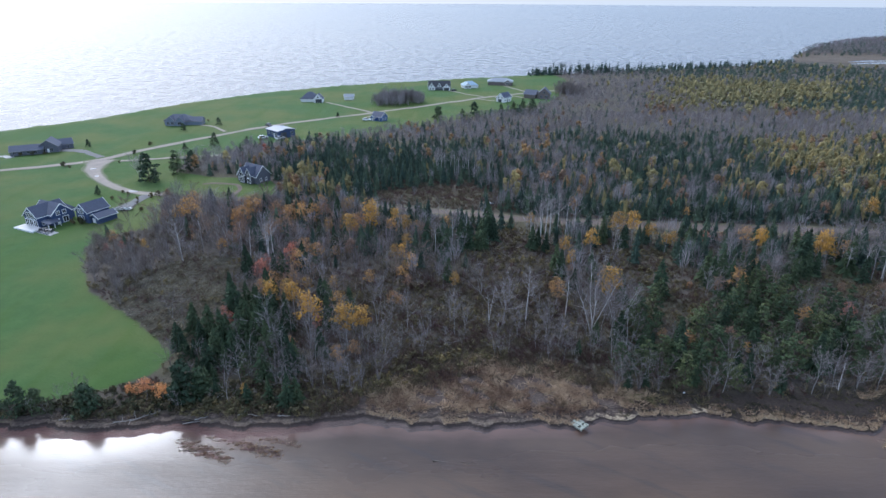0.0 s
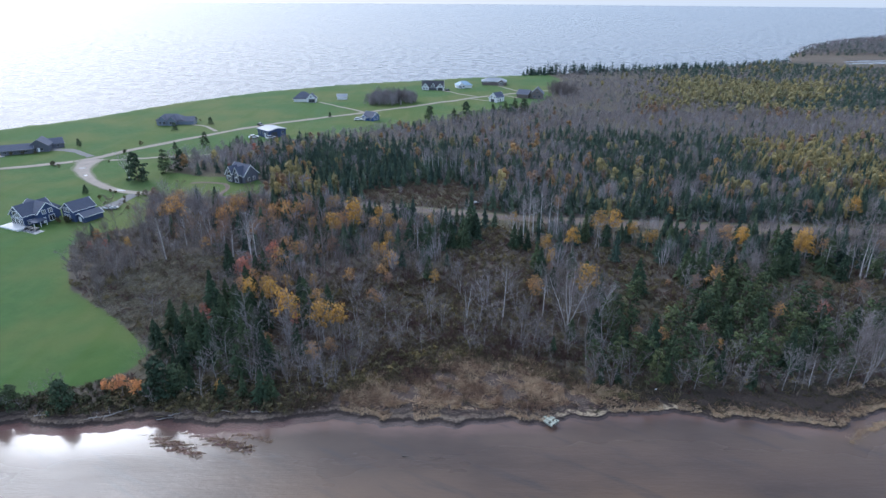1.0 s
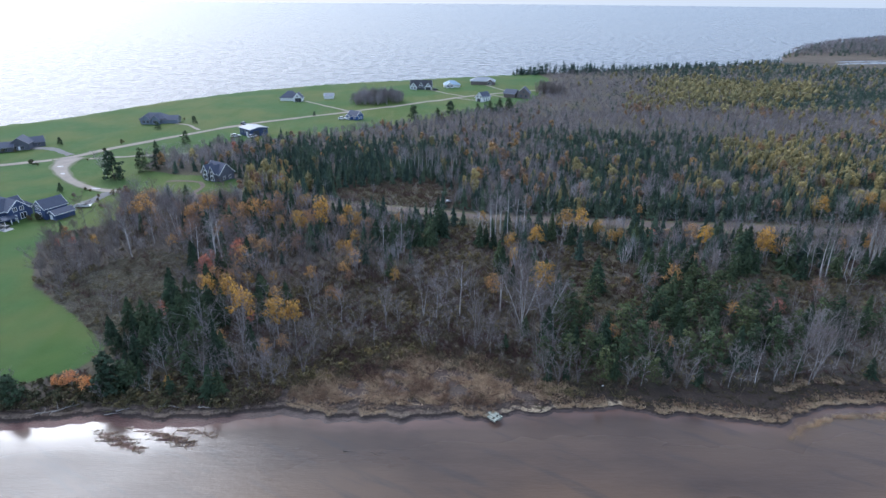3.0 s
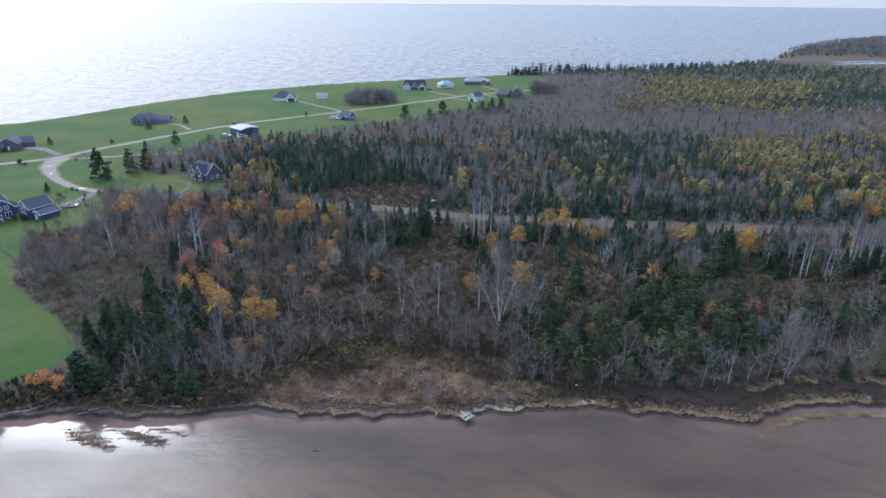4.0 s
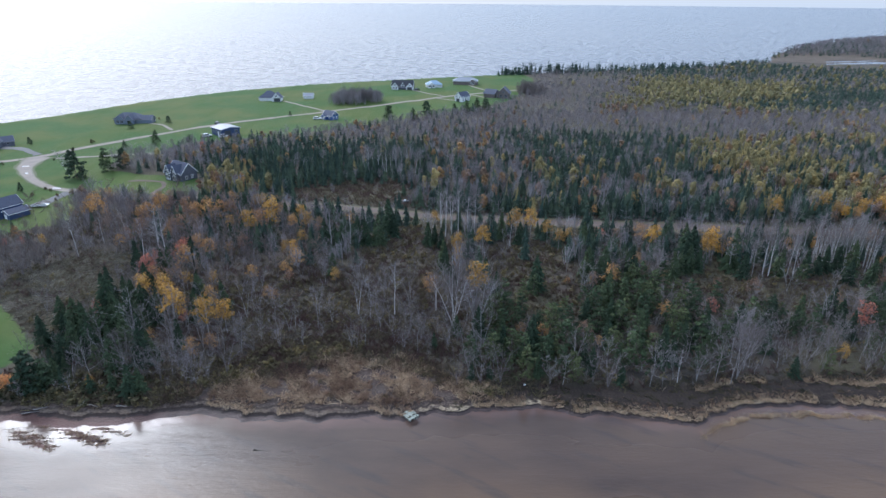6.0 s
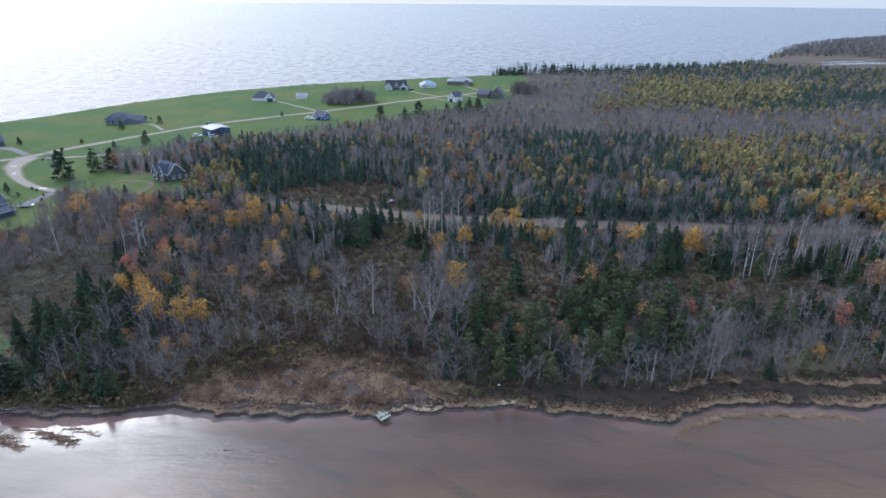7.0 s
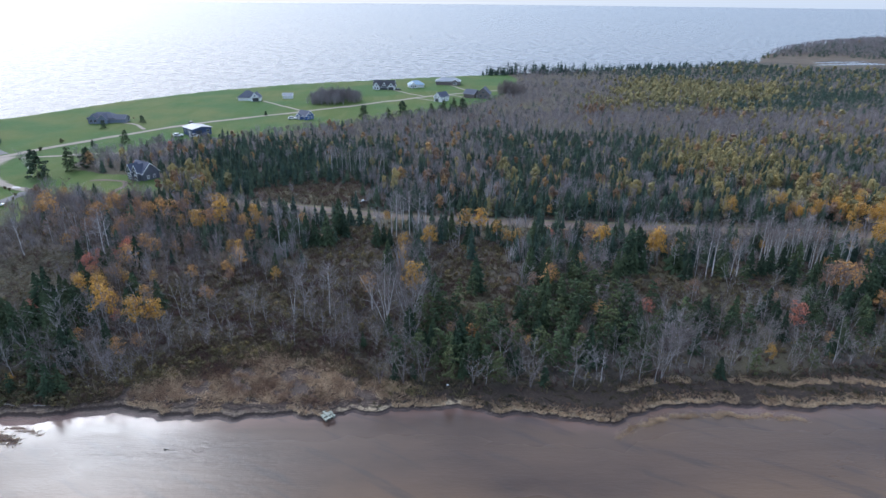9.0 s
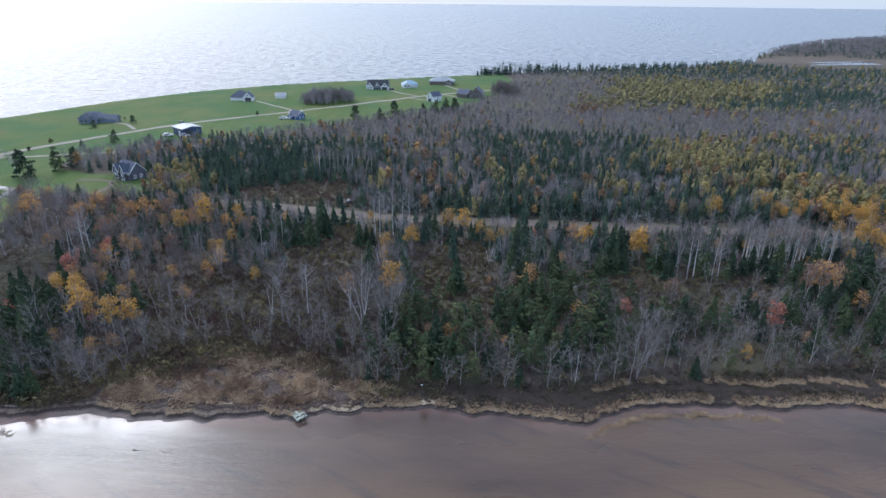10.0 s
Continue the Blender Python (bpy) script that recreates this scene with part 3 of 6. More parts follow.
def leaf_shape(seed, h, leaves, size, wide=0.26, low=0.3, lobes=9, cone=0.0, sides=5):
    r = np.random.RandomState(seed)
    pts, rad = stem(r, h * 0.92, 0.012 * h, sides, 0.04)
    wood, limbs_ = [tube(pts, rad, sides)], []
    centres, ways = [], []
    for k in range(lobes):
        t = low + 0.12 + (0.95 - low - 0.12) * (k + r.rand()) / lobes
        out = h * wide * ((1 - t) * 1.4 + 0.08 if cone else math.sin(min(1, (t - low) / (1 - low) + 0.15) * 2.9) ** 0.7 + 0.08) * (0.35 + 0.65 * r.rand())
        a = k * 2.4 + r.rand()
        c = along(pts, np.array([t * 0.98]))[0] + np.array([math.cos(a) * out * 0.75, math.sin(a) * out * 0.75, 0.06 * h * r.rand()])
        limbs_.append(tube(np.array([along(pts, np.array([max(0.12, t - 0.2)]))[0], (along(pts, np.array([t - 0.05]))[0] + c) / 2, c]), np.array([0.006, 0.004, 0.002]) * h, 3))
        rk = h * wide * (0.30 + 0.22 * r.rand()) * (1.1 - 0.5 * t if cone else 1)
        m = int(leaves / lobes)
        p = r.normal(size=(m, 3))
        p /= np.linalg.norm(p, axis=1)[:, None]
        p *= (rk * r.rand(m) ** 0.35)[:, None] * np.array([1.1, 1.1, 0.72])
        centres.append(c + p)
        ways.append(p / rk + 0.5 * (c - along(pts, np.array([0.6]))[0]) / (h * wide))
    c = np.concatenate(centres)
    return joined(wood), flakes(c, np.full(len(c), size), r, np.concatenate(ways), 0.5), joined(limbs_)


def broom_shape(seed, h, twigs, wide, twig_r, low=0.35):
    """A far leafless tree: a stem and a dome of fine branches."""
    r = np.random.RandomState(seed)
    pts, rad = stem(r, h * 0.8, 0.010 * h, 3, 0.03, 2)
    a, q = r.rand(twigs) * 6.28, np.sqrt(r.rand(twigs))
    base = along(pts, low + (0.95 - low) * r.rand(twigs))
    z = h * (low + 0.27 + (0.73 - low) * np.sqrt(1 - q * q) * (0.75 + 0.4 * r.rand(twigs)))
    tip = np.column_stack([np.cos(a) * q * wide * h, np.sin(a) * q * wide * h, z])
    base = base * 0.6 + tip * np.array([0.4, 0.4, 0]) + base * np.array([0, 0, 0.4])
    return tube(pts, rad, 3), spikes(base, tip, twig_r)


def tier_cone(r, h, tiers, wide, low=0.06, points=5):
    """Ragged hanging tiers of a spruce."""
    vs, fs = [], []
    for k in range(tiers):
        t = low + (0.86 - low) * k / tiers
        reach = wide * h * (1 - t) ** 0.9
        n = 2 * points
        a = (np.arange(n) + r.rand()) * 2 * math.pi / n
        rr = reach * np.where(np.arange(n) % 2, 0.55, 1.1) * (0.7 + 0.6 * r.rand(n))
        fs += [(len(vs), len(vs) + 1 + j, len(vs) + 1 + (j + 1) % n) for j in range(n)]
        vs += [(0, 0, h * min(1.04, t + 0.30 - 0.10 * t))] + [(math.cos(b) * c, math.sin(b) * c, h * t - 0.12 * c * (i % 2 == 0) + 0.03 * h * r.normal()) for i, (b, c) in enumerate(zip(a, rr))]
    return np.array(vs, float), np.array(fs)


def soft_cone(seed, h, leaves, wide, size, low=0.05, full=0.9, tiers=5):
    """A conifer seen from afar: ragged tiers in a cone of soft sprays."""
    r = np.random.RandomState(seed)
    pts, rad = stem(r, h * 0.7, 0.010 * h, 3, 0.01, 1)
    q = low + (1 - low) * r.rand(leaves) ** 1.3
    a, out = r.rand(leaves) * 6.283, wide * h * (1 - q) ** full * (0.6 + 0.45 * r.rand(leaves) ** 0.5)
    way = np.column_stack([np.cos(a), np.sin(a), np.full(leaves, 0.45)])
    sprays = flakes(np.column_stack([np.cos(a) * out, np.sin(a) * out, q * h]), size * (1.15 - 0.65 * q), r, way, 0.45)
    return tube(pts, rad, 3), joined([tier_cone(r, h, tiers, wide * 0.8, low), sprays])


def far_crown(seed, h, lobes, leaves, wide, size, low=0.3, tall=1.0):
    """A leafy tree seen from afar: a stem under ragged masses with loose leaves about them."""
    r = np.random.RandomState(seed)
    pts, rad = stem(r, h * 0.75, 0.011 * h, 3, 0.03, 2)
    pieces = []
    for k in range(lobes):
        t = low + 0.1 + (0.82 - low) * (k + 0.6 * r.rand()) / lobes
        reach = wide * h * (1.15 - t) ** 0.5 * (0.25 + 0.45 * r.rand()) * (k < lobes - 1)
        a = k * 2.4 + r.rand()
        rk = wide * h * (0.62 - 0.035 * lobes + 0.16 * r.rand()) * (1.2 - 0.45 * t)
        c = np.array([math.cos(a) * reach, math.sin(a) * reach, t * h])
        pieces.append(clump(c, (rk * 0.8, rk * 0.8, rk * 0.8 * tall), r))
        m = max(2, leaves // lobes)
        p = r.normal(size=(m, 3))
        p[:, 2] = p[:, 2] * 0.8 + 0.25
        p /= np.linalg.norm(p, axis=1)[:, None]
        pieces.append(flakes(c + p * np.array([rk, rk, rk * tall]) * r.uniform(0.8, 1.3, (m, 1)), np.full(m, size), r, p, 0.4))
    return tube(pts, rad, 3), joined(pieces)


def pine_shape(seed, h, pads, sprays, wide=0.24, low=0.25, size=0.05, sides=5):
    """A pine: a bare lower trunk and uneven cushions of needles on spreading limbs."""
    r = np.random.RandomState(seed)
    pts, rad = stem(r, h * 0.97, 0.013 * h, sides, 0.02, 4)
    limbs_, green = [], []
    for k in range(pads):
        t = low + (0.97 - low) * (k + 0.7 * r.rand()) / pads
        reach = wide * h * (1 - t) ** 0.62 * (0.45 + 0.75 * r.rand()) + 0.02 * h
        a = k * 2.4 + r.rand() * 1.2
        start = along(pts, np.array([max(0.05, t - 0.05)]))[0]
        c = along(pts, np.array([t]))[0] + np.array([math.cos(a) * reach, math.sin(a) * reach, 0.03 * h * r.normal()])
        limbs_.append(tube(np.array([start, (start + c) / 2 + np.array([0, 0, 0.01 * h]), c]), np.array([0.005, 0.0035, 0.002]) * h, 3))
        rk = wide * h * (0.26 + 0.24 * r.rand()) * (1.2 - 0.6 * t)
        m = max(6, sprays // pads)
        p = r.normal(size=(m, 3))
        p /= np.linalg.norm(p, axis=1)[:, None]
        p[:, 2] = np.abs(p[:, 2]) * 0.8 - 0.15
        back = -0.35 * reach * r.rand(m, 1) * np.array([[math.cos(a), math.sin(a), 0]])
        green.append(flakes(c + back + p * rk * (0.5 + 0.55 * r.rand(m, 1)), np.full(m, size * h), r, p + np.array([0, 0, 0.3]), 0.55))
    return tube(pts, rad, sides), joined(green), joined(limbs_)


def tuft_shape(seed, h, blades, spread, radius):
    r = np.random.RandomState(seed)
    base = r.normal(0, spread * 0.4, (blades, 3)) * np.array([1, 1, 0])
    tip = base + np.column_stack([r.normal(0, spread, blades), r.normal(0, spread, blades), h * (0.6 + 0.6 * r.rand(blades))])
    base[:, 2] = -0.08
    return spikes(base, tip, radius)


def scattered(name, shapes, places, mats, label, category):
    """One joined object of many plants. places: x, y, z, scale, turn, tint."""
    r = np.random.RandomState(77)
    pick = r.randint(0, len(shapes), len(places))
    vs, fs, ts, ms, n = [], [], [], [], 0
    for k, layers in enumerate(shapes):
        pl = places[pick == k]
        if not len(pl):
            continue
        for slot, (v, f) in enumerate(layers):
            ca, sa = np.cos(pl[:, 4]), np.sin(pl[:, 4])
            wide = pl[:, 3] * (0.85 + 0.3 * r.rand(len(pl)))
            x = (v[None, :, 0] * ca[:, None] - v[None, :, 1] * sa[:, None]) * wide[:, None] + pl[:, 0:1]
            y = (v[None, :, 0] * sa[:, None] + v[None, :, 1] * ca[:, None]) * wide[:, None] + pl[:, 1:2]
            z = v[None, :, 2] * pl[:, 3:4] + pl[:, 2:3]
            vs.append(np.stack([x, y, z], 2).reshape(-1, 3))
            fs.append((f[None] + (np.arange(len(pl)) * len(v))[:, None, None]).reshape(-1, 3) + n)
            ts.append(np.repeat(pl[:, 5], len(v)))
            ms.append(np.full(len(f) * len(pl), slot if slot < 2 else 0))
            n += len(v) * len(pl)
    me = mesh_of(name, np.concatenate(vs), np.concatenate(fs), mats, np.concatenate(ms), np.concatenate(ts))
    return tagged(new(name, me), label, category, kind="stuff")


# ---- ground and water ----
def spaced(*runs):
    out = []
    for a, b, d in runs:
        out += list(np.arange(a, b, d))
    return np.array(out + [runs[-1][1]])


gx = spaced((-600, -240, 20), (-240, -90, 4), (-90, 130, 0.7), (130, 160, 2), (160, 300, 4), (300, 620, 8), (620, 1300, 34))
gy = spaced((30, 62, 4), (62, 68, 1), (68, 82, 0.36), (82, 83, 0.4), (83, 86, 0.6), (86, 110, 1.2), (110, 260, 3), (260, 560, 5), (560, 640, 8), (640, 800, 4), (800, 900, 8), (900, 1420, 26))
GX, GY = np.meshgrid(gx, gy)
GZ = land_z(GX, GY)
nx, ny = len(gx), len(gy)
i, j = np.meshgrid(np.arange(nx - 1), np.arange(ny - 1))
k = (j * nx + i).ravel()
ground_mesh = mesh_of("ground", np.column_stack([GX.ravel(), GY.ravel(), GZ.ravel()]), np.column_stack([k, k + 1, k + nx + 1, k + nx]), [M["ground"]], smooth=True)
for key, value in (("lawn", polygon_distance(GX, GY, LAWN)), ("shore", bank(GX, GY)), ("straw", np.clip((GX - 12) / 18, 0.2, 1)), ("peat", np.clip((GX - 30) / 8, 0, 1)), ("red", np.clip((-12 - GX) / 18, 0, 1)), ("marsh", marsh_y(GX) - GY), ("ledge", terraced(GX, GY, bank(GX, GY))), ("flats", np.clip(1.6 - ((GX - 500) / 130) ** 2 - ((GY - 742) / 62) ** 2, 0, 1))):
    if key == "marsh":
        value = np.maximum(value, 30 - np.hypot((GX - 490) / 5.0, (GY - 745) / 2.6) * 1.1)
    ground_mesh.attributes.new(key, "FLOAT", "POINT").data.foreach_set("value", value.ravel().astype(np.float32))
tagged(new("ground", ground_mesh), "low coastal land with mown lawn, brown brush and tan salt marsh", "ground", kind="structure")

wx, wy = spaced((-900, -120, 60), (-120, 180, 3), (180, 1200, 60)), spaced((-900, 20, 60), (20, 90, 2), (90, 200, 55))
WX, WY = np.meshgrid(wx, wy)
i, j = np.meshgrid(np.arange(len(wx) - 1), np.arange(len(wy) - 1))
k = (j * len(wx) + i).ravel()
inlet_mesh = mesh_of("inlet_water", np.column_stack([WX.ravel(), WY.ravel(), 0 * WX.ravel()]), np.column_stack([k, k + 1, k + len(wx) + 1, k + len(wx)]), [M["inlet_water"]])
inlet_mesh.attributes.new("shore", "FLOAT", "POINT").data.foreach_set("value", (WY - shore_y(WX)).ravel().astype(np.float32))
tagged(new("water", inlet_mesh), "calm brown tidal inlet reflecting a bright overcast sky", "water", kind="structure")
# the open sea, bending up with distance to where the eye's own horizon lies
ring = np.array([0, 60, 140, 260, 420, 650, 1000, 1500, 2200, 3000, 3800, 4700], float)
ang = np.linspace(-1.75, 1.75, 57)
SR, SA = np.meshgrid(ring, ang)
SX, SY = np.sin(SA) * SR, 200 + np.cos(SA) * SR * 0.985
SX = np.where(SR == 0, np.sin(SA) * 0.1, SX)
SZ = 38.0 * np.clip((SR - 1500) / 3200, 0, 1) ** 1.3
i, j = np.meshgrid(np.arange(len(ring) - 1), np.arange(len(ang) - 1))
k = (j * len(ring) + i).ravel()
sea_mesh = mesh_of("sea", np.column_stack([SX.ravel(), SY.ravel(), SZ.ravel()]), np.column_stack([k, k + len(ring), k + len(ring) + 1, k + 1]), [M["sea_water"]], smooth=True)
tagged(new("sea", sea_mesh), "open grey-blue sea with low waves and pale glare", "water", kind="structure")


def smooth_line(pts, stepping=3.0):
    """A rounded line through a few points."""
    p = np.array(pts, float)
    p = np.vstack([2 * p[0] - p[1], p, 2 * p[-1] - p[-2]])
    out = []
    for a, b, c, d in zip(p, p[1:], p[2:], p[3:]):
        n = max(2, int(np.hypot(*(c - b)) / stepping))
        for t in np.arange(n) / n:
            out.append(0.5 * (2 * b + (c - a) * t + (2 * a - 5 * b + 4 * c - d) * t * t + (3 * b - 3 * c + d - a) * t ** 3))
    return np.array(out + [p[-2]])


def strip(name, pts, width, mat, label, lift=0.08, ragged=0.12):
    line = smooth_line(pts)
    d = np.gradient(line, axis=0)
    d /= np.linalg.norm(d, axis=1)[:, None]
    side = np.column_stack([-d[:, 1], d[:, 0]])
    w = np.broadcast_to(np.interp(np.linspace(0, 1, len(line)), np.linspace(0, 1, len(np.atleast_1d(width))), np.atleast_1d(width)), len(line))
    across = np.array([-1, -0.6, -0.2, 0.2, 0.6, 1])
    r = np.random.RandomState(len(name) + len(pts))
    rows = []
    for a in across:
        jit = 1 + ragged * r.normal(size=len(line)) * (abs(a) == 1)
        p = line + side * (w * 0.5 * a * jit)[:, None]
        rows.append(np.column_stack([p, land_z(p[:, 0], p[:, 1]) + lift + 0.05 * (1 - a * a)]))
    v = np.stack(rows, 1).reshape(-1, 3)
    i, j = np.meshgrid(np.arange(5), np.arange(len(line) - 1))
    k = (j * 6 + i).ravel()
    me = mesh_of(name, v, np.column_stack([k, k + 1, k + 7, k + 6]), [mat], smooth=True)
    me.attributes.new("across", "FLOAT", "POINT").data.foreach_set("value", np.tile(np.abs(across), len(line)).astype(np.float32))
    return tagged(new(name, me), label, "road", kind="structure")


MAIN_ROAD = [(-260, 175), (-190, 201), (-163, 214), (-147, 222), (-134, 231), (-124, 250), (-102, 281), (-81, 306), (-44, 336), (-7, 368), (34, 405), (62, 424), (96, 444)]
BRANCH = [(-133, 230), (-131, 219), (-125, 209), (-114, 197), (-101, 188), (-90, 186)]
TRACK = [(-126, 229), (-116, 231), (-103, 236), (-88, 240)]
MID_ROAD = [(-66, 182), (-38, 178), (-14, 173.5), (4, 169.5), (20, 165.5), (30, 163), (58, 160), (84, 157.5), (108, 156), (140, 153), (200, 150)]
strip("road", MAIN_ROAD, 4.6, M["gravel"], "pale gravel lane running along the coast between lawns")
strip("road", BRANCH, [13, 6.5, 4.4, 3.9, 4.2], M["gravel"], "pale gravel lane curving down to the navy house", 0.13)
strip("road", TRACK, 3.0, M["gravel"], "narrow gravel track leading into the trees", 0.12)
strip("road", MID_ROAD, [2.6, 5, 7, 6.5, 6.5], M["dirt_track"], "muddy cleared track between brush and spruce wood")
for pts, w, mat, label in (
        ([(-95, 187), (-96, 178), (-97, 170)], [4, 4, 5.5], "asphalt", "grey driveway beside the navy house"),
        ([(-163, 246), (-156, 246), (-148, 243), (-136, 234)], [6, 4, 3, 3], "asphalt", "grey driveway before the long low house"),
        ([(-122, 302), (-113, 297), (-104, 286)], 2.3, "gravel", "gravel drive to a low house"),
        ([(-85, 300), (-80, 290), (-78, 282)], 2.3, "gravel", "gravel drive to the metal-roofed building"),
        ([(-72, 378), (-58, 362), (-42, 345), (-38, 339)], 2.6, "gravel", "gravel drive to the white house"),
        ([(-40, 330), (-36, 326), (-33, 319)], 2.6, "gravel", "short gravel drive to the blue house"),
        ([(6, 433), (18, 416), (30, 402)], 2.6, "gravel", "gravel drive to the white gabled house"),
        ([(48, 461), (54, 444), (62, 425)], 2.6, "gravel", "gravel drive to the brown house"),
        ([(38, 384), (30, 390), (24, 394)], 2.4, "gravel", "short gravel drive to a white house"),
        ([(56, 400), (50, 408), (44, 412)], 2.4, "gravel", "short gravel drive to a grey house"),
        ([(-82, 198), (-76, 199), (-70, 197.5), (-67, 192), (-67.5, 185), (-65, 182)], 1.8, "dirt_track", "gravel drive looping before the dark house in the trees"),
        ([(-185, 232), (-176, 235), (-172, 233)], 3.0, "paving", "pale paved walk beside the long low house")):
    strip("driveway", pts, w, M[mat], label, 0.1)


# ---- houses ----
def empty(name, x, y, rot, label, category, z=None, group="", size=1.0):
    ob = new(name)
    ob.empty_display_size = 0.5
    ob.matrix_world = pose(x, y, float(land_z(x, y)) if z is None else z, 0, 0, rot) @ Matrix.Diagonal((size, size, size, 1))
    return tagged(ob, label, category, group)


def window_bm(w, h, bars=1):
    """A frame with glazing bars, as one connected grid."""
    f = 0.17
    xs, zs = [-w / 2 - f], [-h / 2 - f, -h / 2 + 0.02, h / 2 - 0.02, h / 2 + f]
    for i in range(bars + 2):
        c = -w / 2 + w * i / (bars + 1)
        half = 0.02 if i in (0, bars + 1) else 0.07
        xs += [c + half] if i == 0 else [c - half] if i == bars + 1 else [c - half, c + half]
    xs.append(w / 2 + f)
    bm = bmesh.new()
    grid = [[[bm.verts.new((x, y, z)) for z in zs] for x in xs] for y in (-0.07, 0.03)]
    cells = {(i, k) for i in range(len(xs) - 1) for k in range(3) if k != 1 or i % 2 == 0}
    front, back = grid
    for i, k in cells:
        bm.faces.new((front[i][k], front[i + 1][k], front[i + 1][k + 1], front[i][k + 1]))
        bm.faces.new((back[i][k + 1], back[i + 1][k + 1], back[i + 1][k], back[i][k]))
        for (di, dk), (p, q) in (((-1, 0), ((i, k + 1), (i, k))), ((1, 0), ((i + 1, k), (i + 1, k + 1))), ((0, -1), ((i, k), (i + 1, k))), ((0, 1), ((i + 1, k + 1), (i, k + 1)))):
            if (i + di, k + dk) not in cells:
                bm.faces.new((front[q[0]][q[1]], front[p[0]][p[1]], back[p[0]][p[1]], back[q[0]][q[1]]))
    bmesh.ops.recalc_face_normals(bm, faces=bm.faces)
    return bm


def on_side(block, side, u, z):
    cx, cy, width, length, eave, rise, turn = block[:7]
    ang = {"F": 0, "R": 90, "B": 180, "L": -90}[side]
    d = length / 2 if side in "FB" else width / 2
    return pose(cx, cy, 0, 0, 0, turn) @ pose(0, 0, 0, 0, 0, ang) @ pose(u, -d, z)


def gable_block(home, block, wall, roof, trim, over=0.45):
    """Walls and roof of one block: width across, length along the ridge."""
    cx, cy, w, l, eave, rise, turn, *hip = block
    m = pose(cx, cy, 0, 0, 0, turn)
    if hip:
        bm = boxed(-w / 2, -l / 2, -0.4, w / 2, l / 2, eave)
    else:
        bm = prism([(-w / 2, -0.4), (w / 2, -0.4), (w / 2, eave), (0, eave + rise), (-w / 2, eave)], l)
        bm.transform(Matrix.Translation((0, -l / 2, 0)))
    bm.transform(m)
    part("wall", bm, wall, home)
    slope = rise / (w / 2)
    a, top, th = w / 2 + over, eave + rise, 0.22
    low = eave - over * slope
    if hip:
        bm = bmesh.new()
        b, r = l / 2 + over, max(0.2, l / 2 - w / 2)
        base = [bm.verts.new(c) for c in ((-a, -b, eave - 0.02), (a, -b, eave - 0.02), (a, b, eave - 0.02), (-a, b, eave - 0.02))]
        lip = [bm.verts.new((*v.co.xy, eave + th)) for v in base]
        p, q = bm.verts.new((0, -r, top + th)), bm.verts.new((0, r, top + th))
        bm.faces.new(base[::-1])
        for i in range(4):
            bm.faces.new((base[i], base[(i + 1) % 4], lip[(i + 1) % 4], lip[i]))
        for f in ((lip[0], lip[1], p), (lip[1], lip[2], q, p), (lip[2], lip[3], q), (lip[3], lip[0], p, q)):
            bm.faces.new(f)
        bmesh.ops.recalc_face_normals(bm, faces=bm.faces)
    else:
        bm = prism([(-a, low), (-a, low + th), (0, top + th), (a, low + th), (a, low), (0, top + 0.01)], l + 2 * over - 0.1)
        bm.transform(Matrix.Translation((0, -l / 2 - over + 0.05, 0)))
    bm.transform(m)
    part("roof", bm, roof, home)
    if not hip:
        for end in (-1, 1):
            bm = prism([(-a, low - 0.12), (-a, low + th + 0.02), (0, top + th + 0.03), (a, low + th + 0.02), (a, low - 0.12), (0, top - 0.14)], 0.1)
            y = -l / 2 - over if end < 0 else l / 2 + over - 0.1
            bm.transform(m @ Matrix.Translation((0, y, 0)))
            part("bargeboard", bm, trim, home)
    for s in (-1, 1):
        bm = boxed(s * a - 0.06, -l / 2 - over, low + 0.0, s * a + 0.06, l / 2 + over, low + th - 0.02)
        bm.transform(m)
        part("gutter", bm, trim, home)


def house(name, x, y, rot, label, blocks, wall, roof, trim="white_paint", windows=(), doors=(), size=1.0):
    home = empty(name, x, y, rot, label, "house" if "house" in name else "building", size=size)
    walls = [wall] * len(blocks) if isinstance(wall, str) else wall
    for block, paint in zip(blocks, walls):
        gable_block(home, block, M[paint], M[roof], M[trim])
    for k, side, u, z, w, h, bars in windows:
        m = on_side(blocks[k], side, u, z)
        bm = window_bm(w, h, bars)
        bm.transform(m)
        ob = part("window", bm, M[trim], home)
        bm = boxed(-w / 2, -0.03, -h / 2, w / 2, 0.02, h / 2)
        bm.transform(m)
        part("pane", bm, M["glass"], ob)
    for k, side, u, w, h, mat, word in doors:
        bm = boxed(u - w / 2, -0.06, 0.0, u + w / 2, 0.03, h)
        for i in range(1, 4):
            box(bm, u - w / 2 + 0.1, -0.09, h * i / 4 - 0.04, u + w / 2 - 0.1, -0.05, h * i / 4 + 0.04)
        bm.transform(on_side(blocks[k], side, 0, 0))
        part(word, bm, M[mat], home)
    return home


def row(k, side, us, z, w, h, bars=1):
    return [(k, side, u, z, w, h, bars) for u in us]


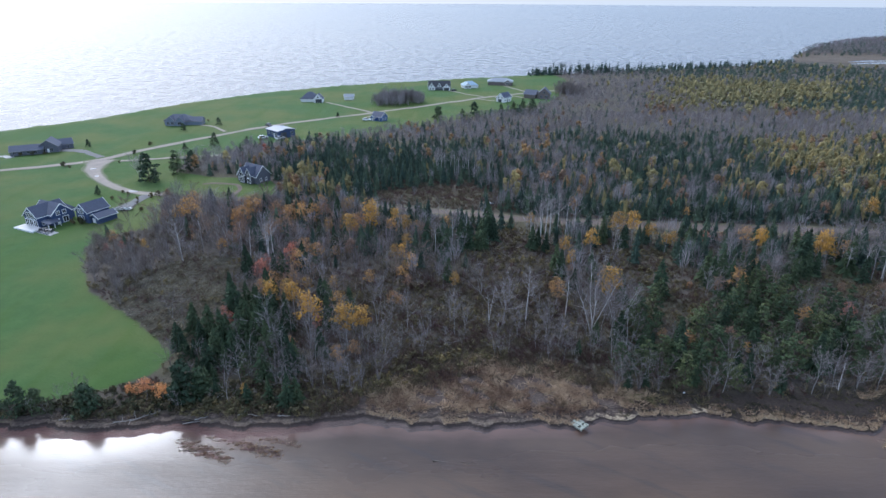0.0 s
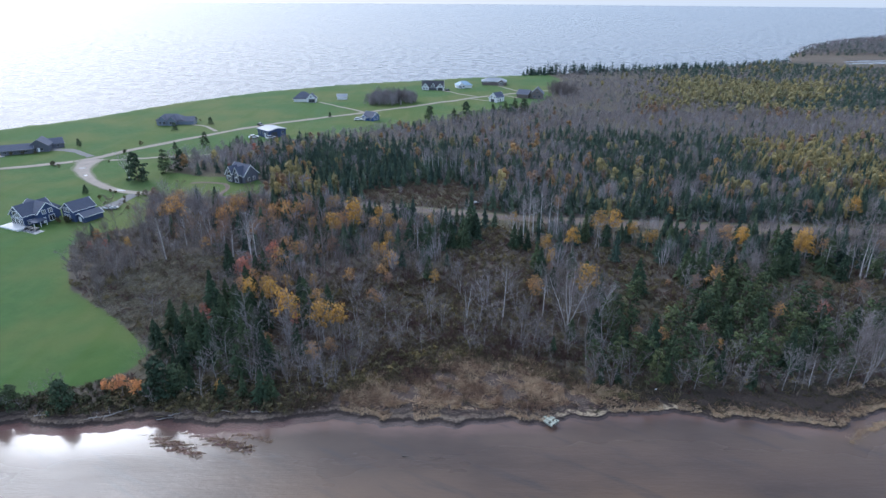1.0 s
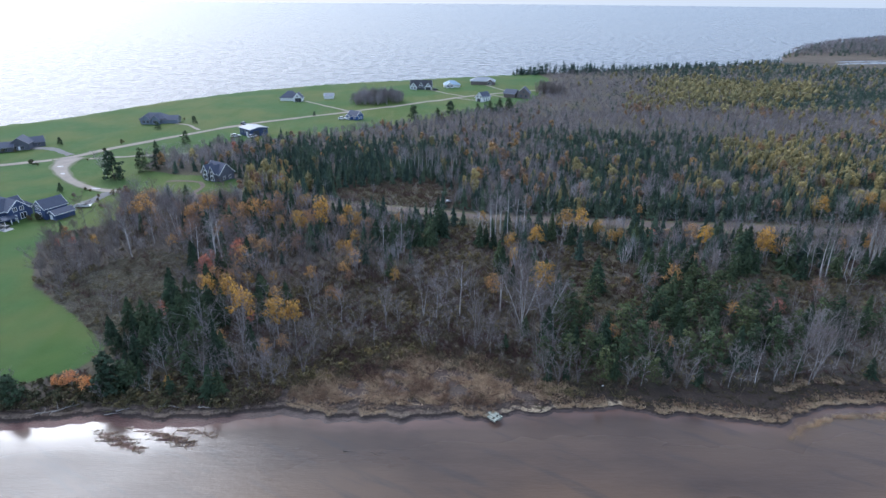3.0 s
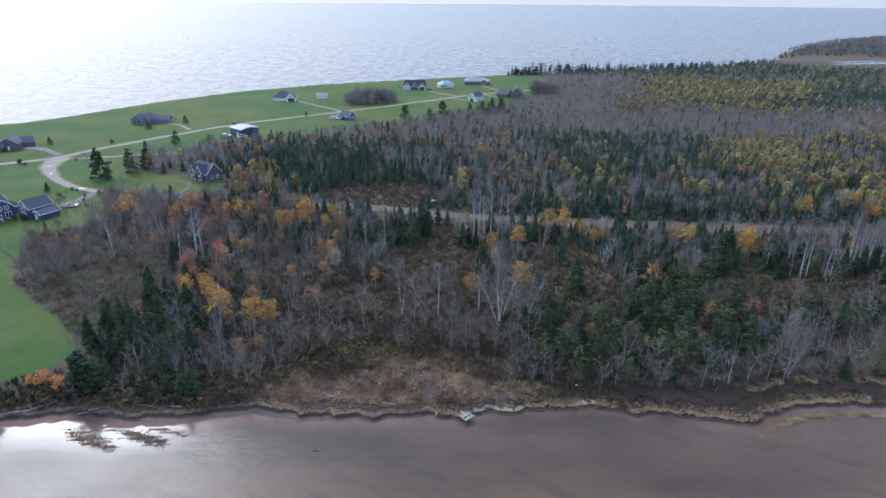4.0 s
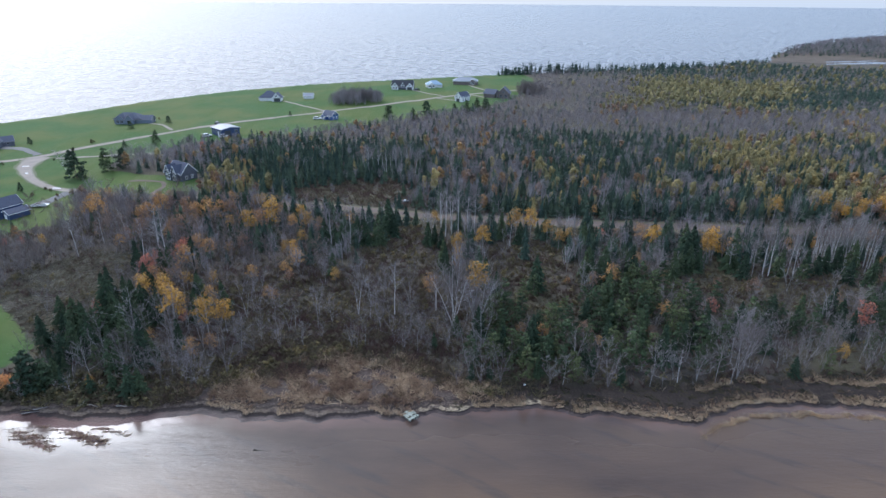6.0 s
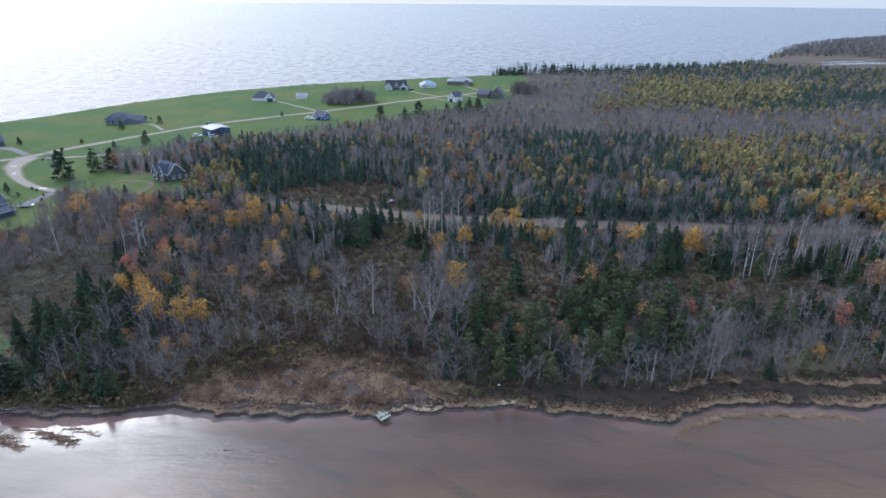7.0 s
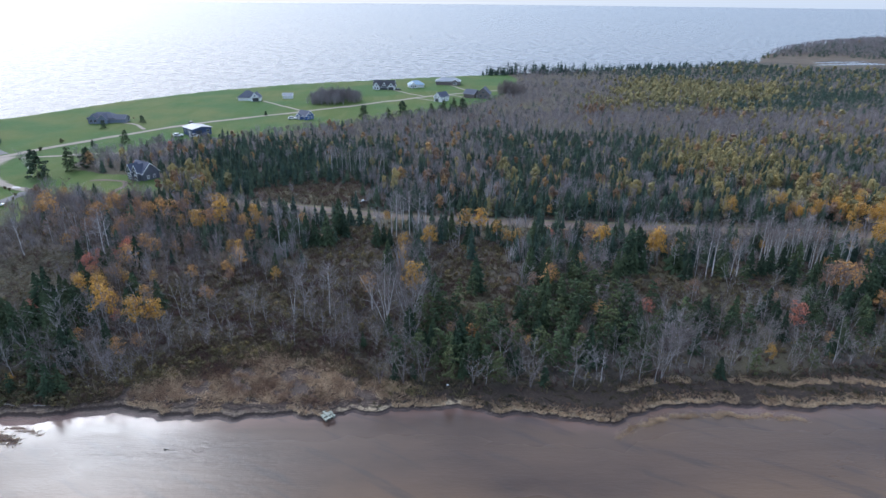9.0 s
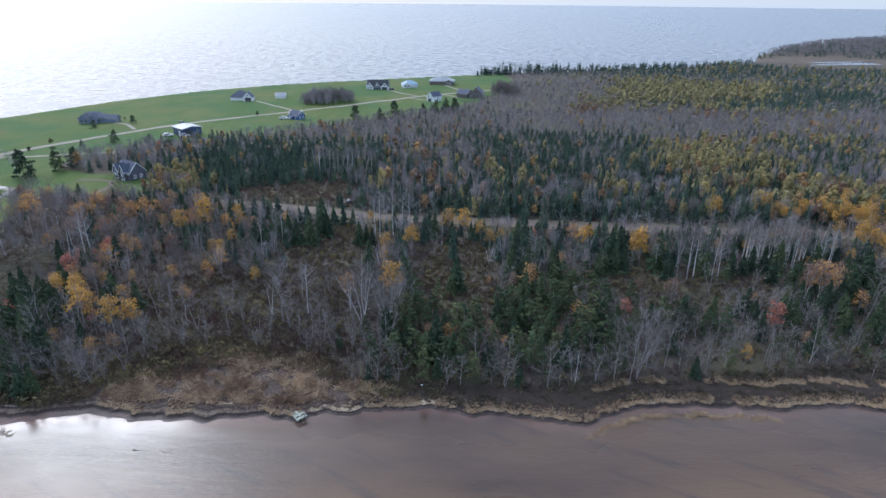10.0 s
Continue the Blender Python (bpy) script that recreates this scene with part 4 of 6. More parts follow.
# the navy house with its deck and patio, and its garage
A = (-3.3, -0.6, 6.6, 10.5, 3.9, 2.9, 0)
B = (-2.6, 1.2, 6.8, 9.2, 4.0, 2.9, 90)
C = (-3.2, 3.0, 6.0, 8.0, 3.4, 2.9, 0, "hip")
navy_house = house("house", -109.2, 158.9, -25, "navy clapboard house with white trim and slate-grey gabled roof", [A, B, C], "navy", "slate_roof",
                   windows=row(0, "F", (-2.1, 0, 2.1), 1.45, 1.75, 2.3) + row(0, "F", (-1.35, 0, 1.35), 4.1, 1.15, 1.9) + row(0, "L", (-3, 0, 3), 1.6, 1.4, 1.4) + row(1, "F", (-1.1, 1.1), 3.9, 1.1, 1.2)
                   + row(1, "F", (1.2,), 1.3, 1.8, 1.9) + row(0, "R", (-3.2, -1.2), 1.4, 1.2, 1.3), doors=[(1, "F", -1.4, 1.0, 2.1, "white_paint", "door")], size=0.84)
bm = prism([(1.1, 2.25), (1.1, 2.5), (4.4, 1.95), (4.4, 1.75)], 4.6)
bm.transform(Matrix.Translation((0, -5.4, 0)))
part("porch_roof", bm, M["slate_roof"], navy_house)
for y in (-5.2, -3.1, -1.0):
    part("porch_post", boxed(4.05, y - 0.1, -0.1, 4.25, y + 0.1, 1.85), M["white_paint"], navy_house)
deck = empty("deck", -109.2, 158.9, -25, "white raised timber deck before the navy house", "deck", size=0.84)
part("platform", boxed(-7.4, -9.6, -0.3, 2.1, -5.72, 0.55, bevel=0.03), M["white_paint"], deck)
for k in range(19):
    part("board", boxed(-7.35 + k * 0.5, -9.55, 0.553, -6.9 + k * 0.5, -5.78, 0.595), M["deck_wood"], deck)
patio = empty("patio", -109.2, 158.9, -25, "grey stone patio with low kerb on the lawn", "patio", size=0.84)
part("slab", boxed(2.6, -8.6, -0.2, 9.4, -5.5, 0.12, bevel=0.03), M["paving"], patio)
for x in (3.0, 4.6, 6.2, 7.6):
    part("planter", boxed(x - 0.3, -8.5, 0.11, x + 0.4, -8.0, 0.55, bevel=0.05), M["grey_wall"], patio)
for x, y in ((3.6, -6.8), (6.4, -6.6)):
    chair = empty("garden_table", *(navy_house.matrix_world @ Vector((x, y, 0))).xy, 10, "dark garden table with benches on the stone patio", "table", float(land_z(-105, 154)) + 0.12)
    part("tabletop", boxed(-0.9, -0.45, 0.68, 0.9, 0.45, 0.75), M["dark_paint"], chair)
    for s in (-1, 1):
        part("bench", boxed(-0.9, s * 0.8 - 0.15, 0.4, 0.9, s * 0.8 + 0.15, 0.46), M["dark_paint"], chair)
        part("leg", boxed(s * 0.7 - 0.05, -0.9, 0, s * 0.7 + 0.05, 0.9, 0.68), M["dark_paint"], chair)
G = (-0.6, 3.6, 6.6, 8.6, 4.2, 2.6, 0)
garage = house("garage_house", -101.3, 160.2, -27, "navy gabled garage with white windows and slate roof", [G, (4.4, 4.2, 4.4, 7.4, 2.2, 1.2, 0)], "navy", "slate_roof",
               windows=row(0, "F", (-1.5, 0.4), 4.2, 1.2, 1.7) + row(0, "F", (-1.5, 0.4), 1.4, 1.2, 1.8) + row(0, "R", (-1.5,), 2.3, 0.8, 0.8), doors=[(1, "F", -0.3, 1.6, 1.8, "white_paint", "door")], size=0.78)
part("link", boxed(-5.6, 1.0, -0.3, -3.9, 4.4, 2.3), M["white_paint"], garage)

# houses along the coast
house("house", -166.6, 243.5, 0, "long dark grey bungalow with black shingle roof", [(-3.8, -4.6, 8.0, 15, 2.4, 2.2, -64), (4.4, 2.6, 9.5, 10, 3.4, 3.2, 18), (6.5, 9.5, 7.5, 10, 2.5, 2.4, -50)], "dark_grey_wall", "slate_roof", "grey_wall", size=0.76,
      windows=row(0, "R", (-5.5, -2.5, 0.8, 4), 1.4, 1.3, 1.2) + row(0, "F", (-2.2, 0, 2.2), 1.5, 1.2, 1.6, 0) + row(1, "F", (-2, 1.5), 1.5, 1.5, 1.4) + row(2, "R", (-2, 2), 1.4, 1.2, 1.2), doors=[(1, "F", 0, 1.0, 2.1, "white_paint", "door")])
house("house", -132.0, 305.0, 4, "low blue-grey bungalow with several dark hipped gables", [(-1.5, 0.5, 8.0, 14.5, 2.6, 2.8, 90, "hip"), (-4.8, -2.2, 5.0, 7, 2.5, 2.6, 0), (0.4, -2.6, 4.4, 7, 2.6, 2.4, 0), (7.4, -0.6, 6.4, 8.5, 2.2, 1.9, 90)], "blue_grey_wall", "slate_roof", "grey_wall", size=0.9,
      windows=row(1, "F", (-1.2, 1.0), 1.4, 1.2, 1.3) + row(2, "F", (0,), 1.4, 2.0, 1.4) + row(3, "F", (1.6,), 1.4, 1.2, 1.2) + row(0, "R", (-4.5,), 1.4, 1.2, 1.3), doors=[(3, "F", -0.9, 2.4, 2.1, "grey_wall", "garage_door")])
house("house", -64.6, 202.5, -34, "dark grey house with steep white-trimmed dormers among trees", [(0, 0, 8.0, 10.5, 3.6, 4.2, 90), (-2.9, -2.9, 3.6, 5.5, 4.2, 2.8, 0), (1.7, -2.9, 3.4, 5.0, 4.4, 2.8, 0), (-6.0, -1.6, 3.6, 5.0, 2.8, 2.2, 0)], "dark_grey_wall", "slate_roof", size=0.76,
      windows=row(1, "F", (0,), 3.8, 2.0, 1.8) + row(1, "F", (0,), 1.4, 2.8, 1.9, 2) + row(2, "F", (0,), 3.8, 1.6, 1.7) + row(2, "F", (0,), 1.4, 2.2, 1.9) + row(3, "F", (-0.6, 0.7), 1.4, 0.9, 1.4) + row(0, "F", (-1.5, 1.5), 1.5, 1.0, 1.3), doors=[(0, "L", -2.6, 1.0, 2.1, "white_paint", "door")])
barn = house("workshop", -74.6, 277.4, 47, "navy workshop with pale grey metal roof", [(0, 0, 9.0, 9.6, 3.3, 0.75, 0)], "navy", "metal_roof", "metal_roof",
             windows=row(0, "L", (-3, 0, 3), 1.9, 1.2, 1.0) + row(0, "F", (2.8,), 1.9, 1.2, 1.0), doors=[(0, "F", -1.6, 3.0, 2.6, "dark_paint", "garage_door"), (0, "L", 1.5, 1.0, 2.1, "white_paint", "door")])
house("house", -32.6, 318.5, -35, "small royal-blue house with slate roof and white porch", [(0, 0.5, 6.5, 9.0, 3.0, 2.8, 90), (-2.0, -3.2, 4.0, 3.0, 2.4, 1.2, 0)], "royal_blue", "slate_roof", size=0.76,
      windows=row(0, "F", (-1.4, 1.4), 1.5, 1.0, 1.2) + row(0, "F", (0,), 3.9, 1.0, 1.0, 0) + row(0, "L", (2.2,), 1.5, 1.2, 1.2) + row(1, "F", (-1, 1), 1.4, 1.0, 1.2), doors=[(1, "F", 0, 0.9, 2.0, "white_paint", "door")])
house("house", -80.2, 380.5, -4, "white bungalow with dark slate hipped roof and gabled garage", [(-2.0, 1, 9.0, 12, 2.1, 4.2, 90, "hip"), (4.2, -1.4, 6.2, 7.5, 2.4, 3.2, 8)], "white_paint", "slate_roof", size=0.9,
      windows=row(0, "R", (-4, -1.6, 0.8), 1.5, 1.2, 1.2) + row(1, "F", (0,), 3.7, 0.9, 0.9, 0) + row(0, "F", (0,), 1.4, 1.2, 1.2), doors=[(1, "F", 0.4, 4.2, 2.3, "dark_paint", "garage_door")])
house("shed", -59, 390, 2, "small white shed with pale roof on the lawn", [(0, 0, 4.6, 6.6, 2.2, 1.5, 90)], "white_paint", "metal_roof", size=0.9, windows=row(0, "R", (-2, 2), 1.3, 0.9, 0.9), doors=[(0, "R", 0, 1.6, 2.0, "grey_wall", "door")])
house("house", -1, 438, -3, "white house with black roof and three steep gables", [(0, 1.5, 8.5, 17, 2.3, 4.4, 90), (-5.8, -1.2, 5.2, 7.0, 2.4, 3.0, 0), (6.0, -1.4, 5.4, 7.0, 2.3, 2.9, 0), (0.2, 0.8, 2.8, 6.6, 3.2, 2.2, 0)], ["dark_grey_wall", "white_paint", "white_paint", "white_paint"], "black_roof", size=0.9,
      windows=row(1, "F", (-1, 1.2), 1.4, 1.1, 1.4) + row(1, "F", (0,), 3.7, 1.0, 1.0) + row(2, "F", (0,), 3.7, 1.0, 1.0) + row(3, "F", (0,), 3.8, 1.2, 1.2) + row(0, "R", (-2, 2), 1.5, 1.2, 1.4), doors=[(2, "F", 0, 4.0, 2.2, "dark_paint", "garage_door")])
house("house", 21, 449, 8, "white house with pale blue metal roof", [(0.5, 1, 8.5, 13, 2.2, 2.9, 90, "hip"), (-2.2, -3, 6, 7, 2.2, 2.2, 0)], "white_paint", "pale_blue_roof", size=0.88,
      windows=row(0, "R", (3, 5), 1.5, 1.2, 1.3) + row(1, "F", (-1.6, 1.6), 1.5, 1.4, 1.4), doors=[(1, "F", 0, 1.0, 2.1, "grey_wall", "door")])
house("house", 45.5, 467, -4, "long brown-grey bungalow with pale roof and porch", [(0, 0.5, 9.0, 18.5, 2.7, 2.3, 90, "hip"), (5.4, -2.8, 5.0, 5, 2.6, 1.8, 0)], "brown_wall", "metal_roof",
      windows=row(0, "R", (-7, -4.5, -2, 0.5, 2.6), 1.5, 1.4, 1.4) + row(1, "F", (0,), 1.5, 2.6, 1.5, 2), doors=[(0, "R", 8, 1.0, 2.1, "white_paint", "door")])
house("house", 40.6, 384.5, -42, "small white two-storey house with dark roof", [(0, 0, 6.2, 9.0, 3.4, 3.0, 0), (-3.4, 0.6, 4.2, 5, 2.2, 1.2, 90)], "white_paint", "slate_roof", size=0.88,
      windows=row(0, "F", (-1.4, 1.4), 3.4, 1.0, 1.1) + row(0, "R", (-2.6, 0, 2.6), 3.0, 1.0, 1.1) + row(0, "R", (-2.6, 2.6), 1.2, 1.0, 1.1), doors=[(0, "F", -0.4, 3.0, 2.1, "dark_paint", "garage_door"), (0, "R", 0, 1.0, 2.1, "dark_paint", "door")])
house("house", 64.5, 401, -22, "dark grey shingled house with steep roofs beside young trees", [(-4.0, -0.5, 7.0, 8.0, 2.6, 2.4, 80), (4.2, 1.0, 8.0, 8.0, 3.2, 3.6, 10)], "brown_wall", "slate_roof", "grey_wall",
      windows=row(0, "R", (-2, 1), 1.5, 1.4, 1.4) + row(1, "F", (-1.6, 1.6), 1.5, 1.3, 1.4) + row(1, "F", (0,), 4.0, 1.1, 1.2), doors=[(0, "F", 0, 1.0, 2.1, "white_paint", "door")])


def wheel_bm(x, y, z, radius, width):
    bm = bmesh.new()
    bmesh.ops.create_cone(bm, cap_ends=True, segments=14, radius1=radius, radius2=radius, depth=width)
    bm.transform(Matrix.Translation((x, y, z)) @ pose(0, 0, 0, 90, 0, 0))
    return bm


def car(x, y, rot, paint, label):
    ob = empty("car", x, y, rot, label, "car")
    bm = prism([(-2.2, 0.35), (2.2, 0.35), (2.25, 0.75), (1.9, 0.92), (0.95, 1.0), (-2.15, 1.0), (-2.25, 0.7)], 1.75)
    bm.transform(Matrix.Translation((0, -0.875, 0)))
    part("body", bm, M[paint], ob)
    bm = prism([(-1.9, 0.98), (0.95, 0.98), (0.35, 1.5), (-1.5, 1.52)], 1.5)
    bm.transform(Matrix.Translation((0, -0.75, 0)))
    part("cabin_glass", bm, M["glass"], ob)
    part("roof_panel", boxed(-1.5, -0.72, 1.51, 0.35, 0.72, 1.56), M[paint], ob)
    for wx_ in (-1.35, 1.35):
        for wy_ in (-0.8, 0.8):
            part("wheel", wheel_bm(wx_, wy_, 0.33, 0.33, 0.22), M["tyre"], ob)
    return ob


car(-81.5, 271.5, 35, "white_paint", "white parked car beside the workshop")
car(-73.5, 271.0, 50, "white_paint", "white parked car before the workshop")
car(-39.0, 316.8, 10, "white_paint", "white parked car beside the blue house")
car(9.5, 431.5, 60, "dark_paint", "dark parked car before the gabled house")
car(-86.6, 300.4, -50, "dark_paint", "dark parked car on a gravel drive")
trailer = empty("boat_trailer", -95.0, 169.2, 10, "white flat boat on a trailer beside the driveway", "trailer", size=0.72)
part("hull", prism([(-3.2, 0.75), (-2.9, 0.45), (2.6, 0.45), (3.3, 0.95), (-3.2, 0.95)], 2.2), M["white_paint"], trailer)
part("rail", boxed(-3.1, 0.05, 0.95, 2.6, 0.12, 1.4), M["white_paint"], trailer)
for x in (-1.8, -0.2, 1.4):
    part("seat", boxed(x - 0.45, 0.4, 0.95, x + 0.35, 1.8, 1.55, bevel=0.1), M["dark_paint"], trailer)
for x, y in ((-0.8, 0.1), (-0.8, 2.1), (0.2, 0.1), (0.2, 2.1)):
    part("wheel", wheel_bm(x, y, 0.3, 0.3, 0.2), M["tyre"], trailer)

# a broken piece of floating dock, stranded on the mud
dock = new("dock")
dock.matrix_world = pose(22.9, 75.7, float(land_z(22.9, 75.7)) + 0.16, 5, -4, -52)
tagged(dock, "broken piece of weathered pale green dock stranded on mud", "dock")
for y in (-0.75, 0.0, 0.75):
    part("beam", boxed(-1.5, y - 0.08, -0.28, 1.5, y + 0.08, -0.03), M["old_wood"], dock)
for k in range(10):
    if k in (3, 7):
        continue
    bm = boxed(-1.5 + k * 0.3, -0.95 + 0.08 * ((k * 7) % 3), -0.03, -1.24 + k * 0.3, 0.9 + 0.07 * ((k * 5) % 4), 0.03)
    part("plank", bm, M["old_wood"], dock)
part("board", boxed(-1.2, -0.2, 0.03, 0.9, 0.12, 0.1), M["old_wood"], dock)
part("post", boxed(1.2, 0.5, -0.5, 1.36, 0.66, 0.35), M["old_wood"], dock)
for x, y, rot, size in ((42.6, 83.2, 20, 0.24),):
    scrap = empty("drum", x, y, rot, "white plastic drum washed up on the marsh bank", "drum")
    bm = bmesh.new()
    bmesh.ops.create_cone(bm, cap_ends=True, segments=12, radius1=size * 0.5, radius2=size * 0.5, depth=size * 1.6)
    bmesh.ops.bevel(bm, geom=bm.edges[:], offset=0.03, segments=1, affect="EDGES")
    bm.transform(pose(0, 0, size * 0.48, 0, 90, 0))
    part("barrel", bm, M["white_paint"], scrap)


# driftwood on the western bank
r = np.random.RandomState(14)
for x, y, length, rot, branches in ((-46.0, 76.6, 4.6, 38, 6), (-49.0, 75.6, 3.0, 12, 7), (-38.4, 75.9, 2.8, 14, 1), (-37.0, 76.4, 2.2, 20, 0), (-29.6, 77.0, 3.4, -8, 1), (-58.0, 75.8, 2.4, 8, 2), (-24.0, 76.8, 2.0, 4, 1)):
    log = empty("driftwood", x, y, rot, "bleached grey driftwood branch lying on the mud bank", "driftwood", group="driftwood on the bank")
    pts = np.column_stack([np.linspace(-length / 2, length / 2, 6), 0.12 * r.normal(size=6), 0.18 + 0.06 * r.rand(6)])
    limb = new("log", mesh_of("log", *tube(pts, 0.11 * np.linspace(1, 0.35, 6), 6), [M["pole_wood"]], smooth=True))
    limb.parent = log
    for k in range(branches):
        base = pts[1 + k % 5]
        tip = base + np.array([r.normal(0.3, 0.5), r.normal(0, 0.8), 0.25 + 0.6 * r.rand()])
        twig = new("branch", mesh_of("branch", *tube(np.array([base, (base + tip) / 2 + 0.08 * r.normal(size=3), tip]), [0.06, 0.04, 0.015], 5), [M["pole_wood"]], smooth=True))
        twig.parent = log

# a snag in the shallows: one dark end and a few twigs above the water
snag = new("driftwood")
snag.matrix_world = pose(2.6, 67.7, 0.0, 0, 0, -4)
tagged(snag, "dark waterlogged branch lying in the shallow inlet", "driftwood", "driftwood on the bank")
limb = new("log", mesh_of("log", *tube(np.array([(-2.6, 0, 0.09), (-1.9, 0.05, -0.02), (0.2, -0.1, -0.06), (2.4, 0.05, -0.06)]), [0.10, 0.07, 0.05, 0.03], 6), [M["snag_wood"]], smooth=True))
limb.parent = snag
for x, y in ((1.7, 0.2), (2.2, -0.3), (2.8, 0.1)):
    twig = new("branch", mesh_of("branch", *tube(np.array([(x - 0.5, 0, -0.05), (x, y * 0.6, 0.02), (x + 0.4, y, 0.06)]), [0.04, 0.03, 0.02], 5), [M["snag_wood"]], smooth=True))
    twig.parent = snag

# a small cart at the edge of the clearing
cart = empty("cart", 16.6, 177.2, 25, "small dark cart with a white tank beside the muddy track", "cart")
part("bed", boxed(-1.1, -0.6, 0.45, 1.1, 0.6, 0.62, bevel=0.03), M["dark_paint"], cart)
part("tailboard", boxed(0.95, -0.6, 0.62, 1.05, 0.6, 1.25, bevel=0.02), M["dark_paint"], cart)
part("drawbar", boxed(-2.2, -0.05, 0.42, -1.1, 0.05, 0.52), M["dark_paint"], cart)
bm = bmesh.new()
bmesh.ops.create_cone(bm, cap_ends=True, segments=14, radius1=0.26, radius2=0.26, depth=0.7)
bmesh.ops.bevel(bm, geom=bm.edges[:], offset=0.05, segments=1, affect="EDGES")
bm.transform(pose(-0.35, 0, 0.88, 0, 90, 0))
part("tank", bm, M["white_paint"], cart, "white plastic tank")
for y in (-0.7, 0.7):
    part("wheel", wheel_bm(0.2, y, 0.33, 0.33, 0.2), M["tyre"], cart)

# rain puddles on the lane
for x, y, w, l, rot in ((-130, 216.4, 1.3, 0.8, 20), (-123.5, 207, 1.2, 0.6, -50), (-101.5, 188.6, 1.9, 0.8, -25)):
    n = 20
    edge_ = [((w + 0.2 * math.sin(3 * a + x)) * math.cos(a), (l + 0.15 * math.sin(2 * a + y)) * math.sin(a)) for a in (k * 2 * math.pi / n for k in range(n))]
    bm = bmesh.new()
    bm.faces.new([bm.verts.new((*p, 0)) for p in edge_])
    me = bpy.data.meshes.new("puddle")
    bm.to_mesh(me)
    bm.free()
    me.materials.append(M["glass"])
    pud = new("puddle", me)
    pud.matrix_world = pose(x, y, float(land_z(x, y)) + 0.21, 0, 0, rot)
    tagged(pud, "bright rain puddle on the gravel lane", "puddle")


# ---- woods ----
BARE, SPRUCE, ORANGE, YELLOW, FIR, RED, SLIM, ROUND, YARD, RUST, FAN, FLAME = range(12)
